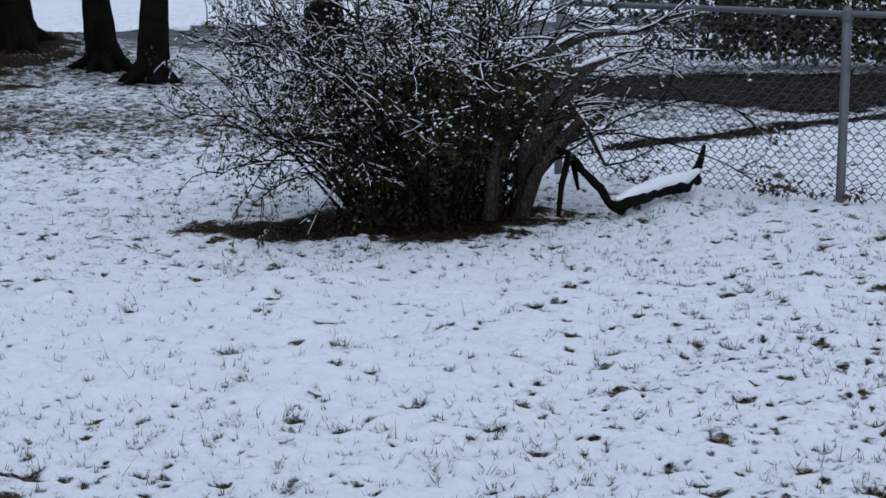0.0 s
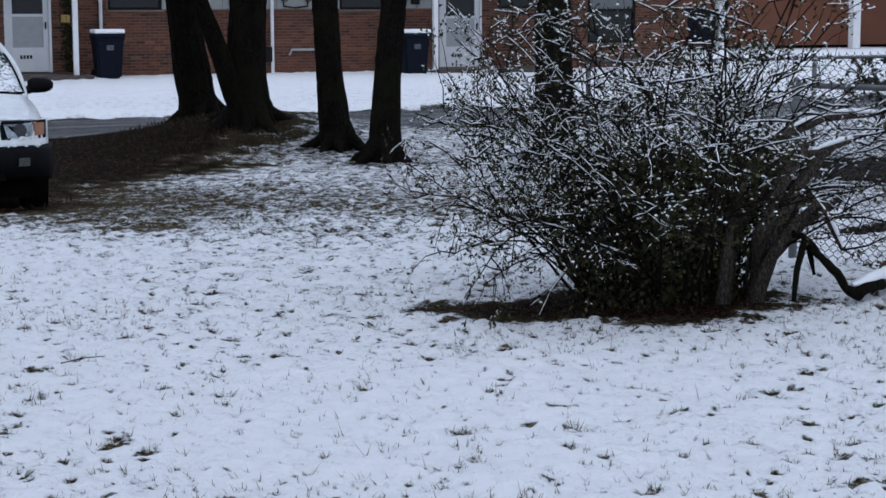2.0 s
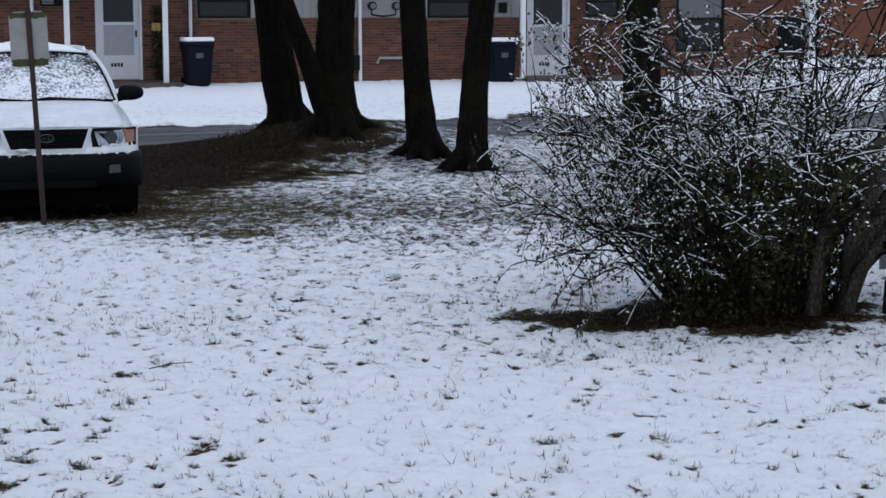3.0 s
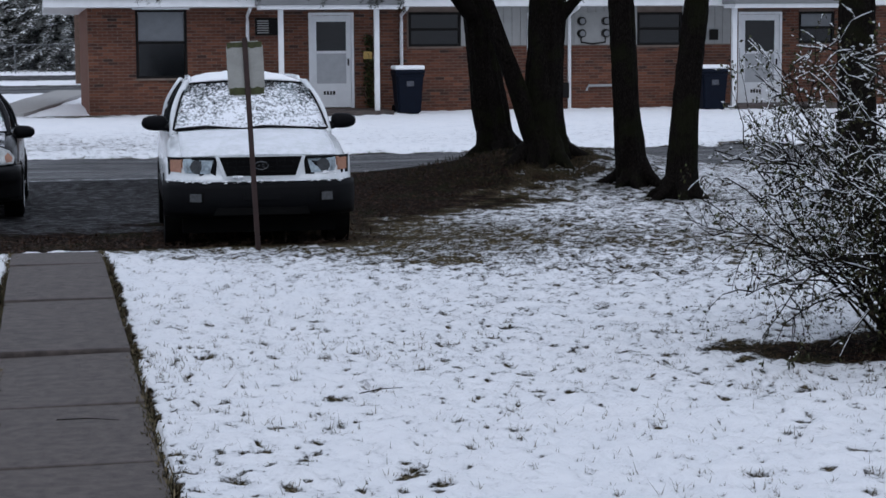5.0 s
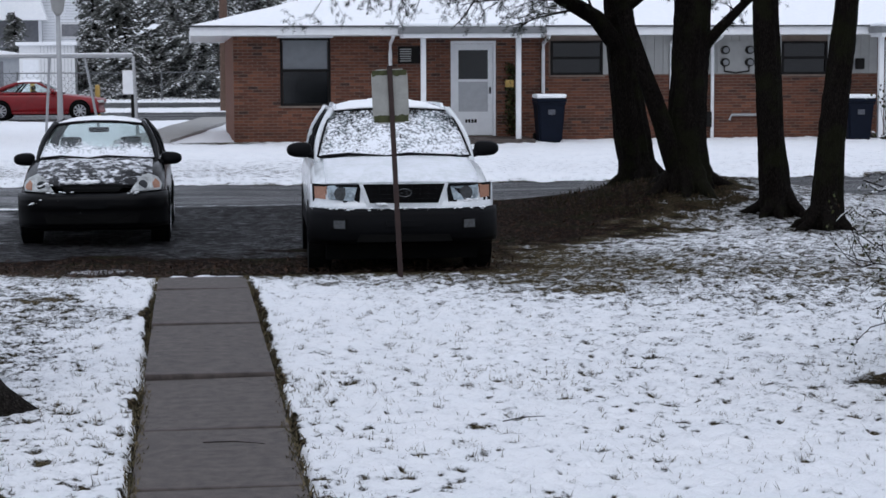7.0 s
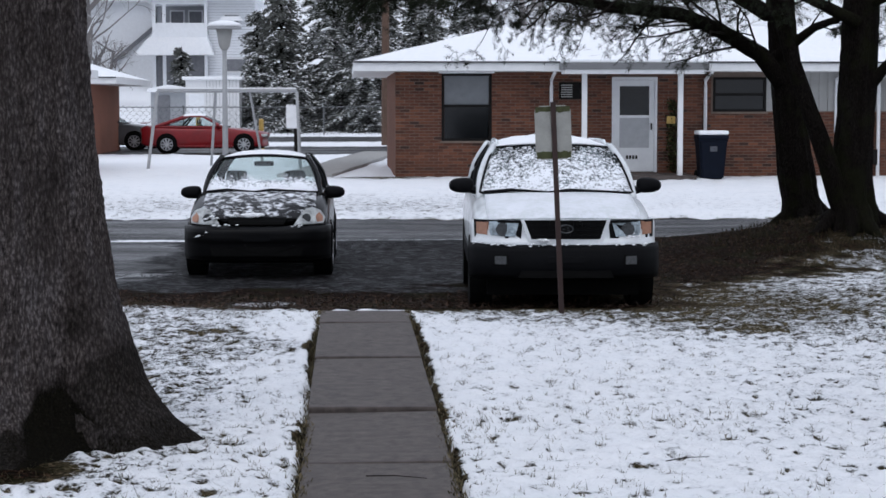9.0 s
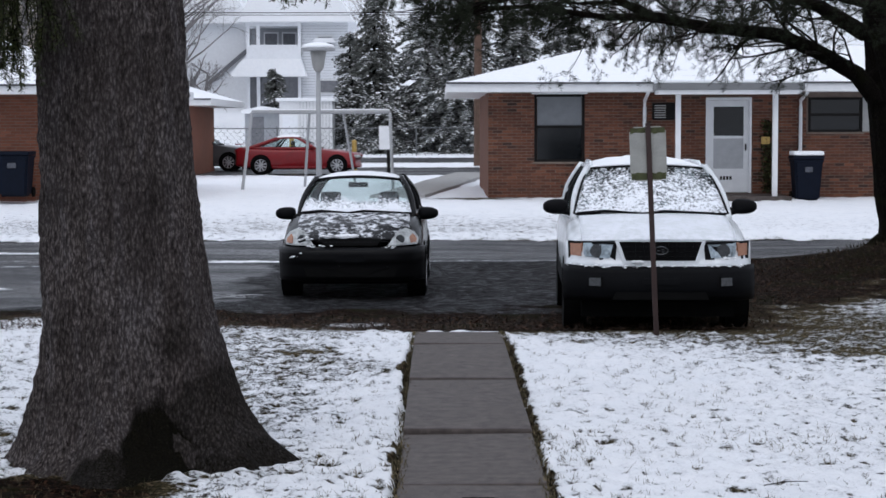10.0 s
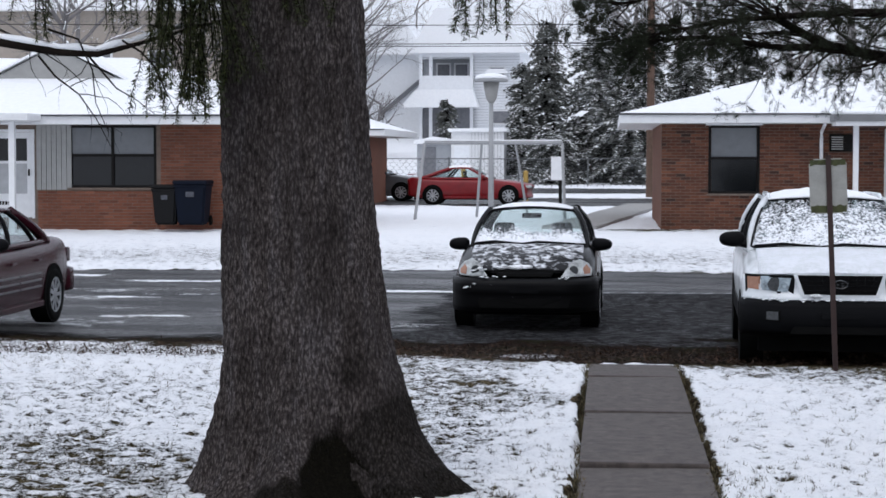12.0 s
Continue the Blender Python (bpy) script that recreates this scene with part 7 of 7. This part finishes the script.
part("floor", box(-11.5, -8.2, 109.6, 112.2, 5.75, 5.95), FAR_SIDING_HAZED, fh, "balcony floor")
part("parapet", box(-11.4, -8.2, 109.6, 109.72, 5.95, 6.62), FAR_SIDING_HAZED, fh, "balcony parapet")
part("lintel", box(-11.5, -8.2, 109.6, 112.2, 7.72, 7.95), FAR_SIDING_HAZED, fh)
for px in (-11.35, -10.75, -8.3):
    part("post", box(px - 0.10, px + 0.10, 109.58, 109.74, gz, 7.9), FAR_SIDING_HAZED, fh, "balcony post")
for wx in (-10.2, -9.1):
    wn_ = part("window", box(wx - 0.45, wx + 0.45, 112.1, 112.19, 6.2, 7.5), WHITE, fh)
    part("pane", box(wx - 0.36, wx + 0.36, 112.06, 112.099, 6.3, 7.4), FAR_DARK, wn_)
part("roof", prism([(-12.0, 7.95), (-5.0, 7.95), (-5.2, 8.15), (-6.6, 10.6), (-10.4, 10.6), (-11.9, 8.15)], 109.0, 118.5), SNOW, fh, "snowy main roof")
part("roof", prism([(-12.4, 4.72), (-7.8, 4.72), (-8.15, 5.75), (-11.5, 5.75)], 108.3, 109.55), SNOW, fh, "snowy porch roof")
# dark slab added where the open porch lies in shade
part("porch_shade_panel", box(-11.3, -8.3, 109.8, 110.2, gz, 4.7), FAR_DARK, fh, "dark panel in place of the shade under the balcony")
wn_ = part("window", box(-7.3, -6.3, 109.93, 109.99, 6.5, 7.2), WHITE, fh)
part("pane", box(-7.2, -6.4, 109.90, 109.929, 6.6, 7.1), FAR_DARK, wn_)
part("awning", prism([(-7.5, 6.75), (-6.1, 6.75), (-6.3, 7.0), (-7.3, 7.0)], 109.2, 109.9), SNOW, fh)
wn_ = part("window", box(-7.2, -5.9, 109.93, 109.99, 3.7, 4.6), WHITE, fh)
part("pane", box(-7.1, -6.0, 109.90, 109.929, 3.8, 4.5), FAR_DARK, wn_)
fh2 = empty("far_house", pose(0, 0, 0), "pale grey two-storey wall behind bare trees", "house")
part("wall", box(-20.0, -11.9, 116, 124, 3, 8.2), FAR_SIDING_HAZED, fh2)
part("roof", prism([(-21, 8.2), (-11.6, 8.2), (-13, 10.4), (-19, 10.4)], 115.4, 124.5), SNOW, fh2)
part("stair", box(-0.12, 0.12, -0.1, 0.1, 0, 4.6), FAR_DARK, fh2, "slanting stair rail").matrix_local = Matrix.Translation((-14.6, 115.8, 4.4)) @ Matrix.Rotation(radians(50), 4, "Y")
fh3 = empty("far_house", pose(0, 0, 0), "tan apartment wall with white framed windows", "house")
part("wall", box(-44, -19.5, 96, 104, 1.5, 9.5), TAN, fh3)
part("roof", box(-45, -19, 95.2, 105, 9.5, 9.9), SNOW, fh3)
for k in range(6):
    wn_ = part("window", box(-24.5 - 3.2 * k, -23.2 - 3.2 * k, 95.92, 95.99, 5.9, 7.4), WHITE, fh3)
    part("pane", box(-24.38 - 3.2 * k, -23.32 - 3.2 * k, 95.89, 95.919, 6.0, 7.3), FAR_DARK, wn_)


def conifer(x, y, h, w, seed, snow=0.7):
    """Tiers of drooping boughs, each a fan of short sprays with snow along its back."""
    t = empty("conifer", pose(x, y, land_at(x, y)), "snow-laden conifer on the rise, haze in its colour", "tree", "conifers behind the houses")
    r = random.Random(seed)
    green, white, wood = Soup(), Soup(), Soup()
    wood.tube([Vector((0, 0, 0)), Vector((0, 0, h))], [0.16, 0.02], 8)
    for k in range(int(50 * h)):
        z = h * (0.03 + 0.95 * r.random() ** 1.2)
        L = 1.2 * w * (1 - z / h) ** 0.62 * r.uniform(0.55, 1.1) * (0.85 + 0.4 * noise.noise((z * 0.9, seed * 3.1, 0))) + 0.2
        a = r.uniform(0, math.tau)
        d = Vector((math.cos(a), math.sin(a), r.uniform(-0.1, 0.25)))
        side = Vector((-math.sin(a), math.cos(a), 0))
        n = max(5, int(L / 0.13))
        pts = [Vector((0, 0, z)) + d * L * (i / n) + Vector((0, 0, -0.38 * L * (i / n) ** 2)) + rvec(r, 0.02) for i in range(n + 1)]
        wood.tube(pts, [0.03 * (1 - 0.8 * i / n) for i in range(n + 1)], 3)
        laden = r.random() < snow
        for i in range(1, n + 1):
            reach = 0.16 + 0.26 * L * (1 - abs(2 * i / n - 1.1)) * 0.6
            for sd in (-1, 1):
                for j in range(2):
                    dd = (d * r.uniform(0.4, 1.0) + side * sd * r.uniform(0.5, 1.1) + Vector((0, 0, r.uniform(-0.6, 0.0)))).normalized()
                    green.leaf(pts[i] + rvec(r, 0.03), dd, dd.cross(rvec(r)).normalized(), max(0.12, reach * r.uniform(0.6, 1.2)), r.uniform(0.025, 0.06))
                    if laden and r.random() < 0.62:
                        white.leaf(pts[i] + Vector((0, 0, 0.035)) + rvec(r, 0.02), (dd + Vector((0, 0, 0.05))).normalized(), (dd.cross(Vector((0, 0, 1))) + rvec(r, 0.25)).normalized(), max(0.10, reach * r.uniform(0.45, 0.95)), r.uniform(0.03, 0.065))
            if laden and r.random() < 0.6:
                white.blob(pts[i] + Vector((0, 0, 0.04)), r.uniform(0.04, 0.09), r, 0.4)
    wood.link("trunk", BARK, t, "", True)
    green.link("foliage", FIR_HAZED, t, "green boughs paled to grey by painted haze", False, "stuff")
    white.link("snow_load", SNOW, t, "snow lying on the boughs", False, "stuff")


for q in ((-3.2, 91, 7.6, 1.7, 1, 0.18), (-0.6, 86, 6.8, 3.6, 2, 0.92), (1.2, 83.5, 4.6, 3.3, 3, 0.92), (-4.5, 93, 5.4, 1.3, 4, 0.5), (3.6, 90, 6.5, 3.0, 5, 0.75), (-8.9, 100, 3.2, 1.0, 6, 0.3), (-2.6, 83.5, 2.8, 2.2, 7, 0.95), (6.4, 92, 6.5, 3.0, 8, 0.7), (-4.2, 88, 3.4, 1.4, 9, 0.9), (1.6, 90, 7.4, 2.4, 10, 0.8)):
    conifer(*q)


def bare_tree(x, y, h, r, seed, mat=HAZE_TWIG, snow=True, level=3, low=0.25):
    t = empty("bare_tree", pose(x, y, land_at(x, y)), "bare winter tree with fine snow-dusted twigs", "tree", "bare trees on the skyline")
    rr = random.Random(seed)
    w, tl, sn = Soup(), [], Soup()
    w.tube([Vector((0, 0, -0.1)), Vector((rr.gauss(0, 0.1), 0, h * 0.35)), Vector((rr.gauss(0, 0.2), 0, h * 0.75))], [r, r * 0.75, r * 0.3], 9)
    for k in range(12):
        z = h * rr.uniform(low, 0.75)
        a = rr.uniform(0, math.tau)
        bough(w, tl, Vector((0, 0, z)), Vector((math.cos(a), math.sin(a), rr.uniform(0.5, 1.4))), h * rr.uniform(0.3, 0.5), r * 0.4, rr, level, 0.1, 0.5, 4, 4 if level == 3 else 7, sn if snow and k % 2 else None)
    w.link("branch", mat, t, "trunk and bare branches in haze-paled grey", True)
    if sn.v:
        sn.link("branch_snow", SNOW, t, "", True)


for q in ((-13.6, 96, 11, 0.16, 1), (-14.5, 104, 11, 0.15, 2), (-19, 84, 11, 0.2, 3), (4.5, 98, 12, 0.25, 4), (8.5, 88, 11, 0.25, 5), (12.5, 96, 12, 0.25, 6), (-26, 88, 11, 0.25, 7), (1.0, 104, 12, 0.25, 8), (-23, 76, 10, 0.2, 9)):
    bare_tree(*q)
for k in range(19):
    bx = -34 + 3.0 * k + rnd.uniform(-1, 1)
    bare_tree(bx, (124 if -15 < bx < -3.5 else 106) + rnd.uniform(-3, 10), rnd.uniform(10, 13), 0.14, 40 + k, HAZE_TWIG, True, 2, 0.12)
# soft twiggy bush by the far house
bare_tree(-12.6, 100, 4.0, 0.15, 12)
bare_tree(-13.6, 101, 3.8, 0.15, 13)
# gable over the neighbour's roof
gb = part("gable", prism([(-14.75, 3.5), (-11.35, 3.5), (-13.05, 4.38)], LY + 2.2, LY + 5.0), SIDING, NB, "grey louvred gable")
part("snow_cover", prism([(-14.95, 3.5), (-13.05, 4.40), (-11.15, 3.5), (-11.15, 3.56), (-13.05, 4.46), (-14.95, 3.56)], LY + 2.1, LY + 5.0), SNOW, gb)


# ---- grass breaking through the snow ----
def grass_field():
    """Short blades in each clump that breaks the snow, and strays between."""
    g = np.random.default_rng(4)
    spots = []
    for size, seed, far in ((0.17, 100, 17.0), (0.075, 200, 11.0)):
        ii, jj = np.meshgrid(np.arange(int(-7.5 / size), int(12 / size)), np.arange(int(3.8 / size), int(far / size)))
        cx, cy, rad, on = tuft_cells(ii.ravel().astype(np.int64), jj.ravel().astype(np.int64), size, seed)
        az = np.degrees(np.arctan2(cx, cy))
        k = on & (az > -22) & (az < 47) & (np.hypot(cx, cy) > 5)
        spots += list(zip(cx[k], cy[k], rad[k], np.full(k.sum(), size)))
    v, f = [], []
    for cx, cy, rad, size in spots:
        if WALK_L - 0.05 < cx < WALK_R + 0.05 or cy > 16.4:
            continue
        z0 = land_at(cx, cy) - 0.012
        n = 11 if size > 0.1 and rad > 0.035 else (6 if size > 0.1 else 3)
        for k in range(n):
            a, l = g.uniform(0, 6.283), g.uniform(0.012, 0.038)
            if g.random() < 0.03:
                l *= 2.2
            lean = g.uniform(0.2, 1.5)
            px, py = cx + g.normal(0, rad * 0.5), cy + g.normal(0, rad * 0.5)
            n0, w = len(v), 0.0019
            v += [(px - w * math.sin(a), py + w * math.cos(a), z0), (px + w * math.sin(a), py - w * math.cos(a), z0), (px + math.cos(a) * l * lean, py + math.sin(a) * l * lean, z0 + l)]
            f.append((n0, n0 + 1, n0 + 2))
    me = bpy.data.meshes.new("grass")
    me.from_pydata(v, [], f)
    me.materials.append(GRASS)
    return tagged(new("grass", me), "blades and tufts of winter grass poking through snow", "grass", kind="stuff")


grass_field()

# needles, leaves and twigs strewn over the bare ground
lit = Soup()
rnd = random.Random(77)
for k in range(22000):
    q = rnd.random()
    if q < 0.45:
        x, y = rnd.uniform(2.9, 7.2), rnd.uniform(17.6, 26.0)
        if x > 2.9 + 0.60 * (y - 18.0) + rnd.gauss(0, 0.35):
            continue
    elif q < 0.92:
        x, y = rnd.uniform(-7, 3.2), rnd.gauss(17.6, 0.5)
    else:
        a, r = rnd.uniform(0, math.tau), math.sqrt(rnd.random())
        x, y = 5.0 + math.cos(a) * r * 1.15, 9.72 + math.sin(a) * r * 0.68
    p = Vector((x, y, land_at(x, y) + 0.012 + 0.02 * rnd.random()))
    ld = Vector((rnd.gauss(0, 1), rnd.gauss(0, 1), rnd.gauss(0, 0.35))).normalized()
    s = 0.5 if q >= 0.92 else 1.0
    lit.leaf(p, ld, ld.cross(Vector((rnd.gauss(0, 0.3), rnd.gauss(0, 0.3), 1))).normalized(), rnd.uniform(0.03, 0.085) * s, rnd.uniform(0.003, 0.009) * s)
LITTER = island_mat("dark_leaf_litter", [(0.008, 0.006, 0.004), (0.04, 0.023, 0.014), (0.012, 0.009, 0.006), (0.085, 0.046, 0.028), (0.022, 0.016, 0.01)])
tagged(lit.link("leaf_litter", LITTER, None, "dark wet leaves and needles strewn on bare ground"), category="leaves", kind="stuff")
moss = Soup()
for k in range(1500):
    a, r = rnd.uniform(0, math.tau), math.sqrt(rnd.random())
    x, y = 6.2 + math.cos(a) * r * 1.3, 24.6 + math.sin(a) * r * 1.6
    p = Vector((x, y, land_at(x, y)))
    nd = Vector((rnd.gauss(0, 0.5), rnd.gauss(0, 0.5), 1)).normalized()
    moss.leaf(p, nd, nd.cross(rvec(rnd)).normalized(), rnd.uniform(0.04, 0.10), 0.006)
MOSSY = island_mat("mossy_grass", [(0.012, 0.012, 0.005), (0.024, 0.022, 0.008), (0.045, 0.030, 0.016), (0.015, 0.014, 0.006)])
tagged(moss.link("rough_grass", MOSSY, None, "green and brown rough grass on the mound"), category="grass", kind="stuff")
